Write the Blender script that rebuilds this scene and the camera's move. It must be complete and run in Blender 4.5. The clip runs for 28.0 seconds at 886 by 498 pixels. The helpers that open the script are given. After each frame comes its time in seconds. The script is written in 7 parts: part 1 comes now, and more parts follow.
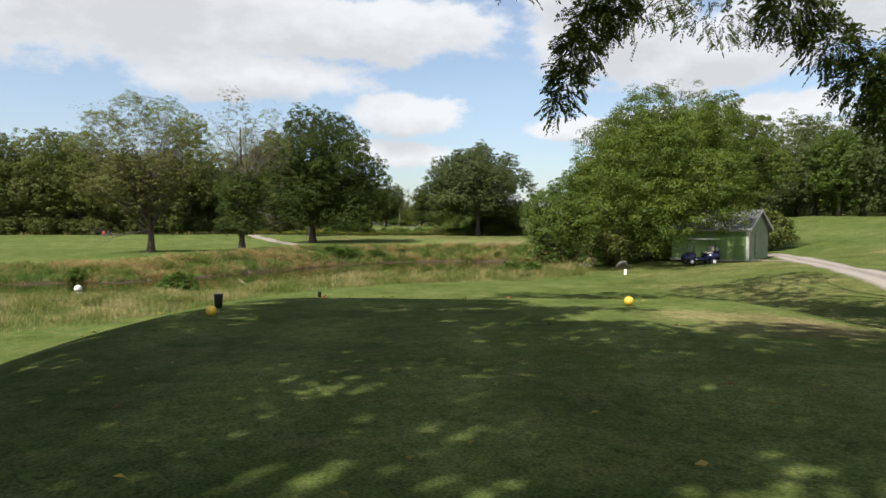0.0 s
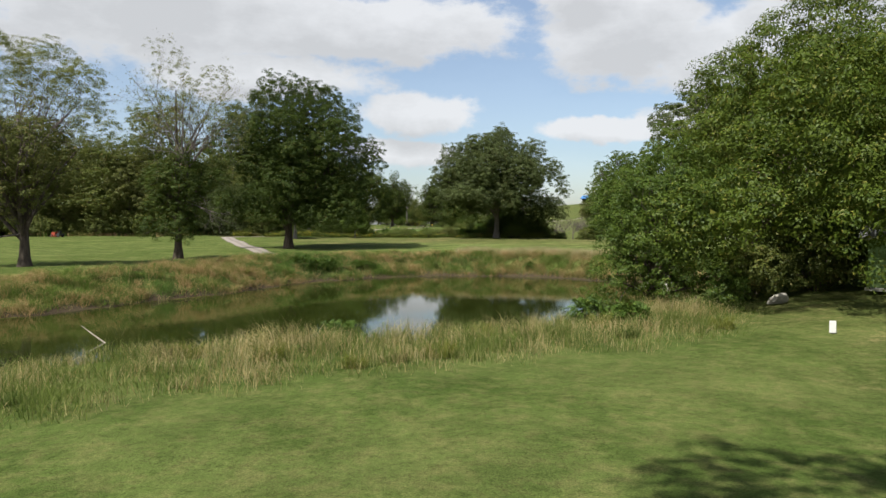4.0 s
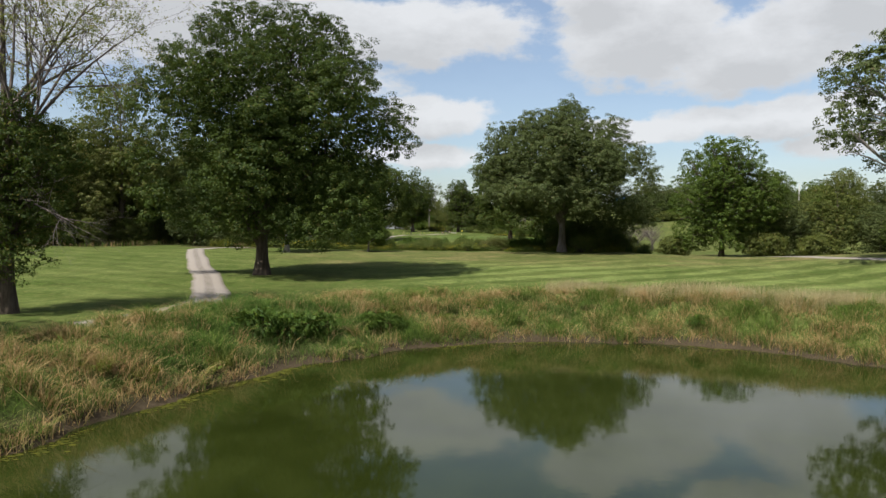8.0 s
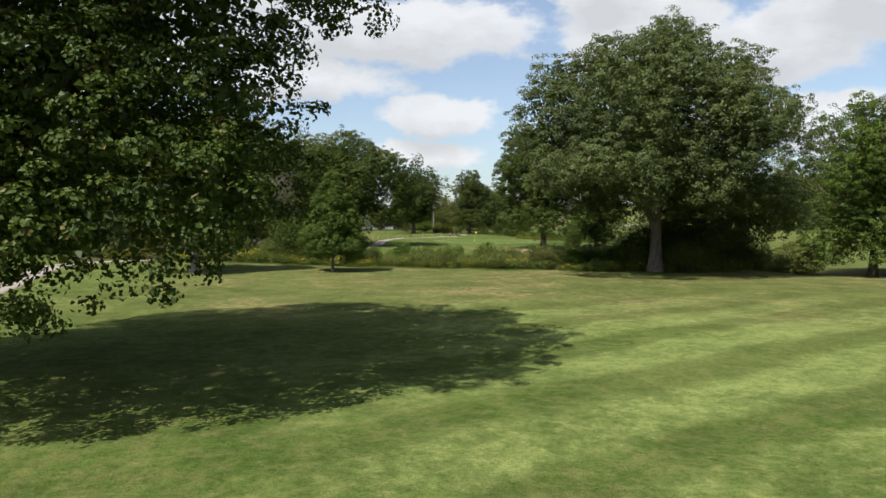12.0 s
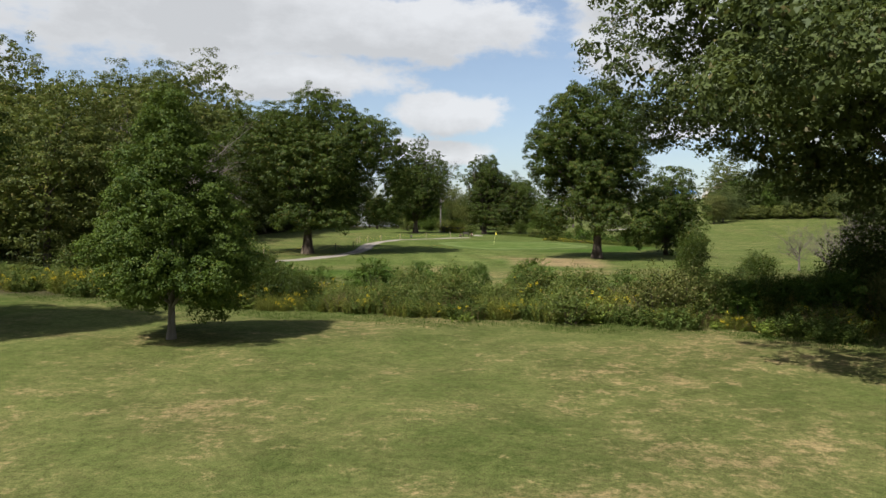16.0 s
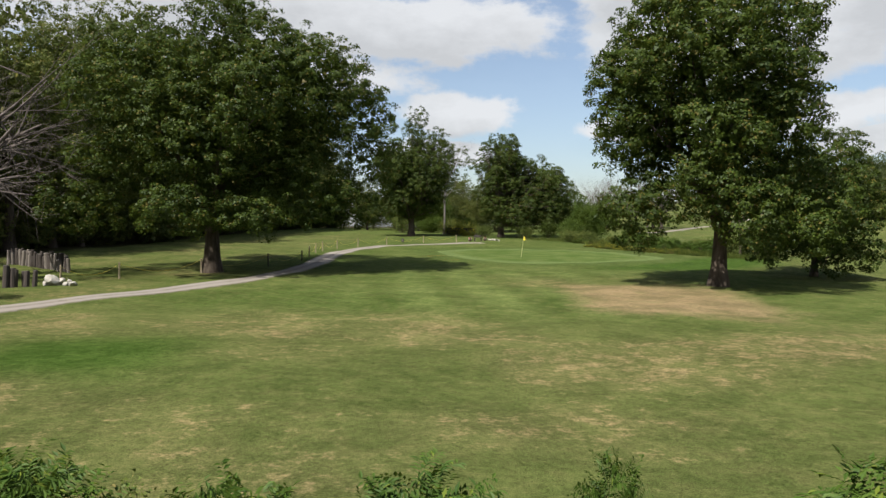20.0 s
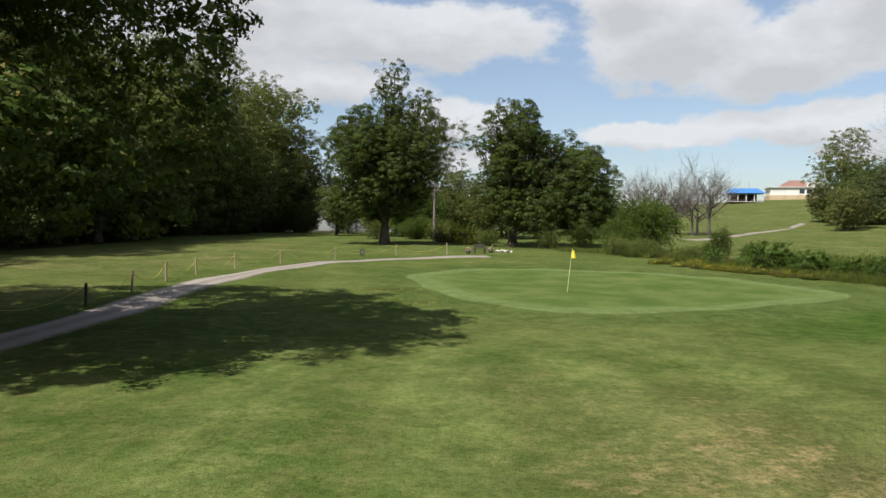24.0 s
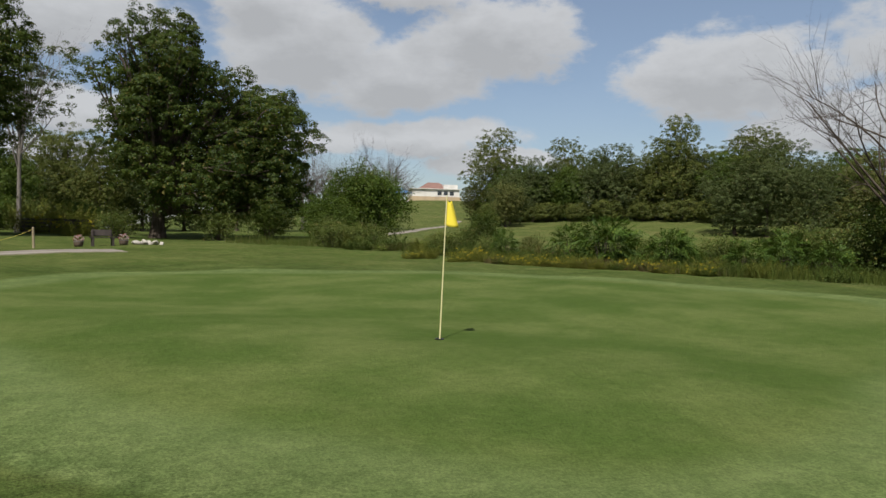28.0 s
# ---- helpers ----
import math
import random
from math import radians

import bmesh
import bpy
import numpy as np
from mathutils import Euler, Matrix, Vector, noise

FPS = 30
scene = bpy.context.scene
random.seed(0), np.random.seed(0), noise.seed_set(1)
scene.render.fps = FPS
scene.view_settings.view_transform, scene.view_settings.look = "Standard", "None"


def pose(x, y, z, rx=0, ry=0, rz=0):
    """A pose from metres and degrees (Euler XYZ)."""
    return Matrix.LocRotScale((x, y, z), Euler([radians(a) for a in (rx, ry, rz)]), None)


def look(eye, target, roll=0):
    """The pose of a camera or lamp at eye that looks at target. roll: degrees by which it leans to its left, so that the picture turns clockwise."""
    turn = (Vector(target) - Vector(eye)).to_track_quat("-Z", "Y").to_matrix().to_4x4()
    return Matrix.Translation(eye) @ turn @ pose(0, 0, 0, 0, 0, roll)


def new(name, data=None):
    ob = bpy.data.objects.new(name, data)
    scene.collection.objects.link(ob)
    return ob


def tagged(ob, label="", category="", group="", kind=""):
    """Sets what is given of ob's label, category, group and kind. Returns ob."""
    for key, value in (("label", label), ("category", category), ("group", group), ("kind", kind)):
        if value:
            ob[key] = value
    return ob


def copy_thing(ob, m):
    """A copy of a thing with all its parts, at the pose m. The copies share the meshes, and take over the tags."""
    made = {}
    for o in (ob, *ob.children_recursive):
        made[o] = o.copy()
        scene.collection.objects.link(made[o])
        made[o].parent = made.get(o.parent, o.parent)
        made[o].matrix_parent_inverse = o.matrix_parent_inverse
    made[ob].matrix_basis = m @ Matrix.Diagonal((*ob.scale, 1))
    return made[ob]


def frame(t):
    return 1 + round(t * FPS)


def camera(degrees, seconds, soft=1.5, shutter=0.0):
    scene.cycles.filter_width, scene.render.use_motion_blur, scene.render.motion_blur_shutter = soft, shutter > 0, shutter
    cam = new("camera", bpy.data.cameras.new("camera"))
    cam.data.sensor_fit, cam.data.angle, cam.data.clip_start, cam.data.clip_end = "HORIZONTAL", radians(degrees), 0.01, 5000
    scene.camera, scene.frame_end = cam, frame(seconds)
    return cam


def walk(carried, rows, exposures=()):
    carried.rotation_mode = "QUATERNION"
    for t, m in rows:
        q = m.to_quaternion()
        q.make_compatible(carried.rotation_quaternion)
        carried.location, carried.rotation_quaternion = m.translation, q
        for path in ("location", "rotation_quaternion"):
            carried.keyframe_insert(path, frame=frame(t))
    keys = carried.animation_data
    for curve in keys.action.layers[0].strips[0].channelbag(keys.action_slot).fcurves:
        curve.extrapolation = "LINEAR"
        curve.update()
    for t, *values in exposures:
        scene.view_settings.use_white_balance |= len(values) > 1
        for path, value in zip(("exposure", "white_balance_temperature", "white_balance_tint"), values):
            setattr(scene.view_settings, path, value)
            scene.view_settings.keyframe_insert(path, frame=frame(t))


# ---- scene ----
cam = camera(64.8, 28.0)
METRES, EYE, TILT, LEAN, TURN = 208.0, 4.48, -1.7, 0.0, 0.0
ROWS = [
    (0.0, 0.0, 0.0, 0.0, 0.0, 0.0, 0.0),
    (0.5, 0.0, 0.008, 0.0003, -0.04, -0.02, 0.07),
    (1.0, 0.0002, 0.0185, 0.0007, 0.24, -0.05, 0.06),
    (1.5, 0.0001, 0.0312, 0.0011, 0.25, -0.08, 0.12),
    (2.0, 0.0003, 0.046, 0.0015, 0.23, -0.09, 0.15),
    (2.5, 0.0006, 0.0624, 0.0021, 0.52, -0.09, 0.19),
    (3.0, 0.001, 0.0799, 0.0029, 0.54, -0.07, 0.23),
    (3.5, 0.0008, 0.0983, 0.0038, 0.61, -0.05, 0.07),
    (5.5, -0.0075, 0.1727, 0.008, 2.11, -0.02, -0.43),
    (6.0, -0.0104, 0.1922, 0.0092, 2.12, 0.0, -0.5),
    (6.5, -0.0134, 0.2119, 0.0103, 2.15, 0.03, -0.52),
    (7.0, -0.0167, 0.2319, 0.0116, 2.15, 0.07, -0.47),
    (7.5, -0.0195, 0.2523, 0.013, 2.12, 0.11, -0.38),
    (8.0, -0.0218, 0.2729, 0.0141, 2.14, 0.14, -0.36),
    (8.5, -0.0237, 0.2935, 0.0155, 2.16, 0.13, -0.38),
    (9.0, -0.0254, 0.3146, 0.0166, 2.18, 0.15, -0.38),
    (9.5, -0.0268, 0.3357, 0.0177, 2.19, 0.13, -0.39),
    (10.0, -0.0282, 0.3571, 0.0188, 2.22, 0.11, -0.43),
    (10.5, -0.0294, 0.3786, 0.0196, 2.25, 0.13, -0.41),
    (11.0, -0.0305, 0.4, 0.0202, 2.3, 0.12, -0.34),
    (11.5, -0.0315, 0.4216, 0.0208, 2.36, 0.12, -0.35),
    (12.0, -0.0323, 0.4436, 0.0212, 2.45, 0.09, -0.37),
    (12.5, -0.0331, 0.4655, 0.0219, 2.56, 0.05, -0.4),
    (14.5, -0.0355, 0.539, 0.0248, 2.98, -0.12, -0.67),
    (15.0, -0.0363, 0.5577, 0.0256, 3.09, -0.13, -0.68),
    (15.5, -0.037, 0.5762, 0.0263, 3.19, -0.13, -0.68),
    (16.0, -0.0378, 0.5946, 0.027, 3.28, -0.12, -0.62),
    (16.5, -0.0385, 0.6131, 0.0277, 3.38, -0.1, -0.56),
    (17.0, -0.0392, 0.6315, 0.0281, 3.48, -0.09, -0.53),
    (17.5, -0.0399, 0.65, 0.0287, 3.61, -0.09, -0.51),
    (18.0, -0.0406, 0.6685, 0.0293, 3.69, -0.12, -0.55),
    (18.5, -0.0413, 0.6872, 0.0299, 3.76, -0.11, -0.64),
    (19.0, -0.0417, 0.706, 0.0305, 3.86, -0.1, -0.73),
    (19.5, -0.0423, 0.7249, 0.0311, 3.94, -0.11, -0.86),
    (20.0, -0.0432, 0.7439, 0.0316, 3.99, -0.07, -0.87),
    (20.5, -0.044, 0.7627, 0.0322, 4.03, -0.02, -0.84),
    (21.0, -0.0445, 0.7815, 0.0327, 4.09, 0.02, -0.87),
    (21.5, -0.0452, 0.8003, 0.0332, 4.15, 0.08, -0.87),
    (23.5, -0.0455, 0.8706, 0.0351, 4.37, 0.27, -1.01),
    (24.0, -0.0465, 0.8888, 0.036, 4.08, 0.33, -1.03),
    (24.5, -0.0471, 0.9066, 0.0367, 3.47, 0.39, -1.01),
    (25.0, -0.0479, 0.9247, 0.0376, 1.4, 0.47, -0.96),
    (25.5, -0.0485, 0.9425, 0.0386, -2.78, 0.56, -0.85),
    (26.0, -0.049, 0.9604, 0.0393, -12.19, 0.71, -0.66),
    (26.5, -0.0492, 0.9749, 0.0391, -18.19, 0.81, -0.36),
    (27.0, -0.0491, 0.9853, 0.0373, -19.57, 0.81, -0.36),
    (27.5, -0.0491, 0.9923, 0.035, -22.27, 0.83, -0.2),
    (28.0, -0.0492, 0.996, 0.0333, -25.18, 0.84, -0.08),
]
EXPOSURE = 0.90
walk(cam, [(t, pose(0, 0, EYE, TILT, LEAN, TURN) @ pose(METRES * x, METRES * y, METRES * z, 90 + pitch, roll, yaw)) for t, x, y, z, yaw, pitch, roll in ROWS],
     [(0.0, EXPOSURE + 0.13), (1.0, EXPOSURE + 0.22), (2.5, EXPOSURE + 0.12), (5.5, EXPOSURE - 0.08), (9.0, EXPOSURE - 0.06), (11.0, EXPOSURE + 0.08), (14.5, EXPOSURE - 0.03), (23.5, EXPOSURE - 0.08), (25.0, EXPOSURE - 0.18), (26.5, EXPOSURE - 0.42), (28.0, EXPOSURE - 0.54)])

# ---- light: a fair-weather sky with broken cumulus, the sun high behind the left shoulder ----
SUN_ELEV = radians(53.0)
SUN_TO = Vector((-0.64, -0.77, 0)).normalized() * math.cos(SUN_ELEV) + Vector((0, 0, math.sin(SUN_ELEV)))
sun = new("sun", bpy.data.lights.new("sun", "SUN"))
sun.data.energy, sun.data.angle, sun.data.color = 5.0, radians(0.53), (1.0, 0.95, 0.86)
sun.matrix_world = look(SUN_TO * 300, (0, 0, 0))

world = bpy.data.worlds.new("sky")
scene.world = world
world.use_nodes = True
wt = world.node_tree
wt.nodes.clear()


def wnode(kind, **values):
    n = wt.nodes.new(kind)
    for k, v in values.items():
        n.inputs[k.replace("_", " ")].default_value = v
    return n


def wmath(op, a, b=None, c=None, clamp=False):
    n = wt.nodes.new("ShaderNodeMath")
    n.operation, n.use_clamp = op, clamp
    for i, v in enumerate((a, b, c)):
        if v is None:
            continue
        if isinstance(v, (int, float)):
            n.inputs[i].default_value = v
        else:
            wt.links.new(v, n.inputs[i])
    return n.outputs[0]


sky = wt.nodes.new("ShaderNodeTexSky")
sky.sky_type, sky.sun_disc = "NISHITA", False
sky.sun_elevation, sky.sun_rotation = SUN_ELEV, math.atan2(SUN_TO.x, SUN_TO.y)
sky.air_density, sky.dust_density, sky.ozone_density = 1.0, 1.6, 1.2
coord = wt.nodes.new("ShaderNodeTexCoord")
sep = wt.nodes.new("ShaderNodeSeparateXYZ")
wt.links.new(coord.outputs["Generated"], sep.inputs[0])
warp = wnode("ShaderNodeTexNoise", Scale=5.5, Detail=10.0, Roughness=0.60)
wt.links.new(coord.outputs["Generated"], warp.inputs["Vector"])
wsep = wt.nodes.new("ShaderNodeSeparateColor")
wt.links.new(warp.outputs["Color"], wsep.inputs[0])
az = wmath("MULTIPLY", wmath("ARCTAN2", sep.outputs[0], sep.outputs[1]), 180 / math.pi)
el = wmath("MULTIPLY", wmath("ARCSINE", sep.outputs[2]), 180 / math.pi)
az = wmath("ADD", az, wmath("MULTIPLY", wmath("SUBTRACT", wsep.outputs[0], 0.5), 9.0))
el = wmath("ADD", el, wmath("MULTIPLY", wmath("SUBTRACT", wsep.outputs[1], 0.5), 4.6))
# cloud banks: azimuth from the line of flight, elevation, half widths, in degrees
CLOUDS = [(-8, 15.4, 13.5, 2.9), (-24, 16.8, 16, 5.6), (-16, 11.6, 10, 2.2), (-4.0, 9.2, 5.0, 1.7), (-4.5, 6.0, 5.5, 1.3),
          (13, 15.6, 7.6, 3.9), (9.5, 18.6, 4.5, 2.6), (21.5, 13.4, 9.5, 3.2), (29.5, 16.2, 8, 3.6), (22, 19.8, 5, 1.8), (13, 7.9, 6, 1.1), (23, 8.5, 9, 1.6), (30, 6.6, 6, 1.0),
          (47, 12.5, 9, 3.8), (55, 8.8, 8, 2.6), (64, 14, 10, 5), (-46, 14, 14, 6), (20, 27, 22, 4.5), (-20, 28, 20, 6)]


def bank(el_at):
    """How thick the cloud banks are at this height."""
    total = None
    for a, e, sa, se in CLOUDS:
        u = wmath("MULTIPLY", wmath("SUBTRACT", az, a), 1.0 / sa)
        v = wmath("MULTIPLY", wmath("SUBTRACT", el_at, e), 1.0 / se)
        d = wmath("SUBTRACT", 1.0, wmath("SQRT", wmath("MULTIPLY_ADD", v, v, wmath("MULTIPLY", u, u))))
        total = d if total is None else wmath("SMOOTH_MAX", total, d, 0.12)
    return total


cover, above = bank(el), bank(wmath("ADD", el, 1.7))
# a loose field of the same clouds over the rest of the sky
field = wnode("ShaderNodeTexNoise", Scale=2.2, Detail=4.0, Roughness=0.55)
wt.links.new(coord.outputs["Generated"], field.inputs["Vector"])
side = wmath("MULTIPLY", wmath("SUBTRACT", wmath("ABSOLUTE", az), 58.0), 0.06, clamp=True)
rest = wmath("SUBTRACT", wmath("MULTIPLY", wmath("SUBTRACT", field.outputs[0], 0.50), 5.0), wmath("MULTIPLY", wmath("SUBTRACT", 1.0, side), 3.0))
cover = wmath("MAXIMUM", cover, rest)
# billows, drawn out sideways
flat_map = wnode("ShaderNodeMapping", Scale=(1.0, 1.0, 2.2))
wt.links.new(coord.outputs["Generated"], flat_map.inputs["Vector"])
fine = wnode("ShaderNodeTexNoise", Scale=14.0, Detail=9.0, Roughness=0.62)
wt.links.new(flat_map.outputs[0], fine.inputs["Vector"])
billow = wmath("SUBTRACT", fine.outputs[0], 0.5)
cover = wmath("ADD", cover, wmath("MULTIPLY", billow, 1.1))
mask = wt.nodes.new("ShaderNodeMapRange")
mask.interpolation_type = "SMOOTHSTEP"
mask.inputs["From Min"].default_value, mask.inputs["From Max"].default_value = -0.10, 0.26
wt.links.new(cover, mask.inputs["Value"])
# sunlit heads, greyer under the thick of a bank
thick = wmath("ADD", above, wmath("MULTIPLY", billow, 1.6))
body = wt.nodes.new("ShaderNodeMapRange")
body.inputs["From Min"].default_value, body.inputs["From Max"].default_value = 0.75, -0.15
body.inputs["To Min"].default_value, body.inputs["To Max"].default_value = 0.83, 1.10
wt.links.new(thick, body.inputs["Value"])
tone = wt.nodes.new("ShaderNodeCombineColor")
for i, k in enumerate((0.97, 0.99, 1.02)):
    wt.links.new(wmath("MULTIPLY", body.outputs[0], k), tone.inputs[i])
SKY_STRENGTH, CLOUD_STRENGTH = 0.085, 0.425
bg_sky, bg_cloud = wnode("ShaderNodeBackground", Strength=SKY_STRENGTH), wnode("ShaderNodeBackground", Strength=CLOUD_STRENGTH)
wt.links.new(sky.outputs[0], bg_sky.inputs["Color"])
wt.links.new(tone.outputs[0], bg_cloud.inputs["Color"])
blend = wt.nodes.new("ShaderNodeMixShader")
wt.links.new(wmath("ADD", wmath("MULTIPLY", mask.outputs[0], 0.83), 0.12), blend.inputs[0])
wt.links.new(bg_sky.outputs[0], blend.inputs[1])
wt.links.new(bg_cloud.outputs[0], blend.inputs[2])
out = wt.nodes.new("ShaderNodeOutputWorld")
wt.links.new(blend.outputs[0], out.inputs["Surface"])

# ---- materials ----
class Nodes:
    """A short way to write a node material."""

    def __init__(self, name):
        self.mat = bpy.data.materials.new(name)
        self.mat.use_nodes = True
        self.tree = self.mat.node_tree
        self.tree.nodes.clear()
        self.end = self.tree.nodes.new("ShaderNodeOutputMaterial")

    def put(self, socket, v):
        if isinstance(v, bpy.types.NodeSocket):
            self.tree.links.new(v, socket)
        elif isinstance(v, tuple) and len(v) == 3 and socket.type == "RGBA":
            socket.default_value = (*v, 1)
        else:
            socket.default_value = v

    def add(self, kind, **values):
        n = self.tree.nodes.new("ShaderNode" + kind)
        for k, v in values.items():
            self.put(n.inputs[k.replace("_", " ")], v)
        return n

    def where(self):
        return self.add("NewGeometry").outputs["Position"]

    def local(self):
        return self.add("TexCoord").outputs["Object"]

    def noise(self, scale, detail=4.0, rough=0.55, vec=None, squash=None):
        vec = vec or self.where()
        if squash:
            m = self.add("Mapping")
            self.put(m.inputs["Scale"], squash)
            self.put(m.inputs["Vector"], vec)
            vec = m.outputs[0]
        return self.add("TexNoise", Scale=scale, Detail=detail, Roughness=rough, Vector=vec).outputs[0]

    def step(self, v, lo, hi, a=0.0, b=1.0):
        n = self.add("MapRange", Value=v)
        n.interpolation_type = "SMOOTHSTEP"
        for k, x in (("From Min", lo), ("From Max", hi), ("To Min", a), ("To Max", b)):
            n.inputs[k].default_value = x
        return n.outputs[0]

    def mix(self, f, a, b, how="MIX"):
        n = self.tree.nodes.new("ShaderNodeMix")
        n.data_type, n.blend_type = "RGBA", how
        for i, v in ((0, f), (6, a), (7, b)):
            self.put(n.inputs[i], v)
        return n.outputs[2]

    def math(self, op, a, b=0.0):
        n = self.tree.nodes.new("ShaderNodeMath")
        n.operation = op
        self.put(n.inputs[0], a), self.put(n.inputs[1], b)
        return n.outputs[0]

    def attr(self, name):
        n = self.tree.nodes.new("ShaderNodeAttribute")
        n.attribute_name = name
        return n.outputs["Fac"]

    def bump(self, height, strength=0.4, dist=0.02):
        return self.add("Bump", Height=height, Strength=strength, Distance=dist).outputs[0]

    def close(self, shader):
        self.tree.links.new(shader, self.end.inputs["Surface"])
        return self.mat

    def principled(self, color, rough=0.7, normal=None, metal=0.0, spec=0.5):
        n = self.add("BsdfPrincipled", Base_Color=color, Roughness=rough, Metallic=metal)
        n.inputs["Specular IOR Level"].default_value = spec
        if normal is not None:
            self.put(n.inputs["Normal"], normal)
        return self.close(n.outputs[0])


def leaf_material(name, dark, light, odd, odd_share=0.06, glow=0.26):
    """Foliage: colour differs from leaf to leaf and from bough to bough; light passes through."""
    k = Nodes(name)
    isle = k.add("NewGeometry").outputs["Random Per Island"]
    big = k.noise(0.35, 3.0)
    f = k.math("ADD", k.math("MULTIPLY", isle, 0.6), k.math("MULTIPLY", k.step(big, 0.3, 0.7), 0.4))
    c = k.mix(f, dark, light)
    c = k.mix(k.step(k.math("FRACT", k.math("MULTIPLY", isle, 17.3)), 1 - odd_share, 1.0 - odd_share + 0.01), c, odd)
    d = k.add("BsdfDiffuse", Color=c)
    t = k.add("BsdfTranslucent", Color=k.mix(0.4, c, (0.13, 0.16, 0.018)))
    g = k.add("BsdfGlossy", Color=(0.62, 0.66, 0.70), Roughness=0.55)
    m1 = k.add("MixShader", Fac=glow)
    k.put(m1.inputs[1], d.outputs[0]), k.put(m1.inputs[2], t.outputs[0])
    m2 = k.add("MixShader", Fac=0.016)
    k.put(m2.inputs[1], m1.outputs[0]), k.put(m2.inputs[2], g.outputs[0])
    return k.close(m2.outputs[0])


def blade_material(name, green, lush, tan, pale, dry):
    """Grass: green and straw by patches, and from blade to blade."""
    k = Nodes(name)
    isle = k.add("NewGeometry").outputs["Random Per Island"]
    patch = k.noise(0.42, 5.0, 0.62)
    f = k.math("ADD", k.math("MULTIPLY", k.math("SUBTRACT", isle, 0.5), 0.30), patch)
    c = k.mix(k.step(f, dry - 0.10, dry + 0.10), k.mix(isle, green, lush), k.mix(k.math("FRACT", k.math("MULTIPLY", isle, 9.7)), tan, pale))
    d = k.add("BsdfDiffuse", Color=c)
    t = k.add("BsdfTranslucent", Color=c)
    m1 = k.add("MixShader", Fac=0.45)
    k.put(m1.inputs[1], d.outputs[0]), k.put(m1.inputs[2], t.outputs[0])
    return k.close(m1.outputs[0])


def plain_material(name, a, b, scale=6.0, rough=0.6, metal=0.0, bump=0.2, squash=None, spec=0.5):
    k = Nodes(name)
    v = k.local()
    n = k.noise(scale, 6.0, 0.6, v, squash)
    w = k.noise(scale * 0.17, 3.0, 0.5, v)
    c = k.mix(k.step(n, 0.25, 0.75), a, b)
    c = k.mix(k.math("MULTIPLY", k.step(w, 0.45, 0.7), 0.35), c, tuple(x * 0.6 for x in a))
    return k.principled(c, k.step(n, 0.2, 0.8, rough - 0.1, rough + 0.1), k.bump(n, bump, 0.01), metal, spec)


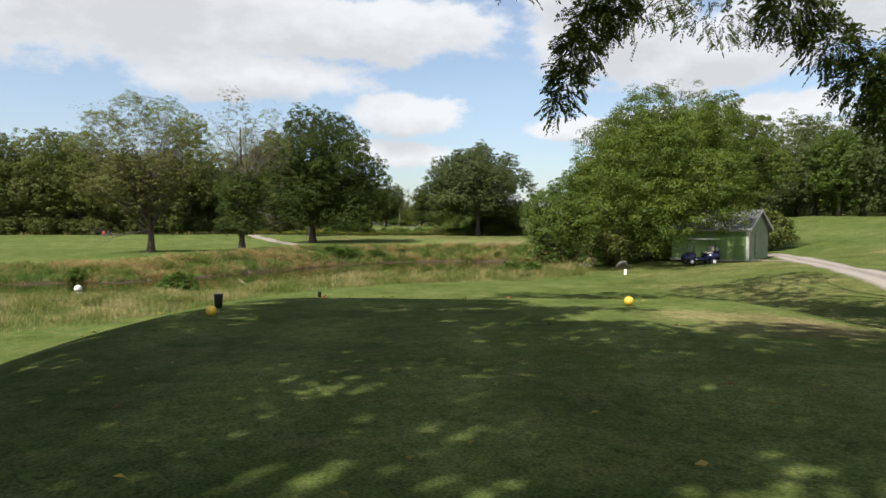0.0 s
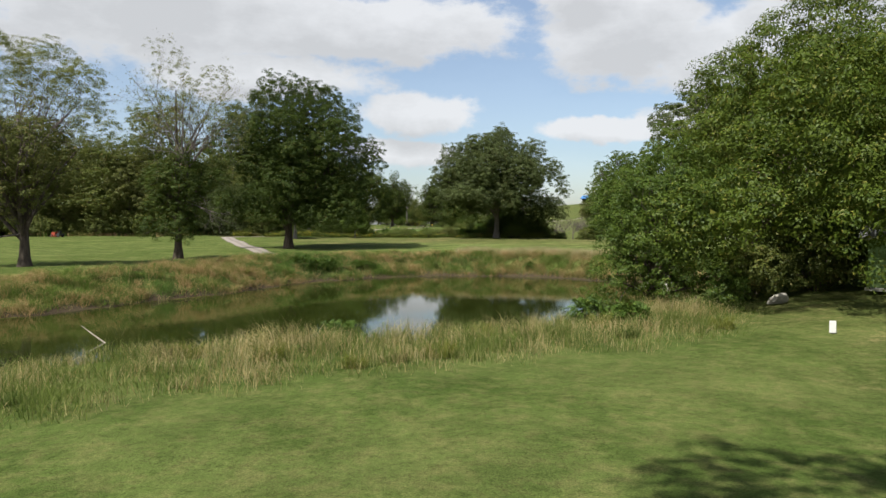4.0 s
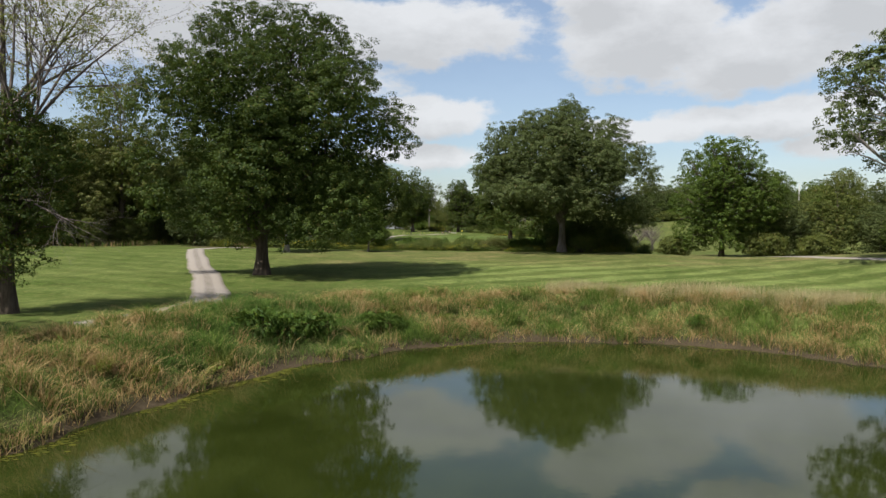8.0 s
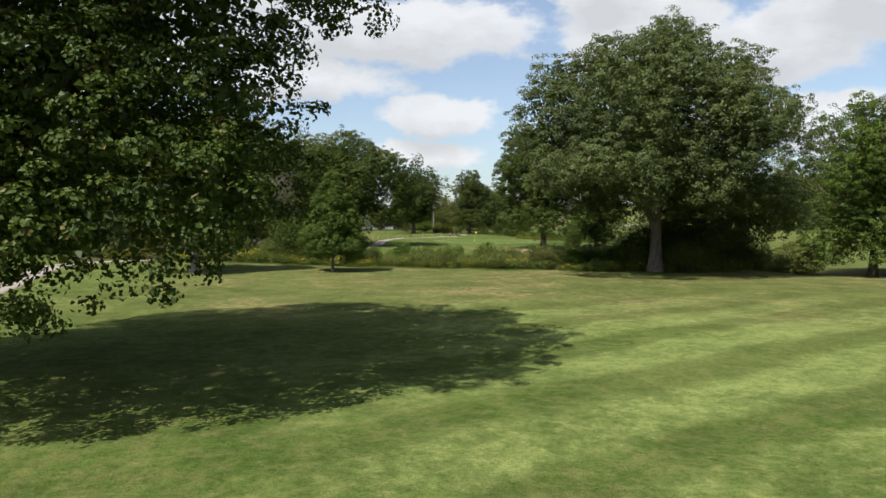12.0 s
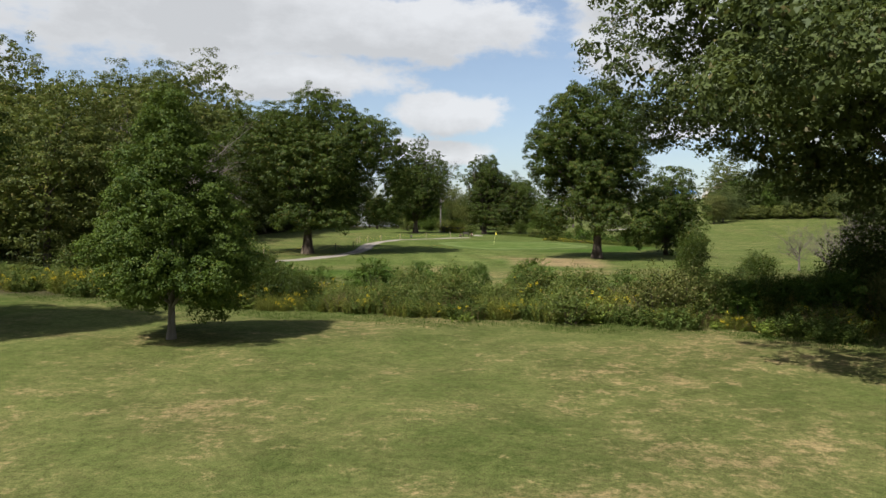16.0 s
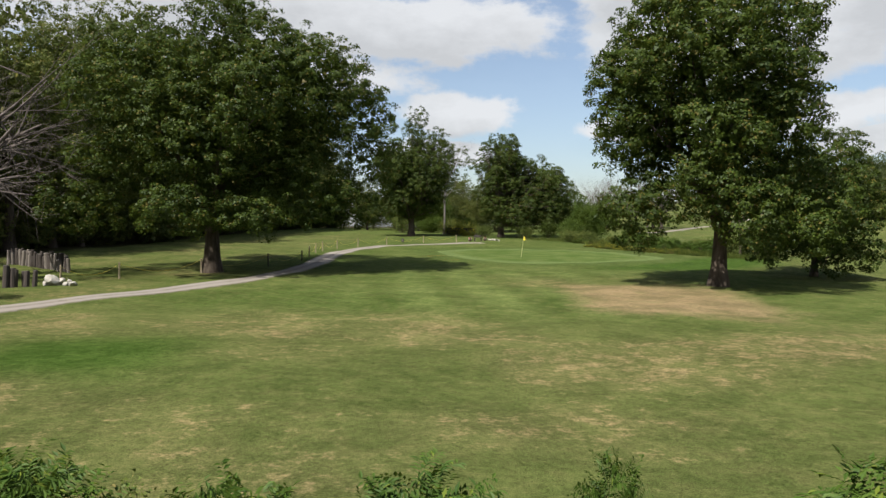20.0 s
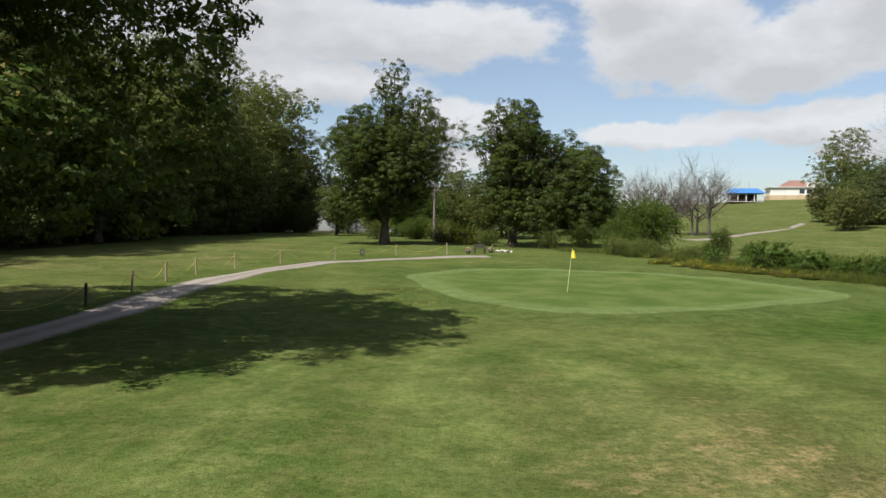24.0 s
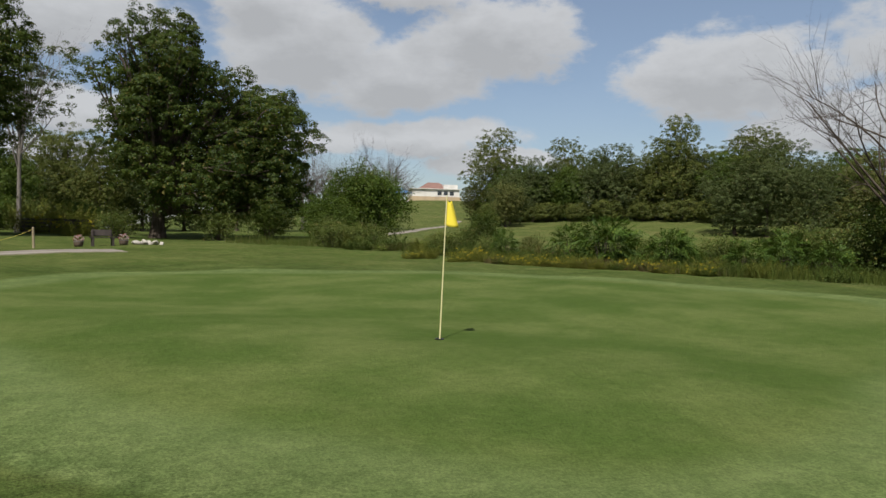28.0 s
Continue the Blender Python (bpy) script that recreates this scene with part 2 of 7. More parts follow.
def ground_material():
    k = Nodes("turf")
    fine = k.noise(42.0, 3.0, 0.75)
    tuft = k.noise(9.0, 4.0, 0.7)
    mid = k.noise(2.2, 5.0, 0.65)
    big = k.noise(0.14, 4.0, 0.6)
    grass = k.mix(k.step(big, 0.32, 0.68), (0.042, 0.066, 0.015), (0.066, 0.086, 0.025))
    grass = k.mix(k.math("MULTIPLY", k.step(mid, 0.42, 0.68), 0.65), grass, (0.082, 0.084, 0.031))
    grass = k.mix(k.math("MULTIPLY", k.step(tuft, 0.5, 0.7), 0.35), grass, (0.028, 0.049, 0.008))
    # mower stripes
    grass = k.mix(k.math("MULTIPLY", k.attr("stripe"), k.step(k.math("ADD", big, k.math("MULTIPLY", mid, 0.6)), 0.55, 0.95, 0.25, 0.9)), grass, (0.112, 0.140, 0.045))
    # rough that dried out between the clumps
    dry = k.attr("dry")
    spread = k.noise(0.22, 3.0, 0.55, None, (0.8, 1.0, 1.0))
    clump = k.math("ADD", k.math("MULTIPLY", k.noise(1.7, 6.0, 0.75), 0.75), k.math("MULTIPLY", tuft, 0.30))
    thin = k.math("MULTIPLY", dry, k.step(k.math("ADD", k.math("MULTIPLY", spread, 0.55), clump), 0.82, 0.98))
    grass = k.mix(k.math("MULTIPLY", dry, 0.5), grass, k.mix(k.step(spread, 0.35, 0.65), (0.066, 0.074, 0.025), (0.106, 0.096, 0.042)))
    grass = k.mix(k.math("MULTIPLY", thin, 0.72), grass, (0.176, 0.134, 0.070))
    worn = k.math("ADD", k.math("MULTIPLY", k.noise(0.8, 6.0, 0.72), 0.8), k.math("MULTIPLY", tuft, 0.4))
    bare = k.step(k.math("ADD", k.attr("bare"), worn), 1.14, 1.66)
    grass = k.mix(bare, grass, k.mix(mid, (0.200, 0.146, 0.086), (0.132, 0.106, 0.054)))
    # the putting green and its collar
    grass = k.mix(k.math("MULTIPLY", k.attr("lush"), 0.92), grass, k.mix(k.step(mid, 0.3, 0.7), (0.025, 0.051, 0.008), (0.036, 0.063, 0.012)))
    edge = k.attr("green_edge")
    apron = k.mix(k.step(mid, 0.3, 0.7), (0.042, 0.063, 0.017), (0.056, 0.076, 0.022))
    grass = k.mix(k.step(edge, 1.8, 3.0, 0.7, 0.0), grass, apron)
    collar = k.mix(k.step(mid, 0.3, 0.7), (0.074, 0.104, 0.035), (0.096, 0.126, 0.046))
    grass = k.mix(k.step(edge, -0.12, 0.12, 1.0, 0.0), grass, collar)
    putt = k.mix(k.step(k.noise(0.45, 5.0, 0.62), 0.36, 0.66), (0.049, 0.078, 0.018), (0.083, 0.107, 0.033))
    grass = k.mix(k.step(edge, -1.6, -0.9, 1.0, 0.0), grass, putt)
    blot = k.math("ADD", k.math("MULTIPLY", k.noise(0.55, 6.0, 0.68), 0.6), k.math("MULTIPLY", k.noise(3.4, 5.0, 0.7), 0.4))
    grass = k.mix(k.step(edge, -1.2, 0.5, 0.15, 0.8), grass, k.mix(k.step(blot, 0.36, 0.64), (0.66, 0.70, 0.66), (1.34, 1.28, 1.34)), "MULTIPLY")
    mud = k.mix(mid, (0.032, 0.025, 0.016), (0.060, 0.047, 0.032))
    grass = k.mix(k.attr("mud"), grass, mud)
    # near-black floor: leaf litter in the woods, plain darkening beneath the ditch hedge
    dark_floor = k.mix(tuft, (0.017, 0.016, 0.008), (0.039, 0.032, 0.017))
    grass = k.mix(k.attr("dark_floor"), grass, dark_floor)
    grain = k.math("ADD", k.math("MULTIPLY", k.step(fine, 0.3, 0.75), 0.85), k.math("MULTIPLY", k.step(tuft, 0.3, 0.7), 0.4))
    c = k.mix(k.step(edge, -1.2, 0.5, 0.45, 0.95), grass, k.mix(grain, (0.36, 0.38, 0.34), (1.60, 1.58, 1.55)), "MULTIPLY")
    h = k.math("ADD", k.math("MULTIPLY", fine, 0.5), tuft)
    return k.principled(c, 0.95, k.bump(h, 0.6, 0.05), 0.0, 0.02)


def water_material():
    k = Nodes("pond_water")
    n = k.noise(0.5, 3.0, 0.5)
    c = k.mix(k.step(n, 0.3, 0.7), (0.012, 0.017, 0.003), (0.018, 0.024, 0.005))
    rip = k.math("ADD", k.noise(1.6, 3.0, 0.5), k.math("MULTIPLY", k.noise(7.0, 2.0), 0.25))
    p = k.add("BsdfPrincipled", Base_Color=c, Roughness=0.035, IOR=1.333)
    k.put(p.inputs["Normal"], k.bump(rip, 0.05, 0.03))
    return k.close(p.outputs[0])


def path_material():
    k = Nodes("gravel")
    fine, mid, big = k.noise(30.0, 3.0, 0.7), k.noise(2.5, 5.0, 0.65), k.noise(0.4, 3.0)
    c = k.mix(k.step(fine, 0.25, 0.75), (0.130, 0.112, 0.098), (0.215, 0.192, 0.172))
    c = k.mix(k.math("MULTIPLY", k.step(mid, 0.5, 0.72), 0.5), c, (0.110, 0.096, 0.078))
    c = k.mix(k.math("MULTIPLY", k.step(big, 0.5, 0.7), 0.25), c, (0.225, 0.208, 0.188))
    # two wheel tracks worn pale, a darker crown between them, grass creeping in from the sides
    side = k.math("ABSOLUTE", k.attr("across"), 0.0)
    track = k.step(k.math("ABSOLUTE", k.math("SUBTRACT", side, 0.48), 0.0), 0.14, 0.32, 1.0, 0.0)
    c = k.mix(k.math("MULTIPLY", track, 0.45), c, (0.262, 0.236, 0.205))
    crown = k.math("MULTIPLY", k.step(side, 0.06, 0.26, 1.0, 0.0), k.step(mid, 0.42, 0.62))
    c = k.mix(k.math("MULTIPLY", crown, 0.5), c, (0.096, 0.088, 0.060))
    weedy = k.step(k.math("ADD", side, k.math("MULTIPLY", mid, 0.55)), 1.02, 1.28)
    c = k.mix(weedy, c, (0.078, 0.084, 0.034))
    return k.principled(c, 0.95, k.bump(fine, 0.5, 0.02), 0.0, 0.15)


def bark_material(name, a, b):
    k = Nodes(name)
    n = k.noise(5.0, 7.0, 0.65, k.where(), (1.0, 1.0, 0.22))
    w = k.noise(0.9, 3.0)
    c = k.mix(k.step(n, 0.3, 0.7), a, b)
    c = k.mix(k.math("MULTIPLY", k.step(w, 0.5, 0.7), 0.4), c, tuple(0.75 * x for x in b))
    return k.principled(c, 0.92, k.bump(n, 0.9, 0.06), 0.0, 0.1)


TURF, WATER, GRAVEL = ground_material(), water_material(), path_material()
BARK = bark_material("bark", (0.041, 0.032, 0.024), (0.098, 0.079, 0.064))
BARK_TWIG = bark_material("twig_bark", (0.078, 0.066, 0.060), (0.140, 0.120, 0.110))
BARK_GREY = bark_material("grey_bark", (0.105, 0.094, 0.083), (0.210, 0.195, 0.176))
# grey bark made darker: the shade below the oak's crown is in this colour
BARK_OAK_SHADED = bark_material("shaded_oak_bark", (0.068, 0.058, 0.050), (0.140, 0.124, 0.108))
BARK_PALE = bark_material("pale_bark", (0.180, 0.158, 0.128), (0.300, 0.270, 0.225))
LEAF_MAPLE = leaf_material("maple_leaf", (0.016, 0.033, 0.005), (0.060, 0.086, 0.011), (0.107, 0.093, 0.020), 0.08)
# maple leaf again, darker: a dense crown's own shade put into the colour
LEAF_SHADY = leaf_material("shady_leaf", (0.013, 0.028, 0.004), (0.054, 0.080, 0.011), (0.092, 0.088, 0.020), 0.06, 0.2)
LEAF_OAK = leaf_material("oak_leaf", (0.031, 0.048, 0.014), (0.086, 0.107, 0.033), (0.106, 0.092, 0.037), 0.05)
LEAF_WALNUT = leaf_material("walnut_leaf", (0.024, 0.046, 0.004), (0.081, 0.112, 0.012), (0.119, 0.124, 0.020), 0.10)
LEAF_BRIGHT = leaf_material("bright_leaf", (0.024, 0.049, 0.006), (0.076, 0.114, 0.014), (0.102, 0.119, 0.022))
LEAF_WOODS = leaf_material("woods_leaf", (0.034, 0.051, 0.010), (0.114, 0.132, 0.028), (0.146, 0.130, 0.034), 0.10)
LEAF_OLIVE = leaf_material("olive_leaf", (0.046, 0.059, 0.013), (0.126, 0.136, 0.037), (0.148, 0.126, 0.044), 0.12)
LEAF_SHRUB = leaf_material("shrub_leaf", (0.042, 0.068, 0.013), (0.124, 0.152, 0.033), (0.176, 0.150, 0.050), 0.08)
LEAF_SUMAC = leaf_material("sumac_leaf", (0.030, 0.066, 0.009), (0.080, 0.130, 0.020), (0.120, 0.158, 0.022))
REED = blade_material("reed", (0.072, 0.110, 0.022), (0.140, 0.172, 0.044), (0.32, 0.25, 0.11), (0.46, 0.39, 0.21), 0.555)
BANK = blade_material("bank_grass", (0.062, 0.112, 0.020), (0.146, 0.205, 0.046), (0.31, 0.195, 0.090), (0.47, 0.350, 0.180), 0.525)
STRAW = blade_material("straw", (0.26, 0.22, 0.11), (0.32, 0.27, 0.14), (0.40, 0.34, 0.19), (0.48, 0.42, 0.26), 0.5)
LUSH = blade_material("lush_grass", (0.056, 0.112, 0.022), (0.125, 0.190, 0.050), (0.170, 0.180, 0.070), (0.260, 0.240, 0.110), 0.66)
LAWN = blade_material("lawn_blade", (0.041, 0.078, 0.014), (0.071, 0.112, 0.024), (0.136, 0.129, 0.054), (0.170, 0.156, 0.068), 0.72)


# ---- mesh tools ----
def mesh_of(name, verts, faces, mat=None, smooth=False):
    """A mesh from arrays; faces all of one size."""
    verts, faces = np.asarray(verts, np.float32), np.asarray(faces, np.int32)
    me = bpy.data.meshes.new(name)
    n, s = faces.shape
    me.vertices.add(len(verts)), me.loops.add(n * s), me.polygons.add(n)
    me.vertices.foreach_set("co", verts.ravel())
    me.loops.foreach_set("vertex_index", faces.ravel())
    me.polygons.foreach_set("loop_start", np.arange(0, n * s, s, dtype=np.int32))
    me.polygons.foreach_set("use_smooth", np.full(n, smooth))
    me.update(calc_edges=True)
    if mat:
        me.materials.append(mat)
    return me


def thing(name, at=(0, 0, 0), label="", category="", group="", kind="", turn=0.0, scale=1.0):
    ob = new(name)
    ob.empty_display_size = 0.2
    ob.matrix_world = pose(*at, 0, 0, turn) @ Matrix.Scale(scale, 4)
    return tagged(ob, label, category, group, kind)


def piece(name, me, parent, label="", at=None, turn=(0, 0, 0)):
    ob = new(name, me)
    ob.parent = parent
    if at is not None:
        ob.matrix_basis = pose(*at, *turn)
    return tagged(ob, label)


def part(name, bm, material, parent, label="", smooth=False, at=None, turn=(0, 0, 0)):
    me = bpy.data.meshes.new(name)
    bm.to_mesh(me), bm.free()
    me.materials.append(material)
    if smooth:
        me.polygons.foreach_set("use_smooth", np.full(len(me.polygons), True))
    return piece(name, me, parent, label, at, turn)


def block(bm, x, y, z, sx, sy, sz, bevel=0.0, m=None):
    """A bevelled box, its middle at x, y, z."""
    made = bmesh.ops.create_cube(bm, size=1.0, matrix=(m or Matrix()) @ Matrix.Translation((x, y, z)) @ Matrix.Diagonal((sx, sy, sz, 1)))
    if bevel:
        edges = list({e for v in made["verts"] for e in v.link_edges})
        bmesh.ops.bevel(bm, geom=edges, offset=bevel, segments=2, affect="EDGES")
    return bm


def lathe(bm, profile, n=16, m=None):
    """A turned body from (radius, height) pairs."""
    m = m or Matrix()
    rings = [[bm.verts.new(m @ Vector((r * math.cos(2 * math.pi * i / n), r * math.sin(2 * math.pi * i / n), z))) for i in range(n)] for r, z in profile]
    for a, b in zip(rings, rings[1:]):
        for i in range(n):
            bm.faces.new((a[i], a[(i + 1) % n], b[(i + 1) % n], b[i]))
    bm.faces.new(rings[0][::-1]), bm.faces.new(rings[-1])
    return bm


def tubes(lines, sides=7):
    """Tapered tubes along lines of (point, radius); returns verts and quads."""
    V, F, base = [], [], 0
    ang = np.arange(sides) * 2 * math.pi / sides
    for pts, rad in lines:
        pts, rad = np.asarray(pts, float), np.asarray(rad, float)
        d = np.gradient(pts, axis=0)
        d /= np.linalg.norm(d, axis=1)[:, None] + 1e-9
        ref = np.where(np.abs(d[:, 2:3]) > 0.9, np.array([[1.0, 0, 0]]), np.array([[0, 0, 1.0]]))
        if np.abs(d[:, 2]).max() > 0.9:
            ref = np.tile([[1.0, 0.13, 0]], (len(d), 1))
        u = np.cross(d, ref)
        u /= np.linalg.norm(u, axis=1)[:, None] + 1e-9
        w = np.cross(d, u)
        ring = pts[:, None] + rad[:, None, None] * (np.cos(ang)[None, :, None] * u[:, None] + np.sin(ang)[None, :, None] * w[:, None])
        V.append(ring.reshape(-1, 3))
        n = len(pts)
        i, j = np.meshgrid(np.arange(n - 1), np.arange(sides), indexing="ij")
        a = base + i * sides + j
        b = base + i * sides + (j + 1) % sides
        F.append(np.stack([a, b, b + sides, a + sides], -1).reshape(-1, 4))
        base += n * sides
    return np.concatenate(V), np.concatenate(F)


def unit(v):
    return v / (np.linalg.norm(v, axis=-1, keepdims=True) + 1e-9)


def leaves(at, along, face, length, width, three=False):
    """One pointed, slightly folded leaf for each row; three: with three corners."""
    along, n = unit(along), len(at)
    side = unit(np.cross(face, along))
    up = np.cross(along, side)
    L, W = np.broadcast_to(length, n)[:, None], np.broadcast_to(width, n)[:, None]
    if three:
        v = np.stack([at + side * W * 0.55, at - side * W * 0.55 + along * L * 0.25, at + along * L - up * L * 0.1], 1)
        return v.reshape(-1, 3), np.arange(n * 3).reshape(-1, 3)
    v = np.stack([at, at + along * L * 0.45 + side * W * 0.5 + up * W * 0.12, at + along * L - up * L * 0.12, at + along * L * 0.45 - side * W * 0.5 + up * W * 0.12], 1)
    return v.reshape(-1, 3), np.arange(n * 4).reshape(-1, 4)


def crown_mesh(name, lobes, sprigs, per, mat, size=0.24, slim=0.5, reach=0.55, seed=1, droop=0.15, pinnate=False, core=0.0, three=True, loose=False):
    """A crown of sprigs over lobes (x, y, z, radius, flatness): leaves in small sprays, gaps between them."""
    r = np.random.RandomState(seed)
    lobes = np.asarray(lobes, float)
    if not pinnate and not loose:
        sprigs, per, size = int(sprigs * 0.64), int(per * 2.3), size * 0.76
    # clump places on the boughs' outsides; those that lie deep in another bough are passed over
    tries = int(sprigs * (3.2 if not loose else 1.0))
    pick = r.choice(len(lobes), tries, p=lobes[:, 3] ** 2.0 / (lobes[:, 3] ** 2.0).sum())
    c, rad, flat = lobes[pick, :3], lobes[pick, 3], lobes[pick, 4]
    d = unit(r.normal(size=(tries, 3)) + np.array([0, 0, 0.30]))
    depth = r.rand(tries) ** 0.16
    bumpy = 1 + 0.20 * np.sin(d[:, 0] * 7 + c[:, 1]) * np.sin(d[:, 1] * 6 + c[:, 0]) + 0.06 * r.normal(size=tries)
    at = c + d * (rad * depth * bumpy)[:, None] * np.stack([np.ones(tries), np.ones(tries), flat], 1)
    if not loose:
        inner = np.full(tries, 9.0)
        for j, (lx, ly, lz, lr, lf) in enumerate(lobes):
            q = np.sqrt((at[:, 0] - lx) ** 2 + (at[:, 1] - ly) ** 2 + ((at[:, 2] - lz) / lf) ** 2) / lr
            inner = np.minimum(inner, np.where(pick == j, 9.0, q))
        ok = np.flatnonzero(inner > 0.70)[:sprigs]
        at, d = at[ok], d[ok]
    sprigs = len(at)
    n = len(at)
    axis = unit(d + 0.55 * r.normal(size=(n, 3)) + np.array([0, 0, -droop]))
    s = reach * r.uniform(0.6, 1.25, n)
    if pinnate:
        k = np.tile(np.arange(per), (n, 1)) / (per - 1.0)
        sgn = np.where(np.arange(per) % 2 == 0, 1.0, -1.0)[None, :]
        sag = np.array([0, 0, -0.28])
        p = at[:, None] + axis[:, None] * (k * s[:, None])[..., None] + sag * (k ** 2 * s[:, None])[..., None]
        face = unit(np.cross(axis, r.normal(size=(n, 3))) * 0.5 + np.array([0, 0, 1.0]))
        lat = unit(np.cross(axis, face))
        along = lat[:, None] * sgn[..., None] + axis[:, None] * 0.55 + np.array([0, 0, -0.25]) + 0.12 * r.normal(size=(n, per, 3))
        face = np.repeat(face[:, None], per, 1)
    elif loose:
        p = at[:, None] + axis[:, None] * (r.rand(n, per) * s[:, None])[..., None] + r.normal(size=(n, per, 3)) * (0.25 * s)[:, None, None]
        along, face = r.normal(size=(n, per, 3)) + np.array([0, 0, -droop]), r.normal(size=(n, per, 3)) + np.array([0, 0, 0.6])
    else:
        # a dome of leaves on each twig end, lit above and dark below
        u = unit(r.normal(size=(n, per, 3)) + d[:, None] * 0.7 + np.array([0, 0, 0.60]))
        p = at[:, None] + axis[:, None] * (0.15 * s)[:, None, None] + u * (s[:, None] * 0.66 * r.rand(n, per) ** 0.30)[..., None] * np.array([1.0, 1.0, 0.62])
        along = np.cross(u, r.normal(size=(n, per, 3))) + u * 0.25 + np.array([0, 0, -droop])
        face = u + d[:, None] * 0.5 + r.normal(size=(n, per, 3)) * 0.48 + np.array([0, 0, 0.25])
    p, along, face = p.reshape(-1, 3), along.reshape(-1, 3), face.reshape(-1, 3)
    L = size * r.uniform(0.7, 1.25, len(p))
    if core:
        # the thick of the crown: larger sprays deep inside each bough
        m = int(sprigs * core * 1.7)
        pick = r.choice(len(lobes), m, p=lobes[:, 3] ** 4 / (lobes[:, 3] ** 4).sum())
        q = lobes[pick, :3] + unit(r.normal(size=(m, 3))) * (lobes[pick, 3] * 0.66 * r.rand(m) ** 0.5)[:, None] * np.stack([np.ones(m), np.ones(m), lobes[pick, 4]], 1)
        m = len(q)
        p, along, face = np.concatenate([p, q]), np.concatenate([along, r.normal(size=(m, 3))]), np.concatenate([face, r.normal(size=(m, 3)) + np.array([0, 0, 0.6])])
        L = np.concatenate([L, np.full(m, size * 2.3)])
    v, f = leaves(p, along, face, L, L * slim, three and not pinnate)
    return mesh_of(name, v, f, mat)


def lobes_in(cx, cy, cz, rx, ry, rz, n, share=0.30, seed=1, hollow=0.80, flat=0.85):
    """Bough clumps spread evenly over an egg-shaped crown, and larger ones within."""
    r = np.random.RandomState(seed)
    out, m = [], min(rx, ry, rz)
    for i in range(n):
        z = 1 - 2 * (i + 0.5) / n
        a = i * 2.39996 + r.uniform(-0.35, 0.35)
        w = math.sqrt(max(0.0, 1 - z * z))
        if r.rand() < 0.10:
            continue
        q = (hollow + r.uniform(-0.24, 0.16)) * (0.92 if z < -0.5 else 1.0)
        s = share * r.uniform(0.55, 1.4) * m
        out.append((cx + w * math.cos(a) * q * (rx - 0.4 * s), cy + w * math.sin(a) * q * (ry - 0.4 * s), cz + z * q * (rz - 0.3 * s), s, flat))
    for i in range(max(3, n // 4)):
        d = unit(r.normal(size=3)) * r.uniform(0.1, 0.45)
        out.append((cx + d[0] * rx, cy + d[1] * ry, cz + d[2] * rz, share * 1.35 * m, 0.9))
    return out


def cone_lobes(low, high, wide, n, seed=1):
    """Bough clumps of a young tree, widest near the foot and narrowing to a point."""
    r = np.random.RandomState(seed)
    out = []
    for i in range(n):
        u = ((i + 0.5) / n) ** 1.25
        q = wide * (1 - u) ** 0.75 * min(1.0, 0.62 + 2.6 * u) * r.uniform(0.62, 0.98)
        a = i * 2.39996 + r.uniform(-0.3, 0.3)
        out.append((q * math.cos(a), q * math.sin(a), low + u * (high - low) + r.uniform(-0.2, 0.2), (0.78 - 0.36 * u) * r.uniform(0.75, 1.2), 0.75))
    return out


def shoots(cx, cy, cz, rx, ry, rz, n, size, seed=1):
    """Small upright boughs that break the outline of a crown's upper half."""
    r = np.random.RandomState(seed)
    out = []
    for i in range(n):
        z, a = r.uniform(0.05, 1.0), r.uniform(0, 2 * math.pi)
        w = math.sqrt(1 - z * z)
        out.append((cx + w * math.cos(a) * rx * 0.90, cy + w * math.sin(a) * ry * 0.90, cz + z * rz * 0.90, size * r.uniform(0.8, 1.4), r.uniform(1.0, 1.6)))
    return out


def wood_mesh(name, height, radius, lobes, mat, fork=0.35, lean=(0, 0), seed=1, limbs=None, flare=1.7):
    """A tapered trunk with root flare, and limbs that reach into the boughs."""
    r = np.random.RandomState(seed)
    k = np.linspace(0, 1, 12)
    trunk = np.stack([lean[0] * k + 0.10 * radius * np.sin(k * 5), lean[1] * k + 0.1 * radius * np.cos(k * 4), -0.25 + k * (height + 0.25)], 1)
    trad = radius * (1 - 0.88 * k) * (1 + (flare - 1) * np.exp(-k * height / (radius * 2.2)))
    lines = [(trunk, np.maximum(trad, 0.03))]
    order = sorted(lobes, key=lambda q: -q[3])[: limbs or len(lobes)]
    for x, y, z, lr, _ in order:
        h0 = height * fork * r.uniform(0.75, 1.9)
        h0 = min(h0, max(z - 0.8, height * fork * 0.7), height * 0.92)
        i = h0 / height
        a = np.array([lean[0] * i, lean[1] * i, h0])
        b = np.array([x, y, z])
        s = np.linspace(0, 1, 7)[:, None]
        mid = (a + b) / 2 + np.array([0, 0, 0.12 * np.linalg.norm(b - a)]) + r.normal(size=3) * 0.08 * np.linalg.norm(b - a)
        pts = (1 - s) ** 2 * a + 2 * s * (1 - s) * mid + s ** 2 * b
        r0 = min(radius * 0.5, 0.05 + 0.03 * np.linalg.norm(b - a)) * (1 - 0.5 * i)
        lines.append((pts, r0 * (1 - 0.85 * s[:, 0])))
        for _k in range(3):
            e = b + unit(r.normal(size=3) + np.array([0, 0, 0.3])) * lr * 0.8
            q = pts[3 + _k]
            lines.append((np.stack([q, (q + e) / 2 + r.normal(size=3) * 0.1 * lr, e]), np.array([r0 * 0.4, r0 * 0.25, 0.012])))
    return mesh_of(name, *tubes(lines, 8), mat, True)


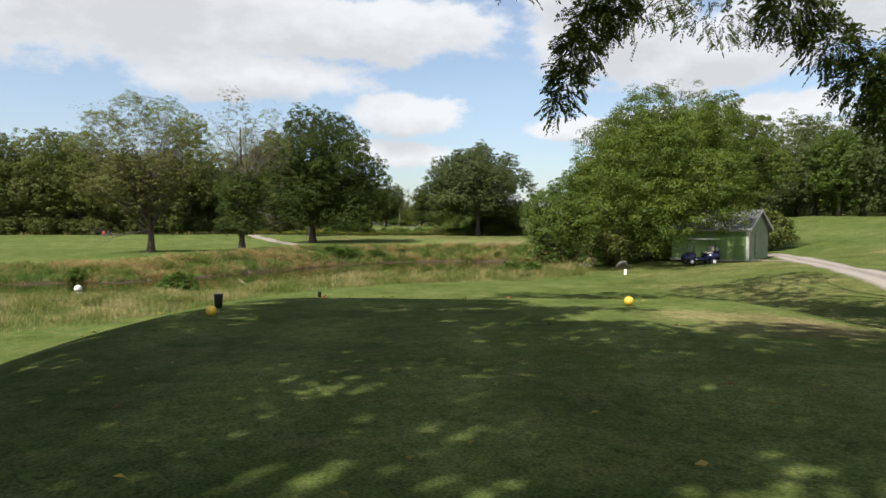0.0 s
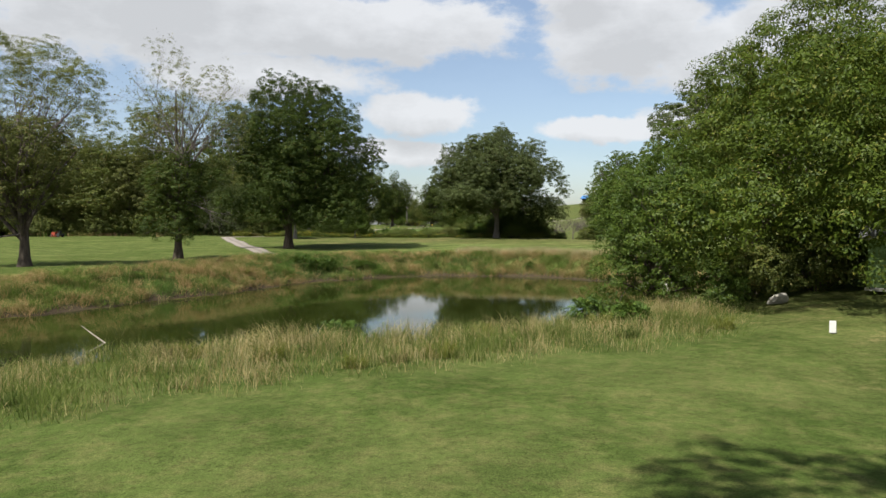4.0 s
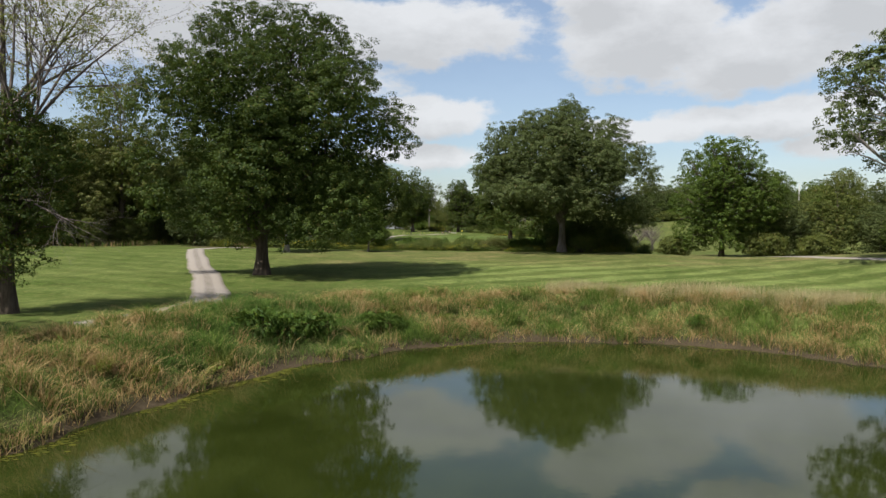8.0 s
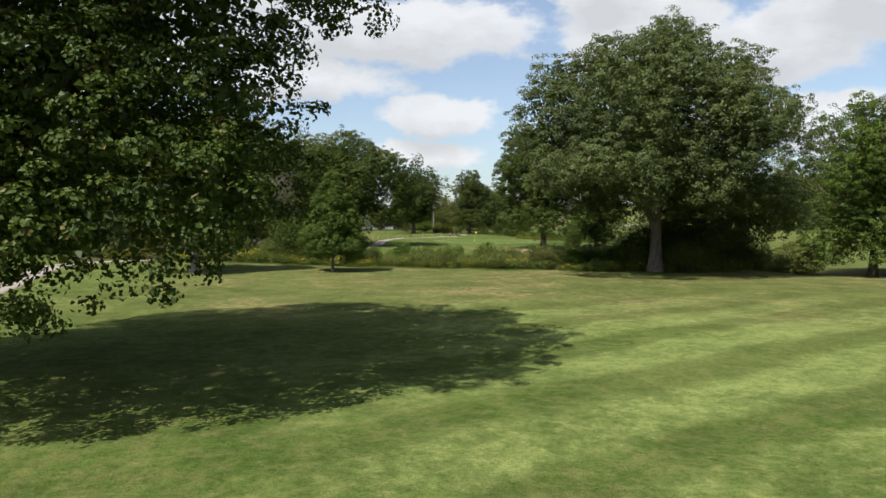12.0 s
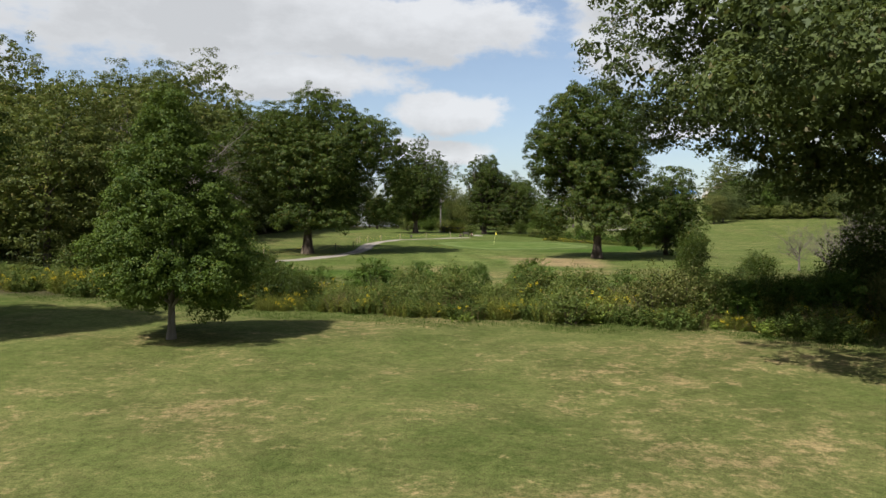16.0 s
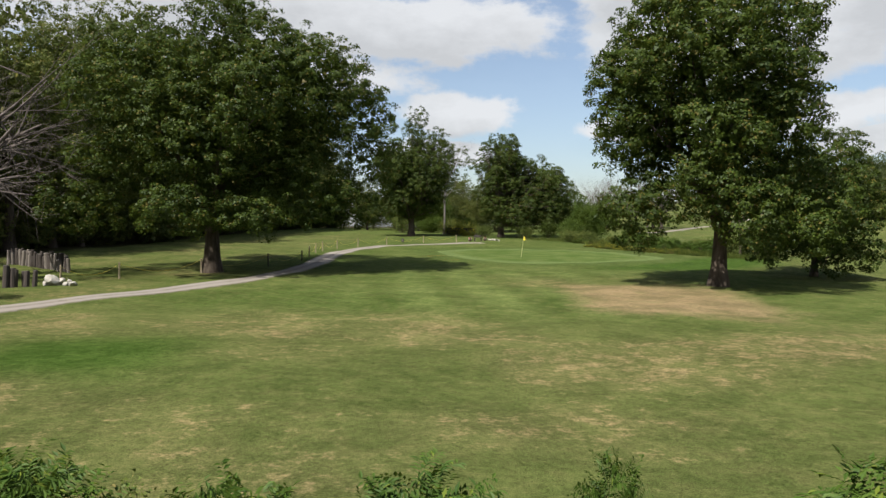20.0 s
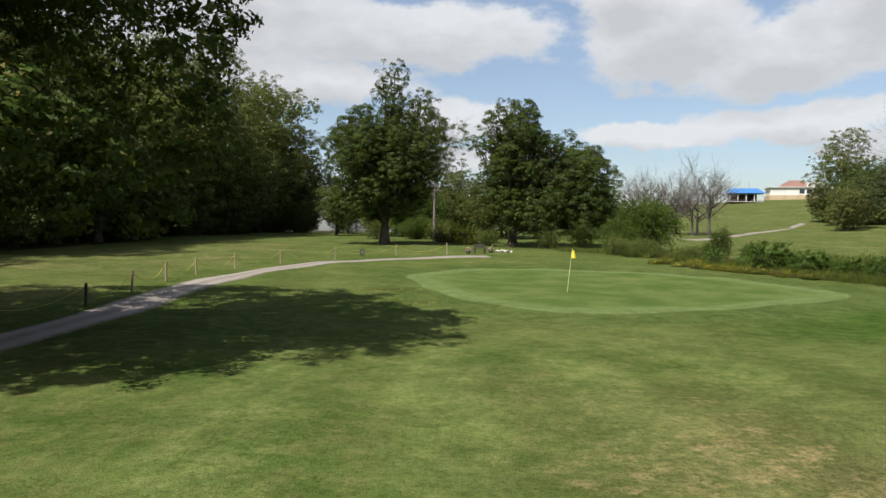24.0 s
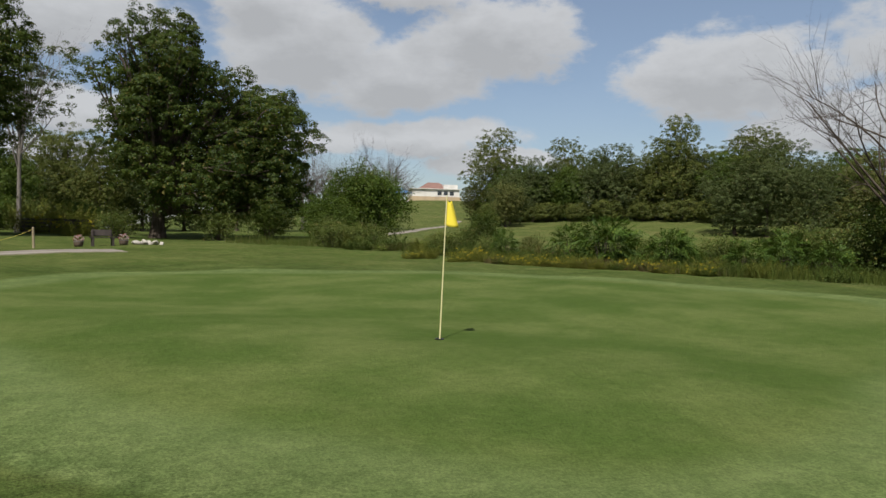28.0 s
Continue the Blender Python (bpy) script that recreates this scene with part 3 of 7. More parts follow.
def bare_lines(start, way, length, radius, depth, r, spread=0.55, up=0.25, kids=4):
    """Forking bare branches."""
    k = np.linspace(0, 1, 5)[:, None]
    bend = r.normal(size=3) * 0.12 + np.array([0, 0, up * 0.3])
    pts = start + way * length * k + bend * length * k ** 2
    out = [(pts, radius * (1 - 0.65 * k[:, 0]))]
    if depth:
        for _k in range(kids + r.randint(0, 2)):
            i = r.uniform(0.3, 1.0)
            q = start + way * length * i + bend * length * i * i
            w = unit(way + spread * r.normal(size=3) + np.array([0, 0, up]))
            out += bare_lines(q, w, length * r.uniform(0.45, 0.72), radius * (1 - 0.6 * i) * 0.62, depth - 1, r, spread, up, kids)
    return out


def blades(name, xy, zs, height, width, mat, seed=1, lean=0.35, bend=0.25):
    """Tall grass: one bent, tapering blade for each place."""
    r = np.random.RandomState(seed)
    n = len(xy)
    a = r.uniform(0, 2 * math.pi, n)
    h = height * r.uniform(0.55, 1.2, n)
    root = np.stack([xy[:, 0], xy[:, 1], zs - 0.03], 1)
    tilt = np.stack([np.cos(a), np.sin(a), np.zeros(n)], 1) * (h * r.uniform(0, lean, n))[:, None]
    b = r.uniform(0, 2 * math.pi, n)
    side = np.stack([np.cos(b), np.sin(b), np.zeros(n)], 1) * (np.broadcast_to(width, n) * r.uniform(0.7, 1.3, n) * 0.5)[:, None]
    mid = root + tilt * 0.45 + np.array([0, 0, 1.0]) * (h * 0.6)[:, None]
    tip = root + tilt * (1 + bend) + np.array([0, 0, 1.0]) * h[:, None]
    v = np.stack([root - side, root + side, mid + side * 0.8, mid - side * 0.8, tip], 1).reshape(-1, 3)
    i = np.arange(n)[:, None] * 5
    f = np.concatenate([i + np.array([[0, 1, 2]]), i + np.array([[0, 2, 3]]), i + np.array([[3, 2, 4]])])
    return mesh_of(name, v, f, mat)


# ---- the lie of the land ----
POND = [(-75, 40), (-45, 43), (-30, 44.5), (-22, 46), (-14, 47.5), (-6, 49.5), (0, 52), (5, 55.5), (9, 60), (13, 67), (17.5, 74), (17.5, 80),
        (14.4, 85.2), (11.3, 89), (7, 92), (2, 93), (-3.5, 92.2), (-8, 89.6), (-12, 85), (-14.5, 79), (-16, 74), (-19.5, 69), (-22, 62), (-26, 57), (-45, 53), (-75, 50)]
GREEN = [(-14.1, 222.8), (-13.5, 219.2), (-12.2, 215.0), (-10.5, 211.9), (-7.9, 209.5), (-5.2, 209.5), (-2.6, 210.8), (2.3, 213.5), (5.3, 215.7), (6.1, 218.6), (3.6, 223.6), (-1.0, 228.0), (-7.0, 230.0), (-11.6, 228.6)]
TEE = [(-5.2, -14), (5.0, -14), (5.6, 8), (5.2, 27), (3.0, 31), (-4.5, 31), (-6.3, 26), (-5.8, 8)]
WOODS = [(-300, 128), (-160, 138), (-95, 151), (-60, 158), (-53, 172), (-48.5, 200), (-47, 330), (-70, 420), (-600, 420), (-600, 128)]


def smooth(v, lo, hi):
    k = np.clip((v - lo) / (hi - lo), 0, 1)
    return k * k * (3 - 2 * k)


def outline(x, y, ring):
    """Distance to a closed outline, negative inside."""
    x, y = np.asarray(x, float), np.asarray(y, float)
    best, inside = np.full(x.shape, 1e9), np.zeros(x.shape, bool)
    for (ax, ay), (bx, by) in zip(ring, ring[1:] + ring[:1]):
        dx, dy = bx - ax, by - ay
        k = np.clip(((x - ax) * dx + (y - ay) * dy) / (dx * dx + dy * dy), 0, 1)
        best = np.minimum(best, np.hypot(x - ax - k * dx, y - ay - k * dy))
        inside ^= ((ay > y) != (by > y)) & (x < ax + (y - ay) * dx / (dy if dy else 1e-9))
    return np.where(inside, -best, best)


def to_line(x, y, line):
    best = np.full(np.shape(x), 1e9)
    for (ax, ay), (bx, by) in zip(line, line[1:]):
        dx, dy = bx - ax, by - ay
        k = np.clip(((x - ax) * dx + (y - ay) * dy) / (dx * dx + dy * dy), 0, 1)
        best = np.minimum(best, np.hypot(x - ax - k * dx, y - ay - k * dy))
    return best


def pond_edge(x, y):
    """Distance from the water's edge, with its small bays."""
    return outline(x, y, POND) + 0.35 * np.sin(0.9 * x + 0.4 * y) * np.sin(0.7 * y - 0.3 * x) + 0.15 * np.sin(2.3 * x) * np.cos(2.1 * y)


def height(x, y):
    x, y = np.asarray(x, float), np.asarray(y, float)
    slope = np.interp(y, [-300, 60, 95, 112, 145, 165, 195, 207, 215, 235, 245, 265, 300], [1.9, 1.9, 1.95, 2.2, 2.95, 3.05, 3.4, 3.65, 3.98, 4.4, 4.8, 5.5, 6.0])
    low = 0.55 + 0.6 * smooth(x, -15, -6) + 1.0 * smooth(x, 11, 23)
    tee = (1 - smooth(x, 5.0, 14.0)) * (1 - smooth(-x, 3.9, 10.5)) * (1 - smooth(y, 11.0, 35.0))
    low = low + (3.1 - low) * tee
    k = smooth(y, 46, 76)
    z = low * (1 - k) + slope * k
    z = z + 4.2 * smooth(x, 22, 64) * (1 - smooth(y, 118, 150))
    valley = smooth(y, 135, 160) * (1 - smooth(y, 270, 320))
    z = z - 1.5 * smooth(x, 14, 28) * valley + 4.0 * smooth(x, 42, 115) * smooth(y, 135, 160)
    rise = np.interp(y, [265, 300, 337, 400, 451, 480, 560, 900], [0, 0.7, 2.2, 6.6, 11.0, 12.2, 13.4, 13.4])
    z = z + rise * smooth(x, -30, 45)
    z = z + 10.0 * smooth(-outline(x, y, WOODS), 3, 48)
    z = z + 0.07 * np.sin(0.31 * x + 0.9) * np.sin(0.23 * y) + 0.04 * np.sin(0.83 * x) * np.sin(0.71 * y + 1.0)
    g = outline(x, y, GREEN)
    z = z + -0.05 * (1 - smooth(g, -3, 3)) + 0.05 * np.sin(0.5 * x + 0.35 * y) * (1 - smooth(g, -4, 0))
    e = pond_edge(x, y)
    bank = smooth(e, -0.1, 5.0) ** 0.7
    floor = np.where(e < 0.2, 0.15 * (e - 0.2) - 0.02 * (e < -3), 0.0)
    near = e < 14
    z = np.where(near, np.maximum(floor, -0.9) + z * bank, z)
    return z


def rounded(ring, steps=5):
    """A closed outline with its corners rounded off."""
    p = np.array(ring, float)
    a, b, c, d = np.roll(p, 1, 0), p, np.roll(p, -1, 0), np.roll(p, -2, 0)
    out = []
    for i in range(len(p)):
        for k in np.arange(steps) / steps:
            out.append(tuple(0.5 * (2 * b[i] + (c[i] - a[i]) * k + (2 * a[i] - 5 * b[i] + 4 * c[i] - d[i]) * k ** 2 + (3 * b[i] - a[i] - 3 * c[i] + d[i]) * k ** 3)))
    return out


GREEN = rounded(GREEN)


def ground_z(x, y):
    return float(height(np.array([x]), np.array([y]))[0])


def axis(fine_lo, fine_hi, step, far_lo, far_hi, grow=1.16):
    mid = list(np.arange(fine_lo, fine_hi + step / 2, step))
    up, d = [mid[-1]], step
    while up[-1] < far_hi:
        d *= grow
        up.append(up[-1] + d)
    down, d = [mid[0]], step
    while down[-1] > far_lo:
        d *= grow
        down.append(down[-1] - d)
    return np.array(down[:0:-1] + mid + up[1:])


WOODS_EDGE = [(-75, 158), (-58, 160), (-52, 175), (-47, 205), (-46, 320)]
gx, gy = axis(-52, 34, 0.55, -2500, 2500), axis(-8, 272, 0.55, -2000, 3000)
X, Y = np.meshgrid(gx, gy)
X, Y = X.ravel(), Y.ravel()
Z = height(X, Y)
nx, ny = len(gx), len(gy)
ii, jj = np.meshgrid(np.arange(nx - 1), np.arange(ny - 1))
q = (jj * nx + ii).ravel()
ground = new("ground", mesh_of("ground", np.stack([X, Y, Z], 1), np.stack([q, q + 1, q + nx + 1, q + nx], 1), TURF, True))
tagged(ground, "mown golf course turf with dry patches and mower stripes", "ground", kind="structure")
ge, pe = outline(X, Y, GREEN), pond_edge(X, Y)
wob = 0.6 * np.sin(0.35 * X + 1) * np.sin(0.41 * Y) + 0.3 * np.sin(1.1 * X) * np.sin(0.9 * Y)
across = -0.6 * X + 0.8 * Y + 0.5 * wob
arcs = (0.35 - np.cos((across - 90.1) / 4.2 * 2 * math.pi) * 3).clip(-1, 1) * 0.5 + 0.5
fair = smooth(X + wob, -13, -6) * smooth(Y, 99, 104) * (1 - smooth(Y, 126, 136)) * (1 - smooth(X, 30, 40))
lines2 = (np.sin((X + 0.16 * (Y - 190)) / 3.4 * 2 * math.pi) * 3).clip(-1, 1) * 0.5 + 0.5
fair2 = smooth(X + wob, -17, -14) * (1 - smooth(X, -3, 1)) * smooth(Y, 176, 184) * (1 - smooth(Y, 200, 206)) * 0.5
tee_e = outline(X, Y, TEE)
lines3 = (np.sin(X / 1.9 * 2 * math.pi + 1) * 3).clip(-1, 1) * 0.5 + 0.5
fair3 = (1 - smooth(tee_e + 0.3 * wob, -0.5, 0.6)) * 0.45
left = smooth(-X, 17, 22) * smooth(Y, 80, 90) * (1 - smooth(Y, 145, 155)) * 0.35
lines4 = (np.sin((X * 0.5 + Y * 0.86) / 3.6 * 2 * math.pi) * 3).clip(-1, 1) * 0.5 + 0.5
dry = smooth(Y + wob, 116, 132) * (1 - smooth(Y, 176, 184)) * smooth(X, -30, -22)
dry = np.maximum(dry, 0.8 * smooth(Y, 181, 186) * smooth(X, -12, -6) * (1 - smooth(ge, -4, -3)) * (1 - smooth(Y, 196, 206)))
dry = np.maximum(dry, 0.5 * smooth(X + wob, 6, 14) * smooth(Y, 0, 20) * (1 - smooth(Y, 52, 60)))
dry = np.maximum(dry, 0.55 * smooth(-X, 24, 28) * smooth(Y, 175, 185) * (1 - smooth(Y, 250, 265)))
dry = np.maximum(dry, 0.35 * smooth(X, 8, 12) * smooth(Y, 160, 180))
bare = np.exp(-((X + 1.0 + 0.7 * wob) / 6.0) ** 4 - ((Y - 188.0 - 0.5 * wob) / 8.4) ** 4)
dry = np.maximum(dry, 0.9 * np.exp(-((X + 4.0) / 5.0) ** 4 - ((Y - 195.5) / 4.0) ** 4))
bare = np.maximum(bare, 0.8 * np.exp(-((X - 5.0) / 2.6) ** 4 - ((Y - 10.0) / 2.2) ** 4))
# one small paler spot on the tee, about half a metre across
bare = np.maximum(bare, 0.45 * np.exp(-((X + 0.2) / 0.25) ** 2 - ((Y - 4.5) / 0.35) ** 2))
bare = np.maximum(bare, 0.5 * np.exp(-((X + 24) / 9) ** 4 - ((Y - 197) / 5) ** 4))
bare = np.maximum(bare, 0.55 * np.exp(-((X - 7.3) / 4) ** 4 - ((Y - 144) / 3) ** 4))
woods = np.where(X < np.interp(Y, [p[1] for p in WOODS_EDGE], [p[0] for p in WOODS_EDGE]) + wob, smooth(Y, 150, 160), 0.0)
mud = 1 - smooth(pe + 0.3 * wob, 0.7, 1.5)
creek = to_line(X, Y, [(-45, 160), (-24, 157), (-6, 154), (8, 152), (25, 160)])
mud = np.maximum(mud, 0.8 * (1 - smooth(creek, 1.5, 4.0)))
# band of ground beneath the ditch hedge that is coloured darker
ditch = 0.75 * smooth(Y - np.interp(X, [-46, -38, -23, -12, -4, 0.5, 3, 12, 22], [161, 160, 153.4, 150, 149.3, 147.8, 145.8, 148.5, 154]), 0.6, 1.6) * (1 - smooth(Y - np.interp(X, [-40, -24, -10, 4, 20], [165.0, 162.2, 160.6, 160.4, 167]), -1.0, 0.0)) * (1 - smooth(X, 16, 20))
lush = np.exp(-((X + 19.5 + 0.4 * wob) / 3.4) ** 4 - ((Y - 171.6) / 2.6) ** 4)
lush = np.maximum(lush, smooth(X - 0.9 * (Y - 208), -2.5, 2.5) * smooth(Y, 203, 208) * (1 - smooth(Y, 221, 226)) * smooth(ge, 0.4, 2.0) * (1 - smooth(ge, 7, 10)))
for name, mask in (("lush", lush), ("green_edge", np.clip(ge + 0.12 * np.sin(1.3 * X) * np.sin(1.1 * Y), -6, 6)), ("dark_floor", np.maximum(0.9 * woods, ditch)), ("stripe", np.clip(arcs * fair + lines2 * fair2 + lines3 * fair3 + lines4 * left, 0, 1)),
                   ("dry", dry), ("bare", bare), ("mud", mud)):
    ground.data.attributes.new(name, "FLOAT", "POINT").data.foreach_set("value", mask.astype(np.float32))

# water
bm = bmesh.new()
bm.faces.new([bm.verts.new((-90, 36, 0)), bm.verts.new((-40, 38, 0)), bm.verts.new((2, 46, 0)), bm.verts.new((21, 68, 0)), bm.verts.new((21, 84, 0)), bm.verts.new((8, 96, 0)),
              bm.verts.new((-8, 95, 0)), bm.verts.new((-20, 78, 0)), bm.verts.new((-30, 60, 0)), bm.verts.new((-90, 56, 0))])
bmesh.ops.triangulate(bm, faces=bm.faces[:])
me = bpy.data.meshes.new("pond_water")
bm.to_mesh(me), bm.free()
me.materials.append(WATER)
tagged(new("water", me), "still murky green pond water mirroring sky and trees", "water", kind="structure")


def ribbon(name, line, width, label, lift=0.03, seed=1):
    """A gravel path laid on the ground, its edges uneven."""
    r = np.random.RandomState(seed)
    pts = np.array(line, float)
    s = np.concatenate([[0], np.cumsum(np.hypot(*np.diff(pts, axis=0).T))])
    k = np.arange(0, s[-1], 0.5)
    # smooth the corners
    c = np.stack([np.interp(k, s, pts[:, 0]), np.interp(k, s, pts[:, 1])], 1)
    w = 9
    pad = np.concatenate([np.repeat(c[:1], w, 0), c, np.repeat(c[-1:], w, 0)])
    c = np.stack([np.convolve(pad[:, i], np.ones(2 * w + 1) / (2 * w + 1), "valid") for i in (0, 1)], 1)
    d = unit(np.gradient(c, axis=0))
    nrm = np.stack([-d[:, 1], d[:, 0]], 1)
    rough = lambda a: 0.06 * np.sin(k * 0.35 + a) + 0.03 * np.sin(k * 1.3 + 2 * a) + 0.025 * r.normal(size=len(k))
    eL, eR = width / 2 + rough(seed), width / 2 + rough(seed + 2.0)
    cols = []
    for i, u in enumerate((-1, -0.9, -0.45, 0, 0.45, 0.9, 1)):
        off = (u * (eR if u > 0 else eL))[:, None]
        p = c - nrm * off
        z = height(p[:, 0], p[:, 1]) + (lift if abs(u) < 1 else -0.05) + (0.02 if u == 0 else 0)
        cols.append(np.stack([p[:, 0], p[:, 1], z], 1))
    v = np.stack(cols, 1).reshape(-1, 3)
    i, j = np.meshgrid(np.arange(len(k) - 1), np.arange(6), indexing="ij")
    a = (i * 7 + j).ravel()
    me = mesh_of(name, v, np.stack([a, a + 1, a + 8, a + 7], 1), GRAVEL, True)
    me.attributes.new("across", "FLOAT", "POINT").data.foreach_set("value", np.tile([-1, -0.9, -0.45, 0, 0.45, 0.9, 1], len(k)).astype(np.float32))
    return tagged(new(name, me), label, "path", kind="structure")


PATH_WEST = [(-20.5, 82.5), (-18.4, 84.6), (-17.5, 87), (-17.5, 90), (-18.4, 94), (-21.6, 102), (-25, 110.5), (-28.5, 118), (-32, 126.5), (-37, 138.5), (-41, 148.5), (-41.5, 156), (-37.5, 162), (-32, 165)]
PATH_HOLE = [(-34, 163), (-31, 168), (-28.4, 175), (-26.2, 181), (-24, 188), (-22, 195.5), (-21.8, 202), (-22.4, 208.5), (-22.8, 214), (-22.8, 220), (-22.2, 226), (-20.5, 231.5), (-17.8, 236.3), (-13.5, 239), (-8.8, 240.3)]
ribbon("path_west", PATH_WEST, 2.3, "worn pale gravel cart path through mown grass", seed=1)
ribbon("path_hole", PATH_HOLE, 1.9, "narrow pale gravel cart path curving past the green", seed=2)
ribbon("path_shed", [(13, 8), (17, 22), (21, 33.3), (24.8, 45.9), (27.4, 56.9), (27.5, 64), (23, 71)], 2.2, "pale gravel cart path beside the shed", seed=3)
ribbon("path_east", [(46, 104), (37, 117), (33, 124), (32, 132), (29.5, 141), (24, 150), (26, 165)], 1.8, "pale gravel path over a grass mound", seed=4)
ribbon("path_far", [(17, 287), (21, 294.5), (37, 314), (50, 333), (62, 352)], 1.8, "distant pale path climbing a grass hill", 0.06, 5)


# ---- trees ----
def grow(name, x, y, label, tree_height, trunk_radius, lobes, leaf, bark=BARK, sprigs=2000, per=24, size=0.2, slim=0.7, reach=0.7, seed=1, fork=0.3,
         pinnate=False, lean=(0, 0), limbs=None, droop=0.15, group="", core=1.0, three=True):
    """One tree: a trunk with its limbs, and a crown of leaf sprays. Lobes are in metres from its foot."""
    t = thing(name, (x, y, ground_z(x, y)), label, "tree", group)
    piece("trunk", wood_mesh("trunk", tree_height * 0.8, trunk_radius, lobes, bark, fork, lean, seed, limbs), t)
    piece("crown", crown_mesh("crown", lobes, sprigs, per, leaf, size, slim, reach, seed, droop, pinnate, core, three), t)
    return t


def gap_in(lobes, x, y, z, wide):
    """The lobes without those that stand between the sun and a point of the crown."""
    w = np.array([-0.385, -0.463, 0.799])
    def far(l):
        d = np.array([l[0] - x, l[1] - y, l[2] - z])
        return np.linalg.norm(d - w * d.dot(w)) > wide
    return [l for l in lobes if far(l)]


# round the tee: two shade trees, the one behind and the one beside the mown box
grow("shade_tree", -7.5, -6, "tall shade tree behind the tee box", 18, 0.45, gap_in(lobes_in(-3.4, 7.0, 12.4, 11.0, 7.6, 3.4, 24, 0.50, 3, 0.9) + lobes_in(7.0, 4.5, 12.8, 5.5, 5.2, 2.6, 16, 0.55, 4, 0.9), 1.1, 3.6, 12.4, 1.2) + [(-0.7, 3.5, 12.2, 1.0, 0.6), (2.7, 4.3, 12.6, 0.9, 0.6), (3.0, 7.4, 12.2, 1.0, 0.6), (3.8, 7.8, 12.4, 1.0, 0.6)] + [(2.3, 15.2, 11.4, 1.5, 0.6), (0.6, 14.6, 11.4, 1.4, 0.6), (2.4, 13.8, 11.4, 1.4, 0.6), (1.4, 16.0, 11.3, 1.2, 0.6), (1.2, 13.0, 11.4, 1.3, 0.6)], LEAF_WALNUT, sprigs=1750, size=0.34, reach=1.1, seed=3, fork=0.4, core=0.5)
side_lobes = lobes_in(-6.4, 7.0, 13.2, 8.0, 7.0, 2.4, 24, 0.55, 5) + lobes_in(-13.5, 9.0, 15.6, 6.0, 5.0, 2.4, 16, 0.55, 6) + [(-12.2, 5.4, 13.2, 1.8, 0.7), (-9.4, 4.4, 13.6, 2.2, 0.7), (-6.4, 3.2, 13.6, 2.4, 0.7), (-13.8, 4.0, 12.6, 1.3, 0.7), (-3.0, 4.0, 13.0, 2.4, 0.7), (-4, 15.5, 12.6, 2.4, 0.7), (0.5, 17, 12.6, 2.4, 0.7)]
# this walnut takes the darker maple leaf, its sprays' shade put into the colour
side = grow("walnut_tree", 11.6, 13, "walnut tree with long hanging leaf sprays beside the tee", 17, 0.38, side_lobes, LEAF_MAPLE, sprigs=5200, per=13, size=0.17, slim=0.42, reach=0.5, seed=5, pinnate=True, fork=0.6, limbs=8, core=0.0)
sprays = [(-8.0, 8.6, 6.9, 0.5, 1.3), (-7.7, 8.8, 7.6, 0.7, 1.1), (-7.4, 8.9, 8.5, 0.85, 1.0), (-6.9, 9.0, 9.4, 0.95, 0.9), (-6.2, 9.0, 10.2, 1.0, 0.8), (-1.4, 7.6, 9.4, 1.1, 0.8), (-0.4, 7.4, 8.3, 1.0, 0.9),
          (0.6, 7.2, 7.2, 1.0, 1.0), (1.4, 7.4, 6.3, 0.9, 0.9), (2.2, 7.8, 7.4, 1.3, 0.9), (3.2, 8.2, 8.8, 1.5, 0.9)]
piece("hanging_foliage", crown_mesh("hanging_foliage", [(x, y, z, 0.78 * q, f) for x, y, z, q, f in sprays], 1900, 13, LEAF_MAPLE, 0.16, 0.46, 0.42, 205, 0.5, True), side)

# by the pond
pa = lobes_in(-1.2, 0, 7.2, 6.2, 5.6, 4.0, 24, 0.34, 11)
pa_top = [(-1.8, 0, 14.9, 2.0, 0.9), (1.6, 0.4, 14.4, 2.0, 0.9), (-5.2, 0, 13.2, 2.0, 0.9), (4.4, -0.4, 12.6, 1.8, 0.9), (-7.2, 0.3, 11.0, 1.7, 0.9), (-1.2, 0.6, 12.4, 2.4, 0.9), (5.4, 0, 9.8, 1.5, 0.9)]
grow("half_bare_tree", -30.9, 73.8, "ageing ash tree, dense below, thinning to bare twigs above", 12.5, 0.36, pa, LEAF_OLIVE, BARK, 1900, 20, 0.15, 0.6, 0.6, 11, 0.22)
pb = lobes_in(0.2, 0, 6.2, 3.2, 3.2, 4.4, 26, 0.36, 12) + [(0.6, -1, 2.8, 1.6, 0.8), (-1.8, -0.6, 2.9, 1.4, 0.8)]
pb_top = [(-2.2, 0, 12.8, 2.0, 1), (-0.6, 0.4, 15.8, 2.1, 1), (2.6, -0.3, 14.2, 2.2, 1), (-0.8, 0, 18.2, 1.6, 1), (4.4, 0.2, 12.0, 2.0, 1), (1.2, 0.4, 11.6, 2.1, 1), (3.6, 0, 16.0, 1.5, 1)]
grow("half_bare_tree", -25.1, 87.1, "slender ash tree with bare twigs above a leafy lower crown", 19, 0.33, pb, LEAF_MAPLE, BARK, 2000, 20, 0.14, 0.6, 0.55, 12, 0.2)


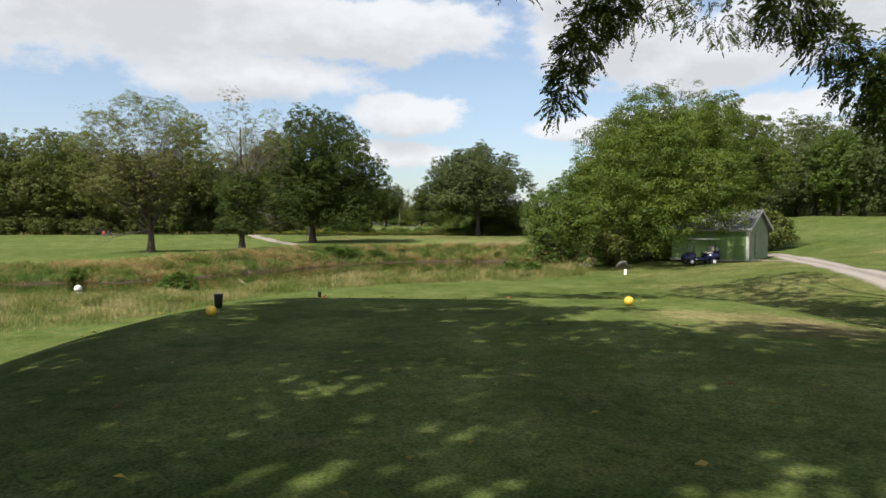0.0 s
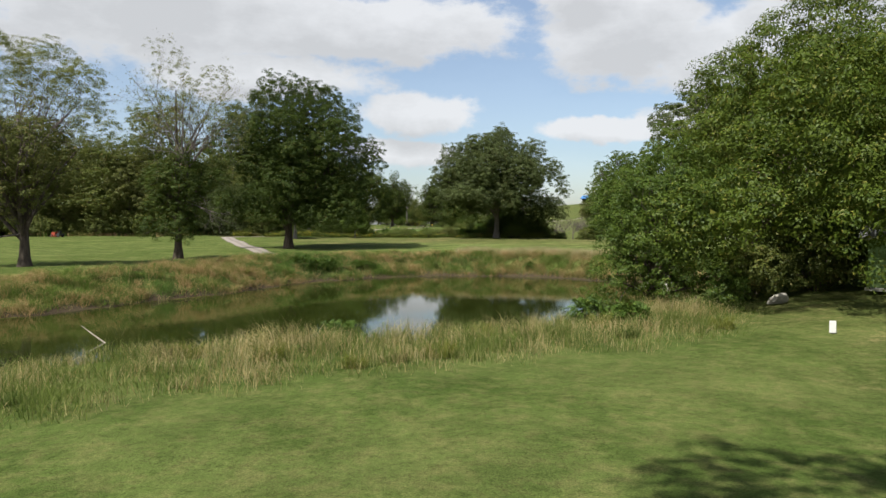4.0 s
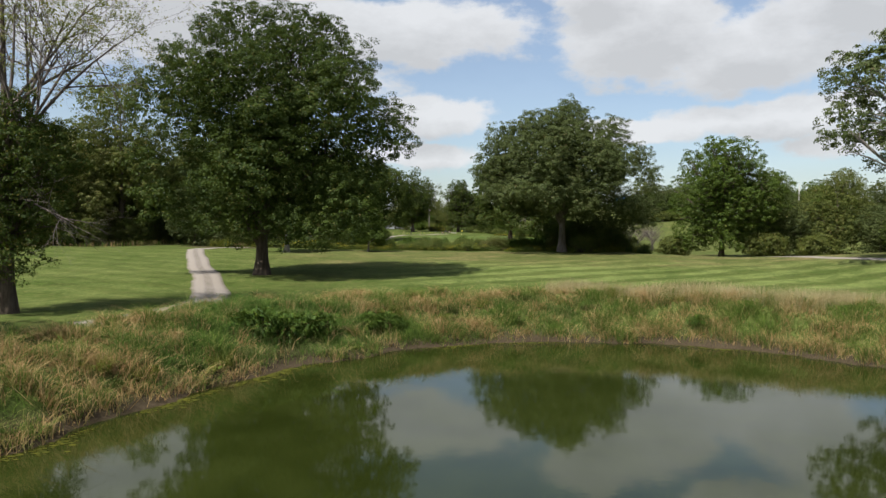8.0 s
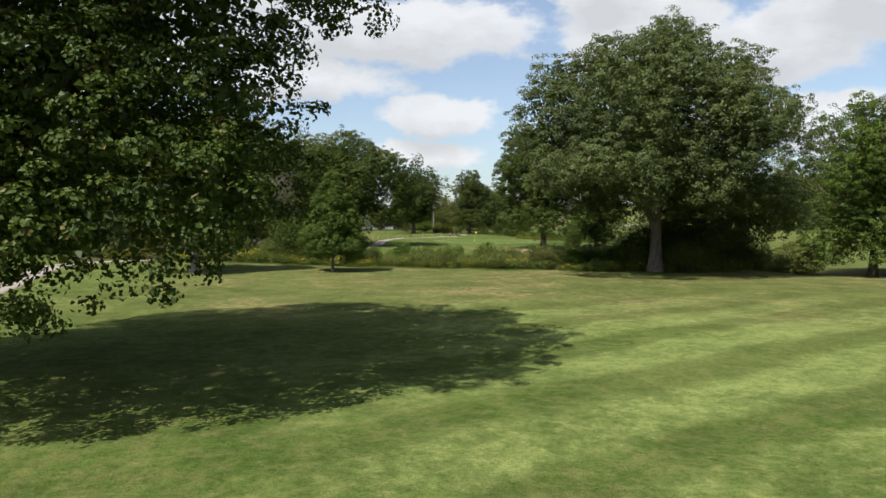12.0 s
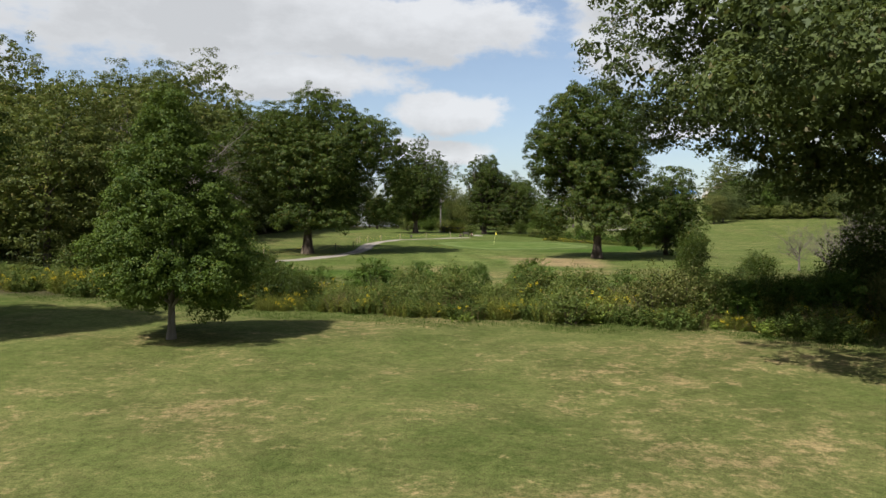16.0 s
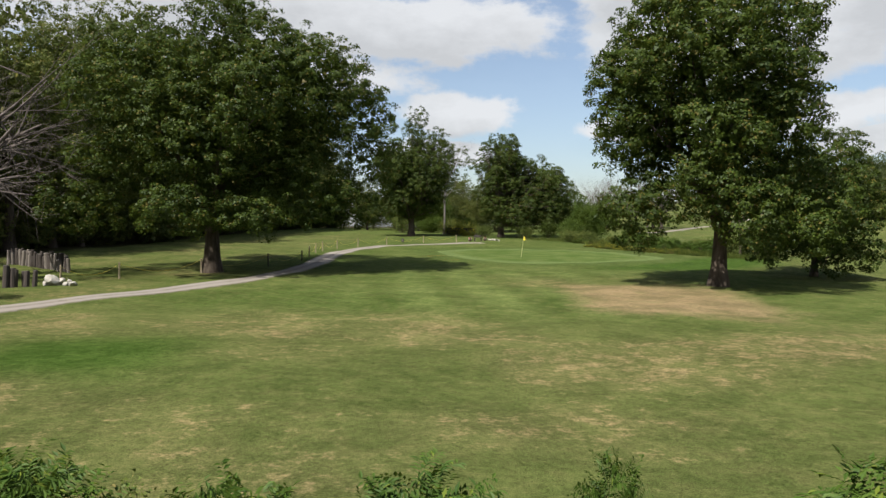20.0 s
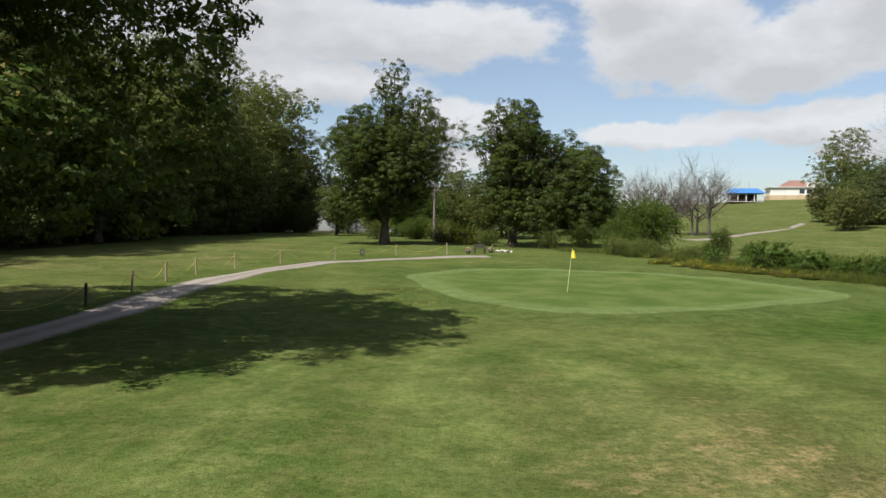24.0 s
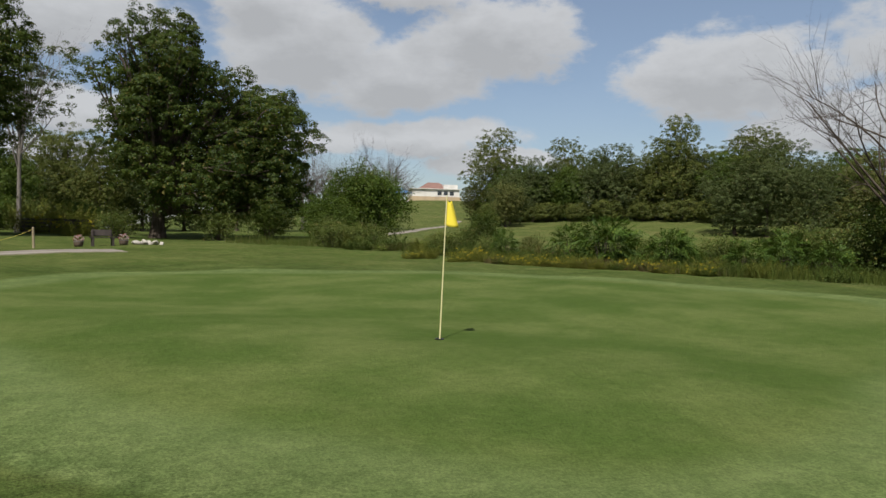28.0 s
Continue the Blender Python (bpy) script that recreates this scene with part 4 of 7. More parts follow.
def twig_crown(parent, cx, cy, z0, top, n, seed, mat, radius=0.045, spread=0.5, up=0.3, depth=2, fan=0.38, leafy=0, leaf=None):
    """A head of bare twigs, with a few leaves at their ends."""
    r = np.random.RandomState(seed)
    lines = []
    for i in range(n):
        w = unit(np.array([r.normal() * fan, r.normal() * fan, 1.1]))
        lines += bare_lines(np.array([cx + r.normal() * 0.4, cy + r.normal() * 0.4, z0 + r.uniform(-1, 1.5)]), w, (top - z0) * r.uniform(0.42, 0.62), radius, depth, r, spread, up)
    head = piece("twig_head", mesh_of("twig_head", *tubes(lines, 4), mat, True), parent, "bare grey twigs")
    if leafy:
        tips = np.array([q[0][r.randint(2, 5)] for q in lines if q[1][0] < radius * 0.4])
        tips = np.repeat(tips, leafy, 0) + r.normal(size=(len(tips) * leafy, 3)) * 0.13
        tips = tips[r.rand(len(tips)) < 0.75]
        v, f = leaves(tips, r.normal(size=tips.shape), r.normal(size=tips.shape) + np.array([0, 0, 0.6]), 0.13 * r.uniform(0.7, 1.2, len(tips)), 0.08)
        piece("thin_foliage", mesh_of("thin_foliage", v, f, leaf), parent, "sparse yellowing leaves")
    return head


LEAF_HIGH = leaf_material("high_leaf", (0.092, 0.113, 0.028), (0.162, 0.178, 0.051), (0.184, 0.162, 0.059), 0.15, 0.4)
LEAF_THIN = leaf_material("thin_leaf", (0.124, 0.132, 0.028), (0.223, 0.223, 0.061), (0.231, 0.181, 0.066), 0.15, 0.45)
twig_crown(bpy.data.objects["half_bare_tree"], 0, 0, 6.5, 15.8, 13, 21, BARK_TWIG, 0.085, 0.8, 0.10, 3, 0.75, 4, LEAF_THIN)
twig_crown(bpy.data.objects["half_bare_tree.001"], 0.6, 0, 8, 18.0, 11, 22, BARK_TWIG, 0.095, 0.8, 0.16, 3, 0.42, 4, LEAF_THIN)
piece("upper_foliage", crown_mesh("upper_foliage", pa_top, 2000, 26, LEAF_HIGH, 0.105, 0.6, 0.55, 23), bpy.data.objects["half_bare_tree"], "thin pale upper leaves")
piece("upper_foliage", crown_mesh("upper_foliage", pb_top, 700, 24, LEAF_HIGH, 0.095, 0.6, 0.5, 24), bpy.data.objects["half_bare_tree.001"], "thin pale upper leaves")

r = np.random.RandomState(77)
limb = bare_lines(np.array([-0.2, -0.2, 2.3]), unit(np.array([-0.85, -0.35, -0.12])), 4.2, 0.07, 3, r, 0.6, -0.04)
piece("dead_limb", mesh_of("dead_limb", *tubes(limb, 4), BARK_TWIG, True), bpy.data.objects["half_bare_tree"], "bare drooping dead limb")
limb = bare_lines(np.array([1.0, -0.6, 5.2]), unit(np.array([0.9, -0.3, -0.35])), 3.6, 0.05, 3, r, 0.7, -0.08)
piece("dead_limb", mesh_of("dead_limb", *tubes(limb, 4), BARK_TWIG, True), bpy.data.objects["half_bare_tree.001"], "bare drooping dead limb")

pc = lobes_in(0.6, -0.5, 10.6, 10.2, 8.0, 8.4, 52, 0.28, 13, 0.86) + shoots(0.6, -0.5, 11.4, 10.0, 8.0, 8.6, 40, 1.0, 113) + [(1.0, 0, 19.4, 2.0, 1), (-2.2, 0, 19.6, 1.9, 1.1), (4.5, 0.5, 17.6, 2.2, 1), (10.4, -1, 10.0, 1.8, 0.8), (-5, 1, 4.6, 2.2, 0.6), (3, -3, 4.0, 2.2, 0.6), (7, 1, 5.2, 2.2, 0.7), (7.2, -4.6, 5.4, 1.6, 0.8), (8.2, -4.0, 4.6, 1.4, 0.8), (6.4, -5.2, 4.0, 1.5, 0.8), (7.6, -4.4, 3.7, 1.2, 0.8), (5.4, -5.4, 3.2, 1.4, 0.8), (3.8, -5.6, 3.6, 1.6, 0.8), (6.0, -4.6, 6.6, 1.7, 0.8), (8.6, -3, 6.6, 1.7, 0.8), (-7.5, -1, 5.6, 2.2, 0.7)]
grow("maple_tree", -20.65, 110.5, "broad dense maple with dark green crown over mown grass", 21, 0.46, pc, LEAF_SHADY, BARK, 8400, 24, 0.155, 0.85, 0.7, 13, 0.16, limbs=14, core=2.2, three=False)
po = lobes_in(-0.2, 0, 9.8, 9.7, 8.8, 6.8, 58, 0.28, 14, 0.9) + lobes_in(-0.6, 0, 15.2, 4.6, 4.4, 3.6, 18, 0.42, 214, 0.9) + shoots(-0.2, 0, 10.4, 9.2, 8.8, 6.4, 30, 1.0, 114) + shoots(-0.6, 0, 15.2, 4.6, 4.4, 3.8, 14, 0.8, 115)
po += [(-7.4, 0, 14.6, 2.4, 0.9), (6.2, 0, 15.2, 2.2, 0.9), (9.4, 0, 12.0, 2.2, 0.9), (-3, -4, 6.4, 1.9, 0.8), (2, -5, 5.8, 2.1, 0.8), (-1.0, -3.2, 8.4, 2.4, 0.9), (3.0, -2.4, 8.8, 2.4, 0.9), (-4.4, -2.2, 9.0, 2.4, 0.9), (6.5, 3, 4.0, 2.0, 0.9), (10.6, 1, 4.6, 2.0, 0.9), (3.4, 3.4, 4.4, 1.6, 0.9), (-6, -3.4, 6.8, 2.0, 0.8), (5.4, -4, 6.0, 2.0, 0.8), (0, -6, 8.0, 2.2, 0.8), (-5, -6, 8.4, 2.0, 0.8), (8, -3, 5.4, 1.8, 0.8), (4, -6.4, 8.6, 2.1, 0.8), (-7.6, -4.6, 7.6, 1.8, 0.8), (-2.6, -7.2, 10.6, 2.4, 0.9), (2.6, -7.4, 11.2, 2.4, 0.9), (0.4, -6.4, 13.6, 2.4, 0.9), (-4.6, -6.6, 12.6, 2.2, 0.9), (5.6, -6.2, 10.4, 2.2, 0.9), (1.2, -7.0, 6.4, 1.9, 0.8), (-2.6, -6.6, 6.2, 1.9, 0.8), (-8.4, -3, 12.2, 2.2, 0.9)]
po += [(-4, 2, 5.8, 1.6, 0.8), (-2.4, 3, 5.6, 1.5, 0.8), (-5.6, 1, 6.2, 1.5, 0.8), (2.5, 2.4, 4.4, 1.6, 0.8), (4.8, 1, 3.9, 1.8, 0.8), (-9.4, -5.4, 6.8, 0.9, 0.6), (-9.4, -7.6, 6.6, 0.9, 0.6), (-8.4, -8.8, 6.6, 1.0, 0.6), (-7.2, -9.6, 6.8, 1.0, 0.6), (-6.0, -10.0, 7.0, 1.1, 0.6), (-8.4, -6.6, 6.4, 0.8, 0.6), (-4.8, -10.4, 7.2, 1.1, 0.6), (-9.4, -9.2, 7.6, 1.0, 0.6), (-7.4, -7.4, 7.4, 1.1, 0.6), (-6.2, -8.4, 7.8, 1.2, 0.6), (-3.4, -10.0, 7.4, 1.2, 0.6), (-8.6, 5.8, 9.6, 1.7, 0.8), (-7.0, 8.0, 8.8, 1.7, 0.8), (-10.2, 5.6, 10.6, 1.2, 0.8), (-5.4, 9.2, 8.2, 1.5, 0.8), (-8.0, 7.2, 7.6, 1.0, 0.8), (10.8, 0, 10.2, 1.7, 0.8), (11.6, 0, 8.2, 1.5, 0.8), (8, 1, 3.8, 2.4, 0.8), (5.5, 1, 3.2, 2.0, 0.8), (9.5, 0, 5.6, 2.2, 0.8)]
grow("oak_tree", 7.3, 146.6, "old spreading oak with stout grey trunk at the hedge", 20.5, 0.46, po, LEAF_OAK, BARK_OAK_SHADED, 10500, 24, 0.17, 0.8, 0.72, 14, 0.2, limbs=22, core=2.6)
grow("young_tree", -17.2, 144.2, "young tree with a slim trunk on dry grass", 7.4, 0.12, cone_lobes(1.35, 7.1, 2.5, 46, 15), LEAF_BRIGHT, BARK_GREY, 3300, 24, 0.10, 0.62, 0.40, 15, 0.16, limbs=8, core=1.6, three=False)
grow("roadside_tree", -27.3, 143.2, "leafy tree with grey trunk beside the gravel path", 11.2, 0.3, lobes_in(0, 0, 6.7, 5.0, 4.8, 4.2, 34, 0.34, 16, 0.88), LEAF_MAPLE, BARK_GREY, 3600, 22, 0.155, 0.75, 0.62, 16, 0.3, core=2.0)
pd = lobes_in(0.8, 0, 9.2, 7.8, 7, 8.6, 48, 0.30, 17, 0.88) + shoots(0, 0, 10.0, 7.4, 7, 8.4, 24, 1.1, 117) + [(-5.0, 0, 3.6, 2.6, 0.9), (5.0, 0, 3.4, 2.8, 0.9), (0, -2, 3.0, 2.6, 0.8)]
grow("lime_green_tree", 34.2, 165.5, "bright green round tree beyond the fairway", 19, 0.4, pd, LEAF_BRIGHT, BARK, 4600, 22, 0.2, 0.75, 0.75, 17, core=2.0)
pmr = lobes_in(-0.4, 0, 9.5, 6.2, 6.2, 7.2, 34, 0.30, 18, 0.84) + shoots(-0.4, 0, 9.5, 6.2, 6.2, 7.2, 34, 0.95, 118) + [(0.4, 0, 16.0, 1.8, 0.9), (-1.7, 0, 15.6, 1.8, 0.9), (2.6, 0, 14.2, 1.8, 0.9), (-4.5, -1, 4.4, 2.0, 0.7), (0, -4, 3.8, 2.0, 0.7), (5, -1, 4.2, 2.0, 0.7), (5.2, 0.6, 2.9, 1.5, 0.8), (3.2, -3.0, 2.9, 1.4, 0.8), (-4.6, 0.4, 3.2, 1.4, 0.8), (6.2, 1.0, 4.6, 1.6, 0.8)]
grow("maple_tree", 3.5, 194.2, "upright maple over a bare sandy patch of turf", 17, 0.42, pmr, LEAF_MAPLE, BARK, 5200, 24, 0.19, 0.8, 0.75, 18, 0.15, limbs=14)
pml = lobes_in(-0.3, 1.8, 9.7, 9.8, 8.6, 7.0, 46, 0.30, 19, 0.86) + shoots(-0.3, 1.8, 9.7, 9.6, 8.4, 7.2, 44, 1.1, 119) + [(0.6, 0, 15.4, 2.2, 0.9), (3.5, 0, 14.2, 2.2, 0.9), (9.4, 0, 9.6, 2.0, 0.9), (7, -1, 4.6, 2.2, 0.7), (9.4, 2.5, 7.6, 1.9, 0.9), (9.2, 2.5, 5.8, 1.8, 0.9), (8.8, 2.6, 4.3, 1.5, 0.9), (9.2, 3, 10.2, 2.0, 0.9), (8.2, 2, 12.0, 2.0, 0.9), (8.0, 0.2, 4.4, 1.5, 0.9), (-7.5, -2, 4.0, 2.4, 0.7), (0, -5, 3.8, 2.2, 0.7), (4, -4, 3.6, 2.0, 0.6)]
grow("maple_tree", -26.8, 198.2, "wide low-hanging maple beside the gravel path", 17, 0.48, pml, LEAF_MAPLE, BARK, 7000, 24, 0.19, 0.8, 0.75, 19, 0.15, limbs=14)
grow("maple_tree", 12.5, 203, "smaller dark maple behind the upright one", 10.0, 0.22, lobes_in(0.2, 0, 4.9, 3.9, 3.9, 4.5, 24, 0.36, 20) + [(-3.2, -0.5, 2.0, 1.5, 0.8), (2.6, -1, 1.7, 1.5, 0.8), (0, -2.4, 1.6, 1.6, 0.8)], LEAF_MAPLE, BARK, 1500, 22, 0.2, 0.8, 0.7, 20, 0.15)

# the thicket on the pond's east bank, by the shed
pw = lobes_in(3.6, -1, 7.6, 6.4, 7.0, 5.6, 44, 0.34, 31, 0.90) + shoots(3.6, -1, 7.8, 6.4, 7.0, 5.6, 30, 1.0, 131) + [(0.6, -1, 11.4, 1.3, 1), (2.6, -1, 11.3, 1.3, 1), (6.2, -2, 10.8, 1.4, 1), (1.8, -10.2, 3.4, 1.3, 0.8), (3.2, -10.4, 4.2, 1.3, 0.8), (4.2, -10.4, 5.2, 1.3, 0.8), (0.4, -9.8, 3.6, 1.5, 0.8), (2.4, -9.8, 5.6, 1.5, 0.8), (3.0, -7.5, 4.6, 1.8, 0.8), (0.5, -8.0, 5.6, 1.9, 0.8), (-2, -7.0, 4.0, 1.9, 0.8), (-4.5, -6.0, 3.4, 1.9, 0.8), (4.8, -5.8, 5.4, 1.8, 0.8), (-1.5, -8.6, 7.5, 2.0, 0.9), (2.0, -8.0, 8.5, 1.9, 0.9), (6.2, -4.5, 7.0, 1.9, 0.9), (4.8, -9.8, 3.6, 1.4, 0.8), (5.4, -9.2, 5.2, 1.6, 0.8), (3.8, -9.6, 6.6, 1.7, 0.8), (5.6, -8.4, 7.2, 1.8, 0.8), (2.8, -10, 3.0, 1.3, 0.8), (0.8, -10, 2.6, 1.4, 0.8)]
grow("walnut_tree", 14.5, 59, "large bright green walnut overhanging the pond bank", 15, 0.36, pw, LEAF_WALNUT, BARK, 3300, 42, 0.21, 0.46, 1.25, 31, 0.2, droop=0.35, limbs=16, core=1.4)
grow("bushy_tree", 9.0, 56.5, "low bushy tree leaning over the pond edge", 7.4, 0.16, lobes_in(0.6, 0, 4.0, 3.3, 3.3, 3.5, 26, 0.36, 32) + [(-1.6, -0.5, 1.4, 1.4, 0.8), (1.5, -2, 1.3, 1.7, 0.8)], LEAF_BRIGHT, BARK, 2200, 22, 0.15, 0.5, 0.55, 32, 0.15)
grow("walnut_tree", 25.5, 67, "tall walnut behind the green shed", 15, 0.34, lobes_in(0, 0, 9.0, 7.4, 6, 6.0, 30, 0.30, 33), LEAF_WALNUT, BARK, 2400, 20, 0.24, 0.5, 0.8, 33, 0.2, droop=0.4)
grow("bankside_tree", 18.5, 69, "leafy tree on the pond's east bank", 13, 0.3, lobes_in(0, 0, 7.0, 5.5, 5, 6.2, 24, 0.34, 34), LEAF_WALNUT, BARK, 1800, 20, 0.24, 0.5, 0.8, 34, 0.15, droop=0.4)
pe_l = lobes_in(0, 0, 12.5, 10.5, 9.5, 8.0, 36, 0.27, 35, 0.84) + shoots(0, 0, 12.5, 10.3, 9.5, 8.0, 26, 1.2, 135) + [(-9.5, 0, 11, 2.2, 0.9), (-8.0, 0, 15.5, 2.2, 0.9)]
grow("oak_tree", 36, 116, "tall oak on a shaded grass mound", 21, 0.6, pe_l, LEAF_OAK, BARK_GREY, 3000, 20, 0.26, 0.75, 0.8, 35, 0.3, core=0.7)

# behind the green
pf = lobes_in(0.0, 0, 7.6, 5.8, 5, 6.6, 40, 0.32, 41, 0.86) + shoots(0, 0, 8, 5.8, 5, 6.4, 18, 0.9, 141) + [(0.8, 0, 16.9, 1.4, 1.2), (0.2, 0, 14.9, 1.6, 1.1), (3.6, 0, 13.8, 1.5, 1.1), (4.4, 0, 11.5, 1.7, 1), (-4.4, 0, 4.0, 2.2, 0.9), (1.0, 0, 13, 2.0, 1)]
grow("cottonwood_tree", -20.6, 254.8, "tall loose-crowned cottonwood beyond the green", 18.5, 0.4, pf, LEAF_MAPLE, BARK, 5000, 26, 0.15, 0.85, 0.62, 41, 0.15, core=2.4)
pg = lobes_in(0.4, 0, 9.2, 3.7, 3.8, 5.0, 30, 0.36, 42, 0.88) + lobes_in(5.4, 0, 6.3, 4.6, 4.4, 5.0, 30, 0.36, 242, 0.88) + shoots(0.4, 0, 9.4, 3.7, 3.8, 5.0, 12, 0.8, 142) + shoots(5.6, 0, 6.6, 4.4, 4.2, 4.8, 12, 0.8, 143) + [(0.8, 0, 13.6, 1.4, 1), (-3.6, 0, 10.4, 1.4, 0.9), (3.4, -2, 2.2, 1.8, 0.9), (6.6, -2, 2.0, 1.9, 0.9), (8.6, 0, 2.4, 1.8, 0.9), (1.6, -1.5, 4.2, 1.8, 0.9), (-1.2, -2.2, 4.4, 1.8, 0.9), (0.4, -2.6, 2.9, 1.6, 0.9), (-2.4, 0, 6.2, 1.7, 0.9), (2.4, -2.8, 3.0, 1.6, 0.9)]
grow("ash_tree", -7.7, 256.6, "dense dark tree behind the flag", 15, 0.38, pg, LEAF_MAPLE, BARK, 5000, 26, 0.15, 0.85, 0.62, 42, 0.2, core=2.4)
ph = lobes_in(0.5, 0, 11, 3.8, 3.4, 4.8, 16, 0.36, 43)
pale = grow("half_bare_tree", -16.6, 266.5, "thin pale-trunked tree with a sparse crown", 16, 0.19, ph, LEAF_OAK, BARK_GREY, 420, 20, 0.18, 0.7, 0.6, 43, 0.4, core=0.0)
twig_crown(pale, 0.4, 0, 8, 16, 5, 44, BARK_GREY)


# dead and bare trees
def dead_tree(name, x, y, label, h, radius, seed, depth=3, spread=0.5, up=0.2, boughs=7, lean=(0, 0), mat=BARK_GREY, reach=0.45, group=""):
    r = np.random.RandomState(seed)
    t = thing(name, (x, y, ground_z(x, y)), label, "tree", group)
    k = np.linspace(0, 1, 9)
    trunk = np.stack([lean[0] * k, lean[1] * k, -0.2 + (h * 0.6 + 0.2) * k], 1)
    piece("trunk", mesh_of("trunk", *tubes([(trunk, radius * (1 - 0.6 * k) * (1 + 0.6 * np.exp(-k * 9)))], 9), mat, True), t)
    lines = []
    for i in range(boughs):
        a, s = r.uniform(0, 2 * math.pi), r.uniform(0.35, 1.0)
        w = unit(np.array([math.cos(a), math.sin(a), r.uniform(0.2, 1.3)]))
        lines += bare_lines(np.array([lean[0] * s, lean[1] * s, h * 0.6 * s]), w, h * reach * r.uniform(0.6, 1.0), radius * 0.42 * (1.2 - 0.6 * s), depth, r, spread, up)
    piece("branch_head", mesh_of("branch_head", *tubes(lines, 4), mat, True), t)
    return t


dead_tree("dead_tree", -38.5, 189, "leafless grey dead tree with crooked limbs", 12.5, 0.5, 51, 3, 0.75, 0.0, 16, (0.6, -1.0), BARK_TWIG, 0.56)
dead_tree("dead_tree", 14.6, 222.8, "leafless dead tree with forked upright branches", 10.0, 0.13, 52, 3, 0.55, 0.2, 20, (-0.4, 0), BARK, 0.44)
bare_kinds = [dead_tree("bare_tree", bx, by, "leafless purple-brown tree on the far slope", 9.5, 0.24, 60 + i, 3, 0.5, 0.3, 18, mat=BARK_TWIG, reach=0.5, group="bare trees on the slope") for i, (bx, by) in enumerate(((13.5, 304), (18, 310)))]
for i, (bx, by, bh) in enumerate(((15.5, 307, 9.5), (20.5, 306, 9), (22.5, 311, 10), (24.2, 307, 8.5), (26.2, 311, 9.5), (27.6, 309, 12))):
    copy_thing(bare_kinds[i % 2], pose(bx, by, ground_z(bx, by), 0, 0, i * 67) @ Matrix.Scale(bh / 9.5, 4))
for i, (bx, by, bh) in enumerate(((27, 196, 4.6), (29.5, 199, 5.4), (31.2, 195, 4.6), (33, 201, 5.4), (25.5, 199.5, 4.2))):
    t = copy_thing(bare_kinds[i % 2], pose(bx, by, ground_z(bx, by), 0, 0, i * 83) @ Matrix.Scale(bh / 9.5, 4))
    tagged(t, "leafless purple-brown brushy tree in the valley", "tree", "bare trees in the valley")


# ---- woods: a few trees, repeated ----
def wood_tree(seed, h, rx, leaf, label, sprigs=1350, size=0.22, name="woodland_tree", low=0.0):
    lob = lobes_in(0, 0, h * (0.5 + low / 2), rx, rx, h * (0.5 - low / 2), 36, 0.32, seed, 0.86) + shoots(0, 0, h * (0.5 + low / 2), rx, rx, h * (0.5 - low / 2), 14, 1.0, seed)
    t = thing(name, (0, 0, -60), label, "tree", "woods round the course")
    piece("trunk", wood_mesh("trunk", h * 0.8, 0.02 * h, lob, BARK, 0.3, (0, 0), seed, 6), t)
    piece("crown", crown_mesh("crown", lob, sprigs, 20, leaf, size, 0.8, 0.85, seed, core=2.0), t)
    return t


KINDS = [wood_tree(71, 17, 6.0, LEAF_WOODS, "dark green woodland tree in full leaf"), wood_tree(72, 14, 5.2, LEAF_OLIVE, "olive green woodland tree, thinly leaved", 1150),
         wood_tree(73, 19, 6.5, LEAF_WOODS, "tall dark woodland tree in full leaf"), wood_tree(74, 15, 6.2, LEAF_OAK, "grey-green woodland tree with broad crown"), wood_tree(75, 12, 5.0, LEAF_BRIGHT, "fresh green tree at the wood's edge", 1150)]
used = set()


def plant(i, x, y, s=1.0, turn=0.0):
    """A woodland tree of kind i; the first of each kind is the one that was built."""
    m = pose(x, y, ground_z(x, y) - 0.1, 0, 0, turn)
    if i in used:
        t = copy_thing(KINDS[i], m)
    else:
        t = KINDS[i]
        t.matrix_basis = m
        used.add(i)
    t.scale = (s, s, s * (0.92 + 0.16 * math.sin(x * 1.7 + y)))
    return t


rw = np.random.RandomState(5)


def stand(line, rows, gap, depth, kinds, s=1.0, jitter=1.6):
    """A stand of trees along a line, several rows deep to its left."""
    p = np.array(line, float)
    d = np.concatenate([[0], np.cumsum(np.hypot(*np.diff(p, axis=0).T))])
    n = max(1, int(d[-1] / gap))
    for row in range(rows):
        for i in range(n + 1):
            k = (i + 0.5 * (row % 2)) * gap
            if k > d[-1]:
                continue
            x, y = np.interp(k, d, p[:, 0]), np.interp(k, d, p[:, 1])
            j = min(np.searchsorted(d, k, side="right"), len(p) - 1)
            t = unit(p[j] - p[j - 1])
            x += -t[1] * row * depth + rw.uniform(-jitter, jitter)
            y += t[0] * row * depth + rw.uniform(-jitter, jitter)
            plant(kinds[rw.randint(len(kinds))], x, y, s * rw.uniform(0.85, 1.15), rw.uniform(0, 360))


stand([(-54, 177), (-52.5, 200)], 2, 6.2, 8, [0, 2, 3], 1.05)
stand([(-51.5, 206), (-50, 228)], 3, 5.6, 6, [0, 2, 3, 2], 1.04)
stand([(-50, 234), (-50, 262)], 3, 5.6, 6, [0, 2, 3, 2], 1.38)
stand([(-50, 268), (-50, 285), (-48, 320)], 2, 6.2, 8, [0, 2, 3, 1], 1.3)
stand([(-125, 150), (-95, 157), (-63, 164), (-57, 176)], 2, 6.2, 8, [0, 1, 2, 1], 1.25)
stand([(-31, 167), (-36, 164.5), (-42, 164), (-50, 167)], 1, 4.5, 5, [3, 0], 0.70, 0.8)
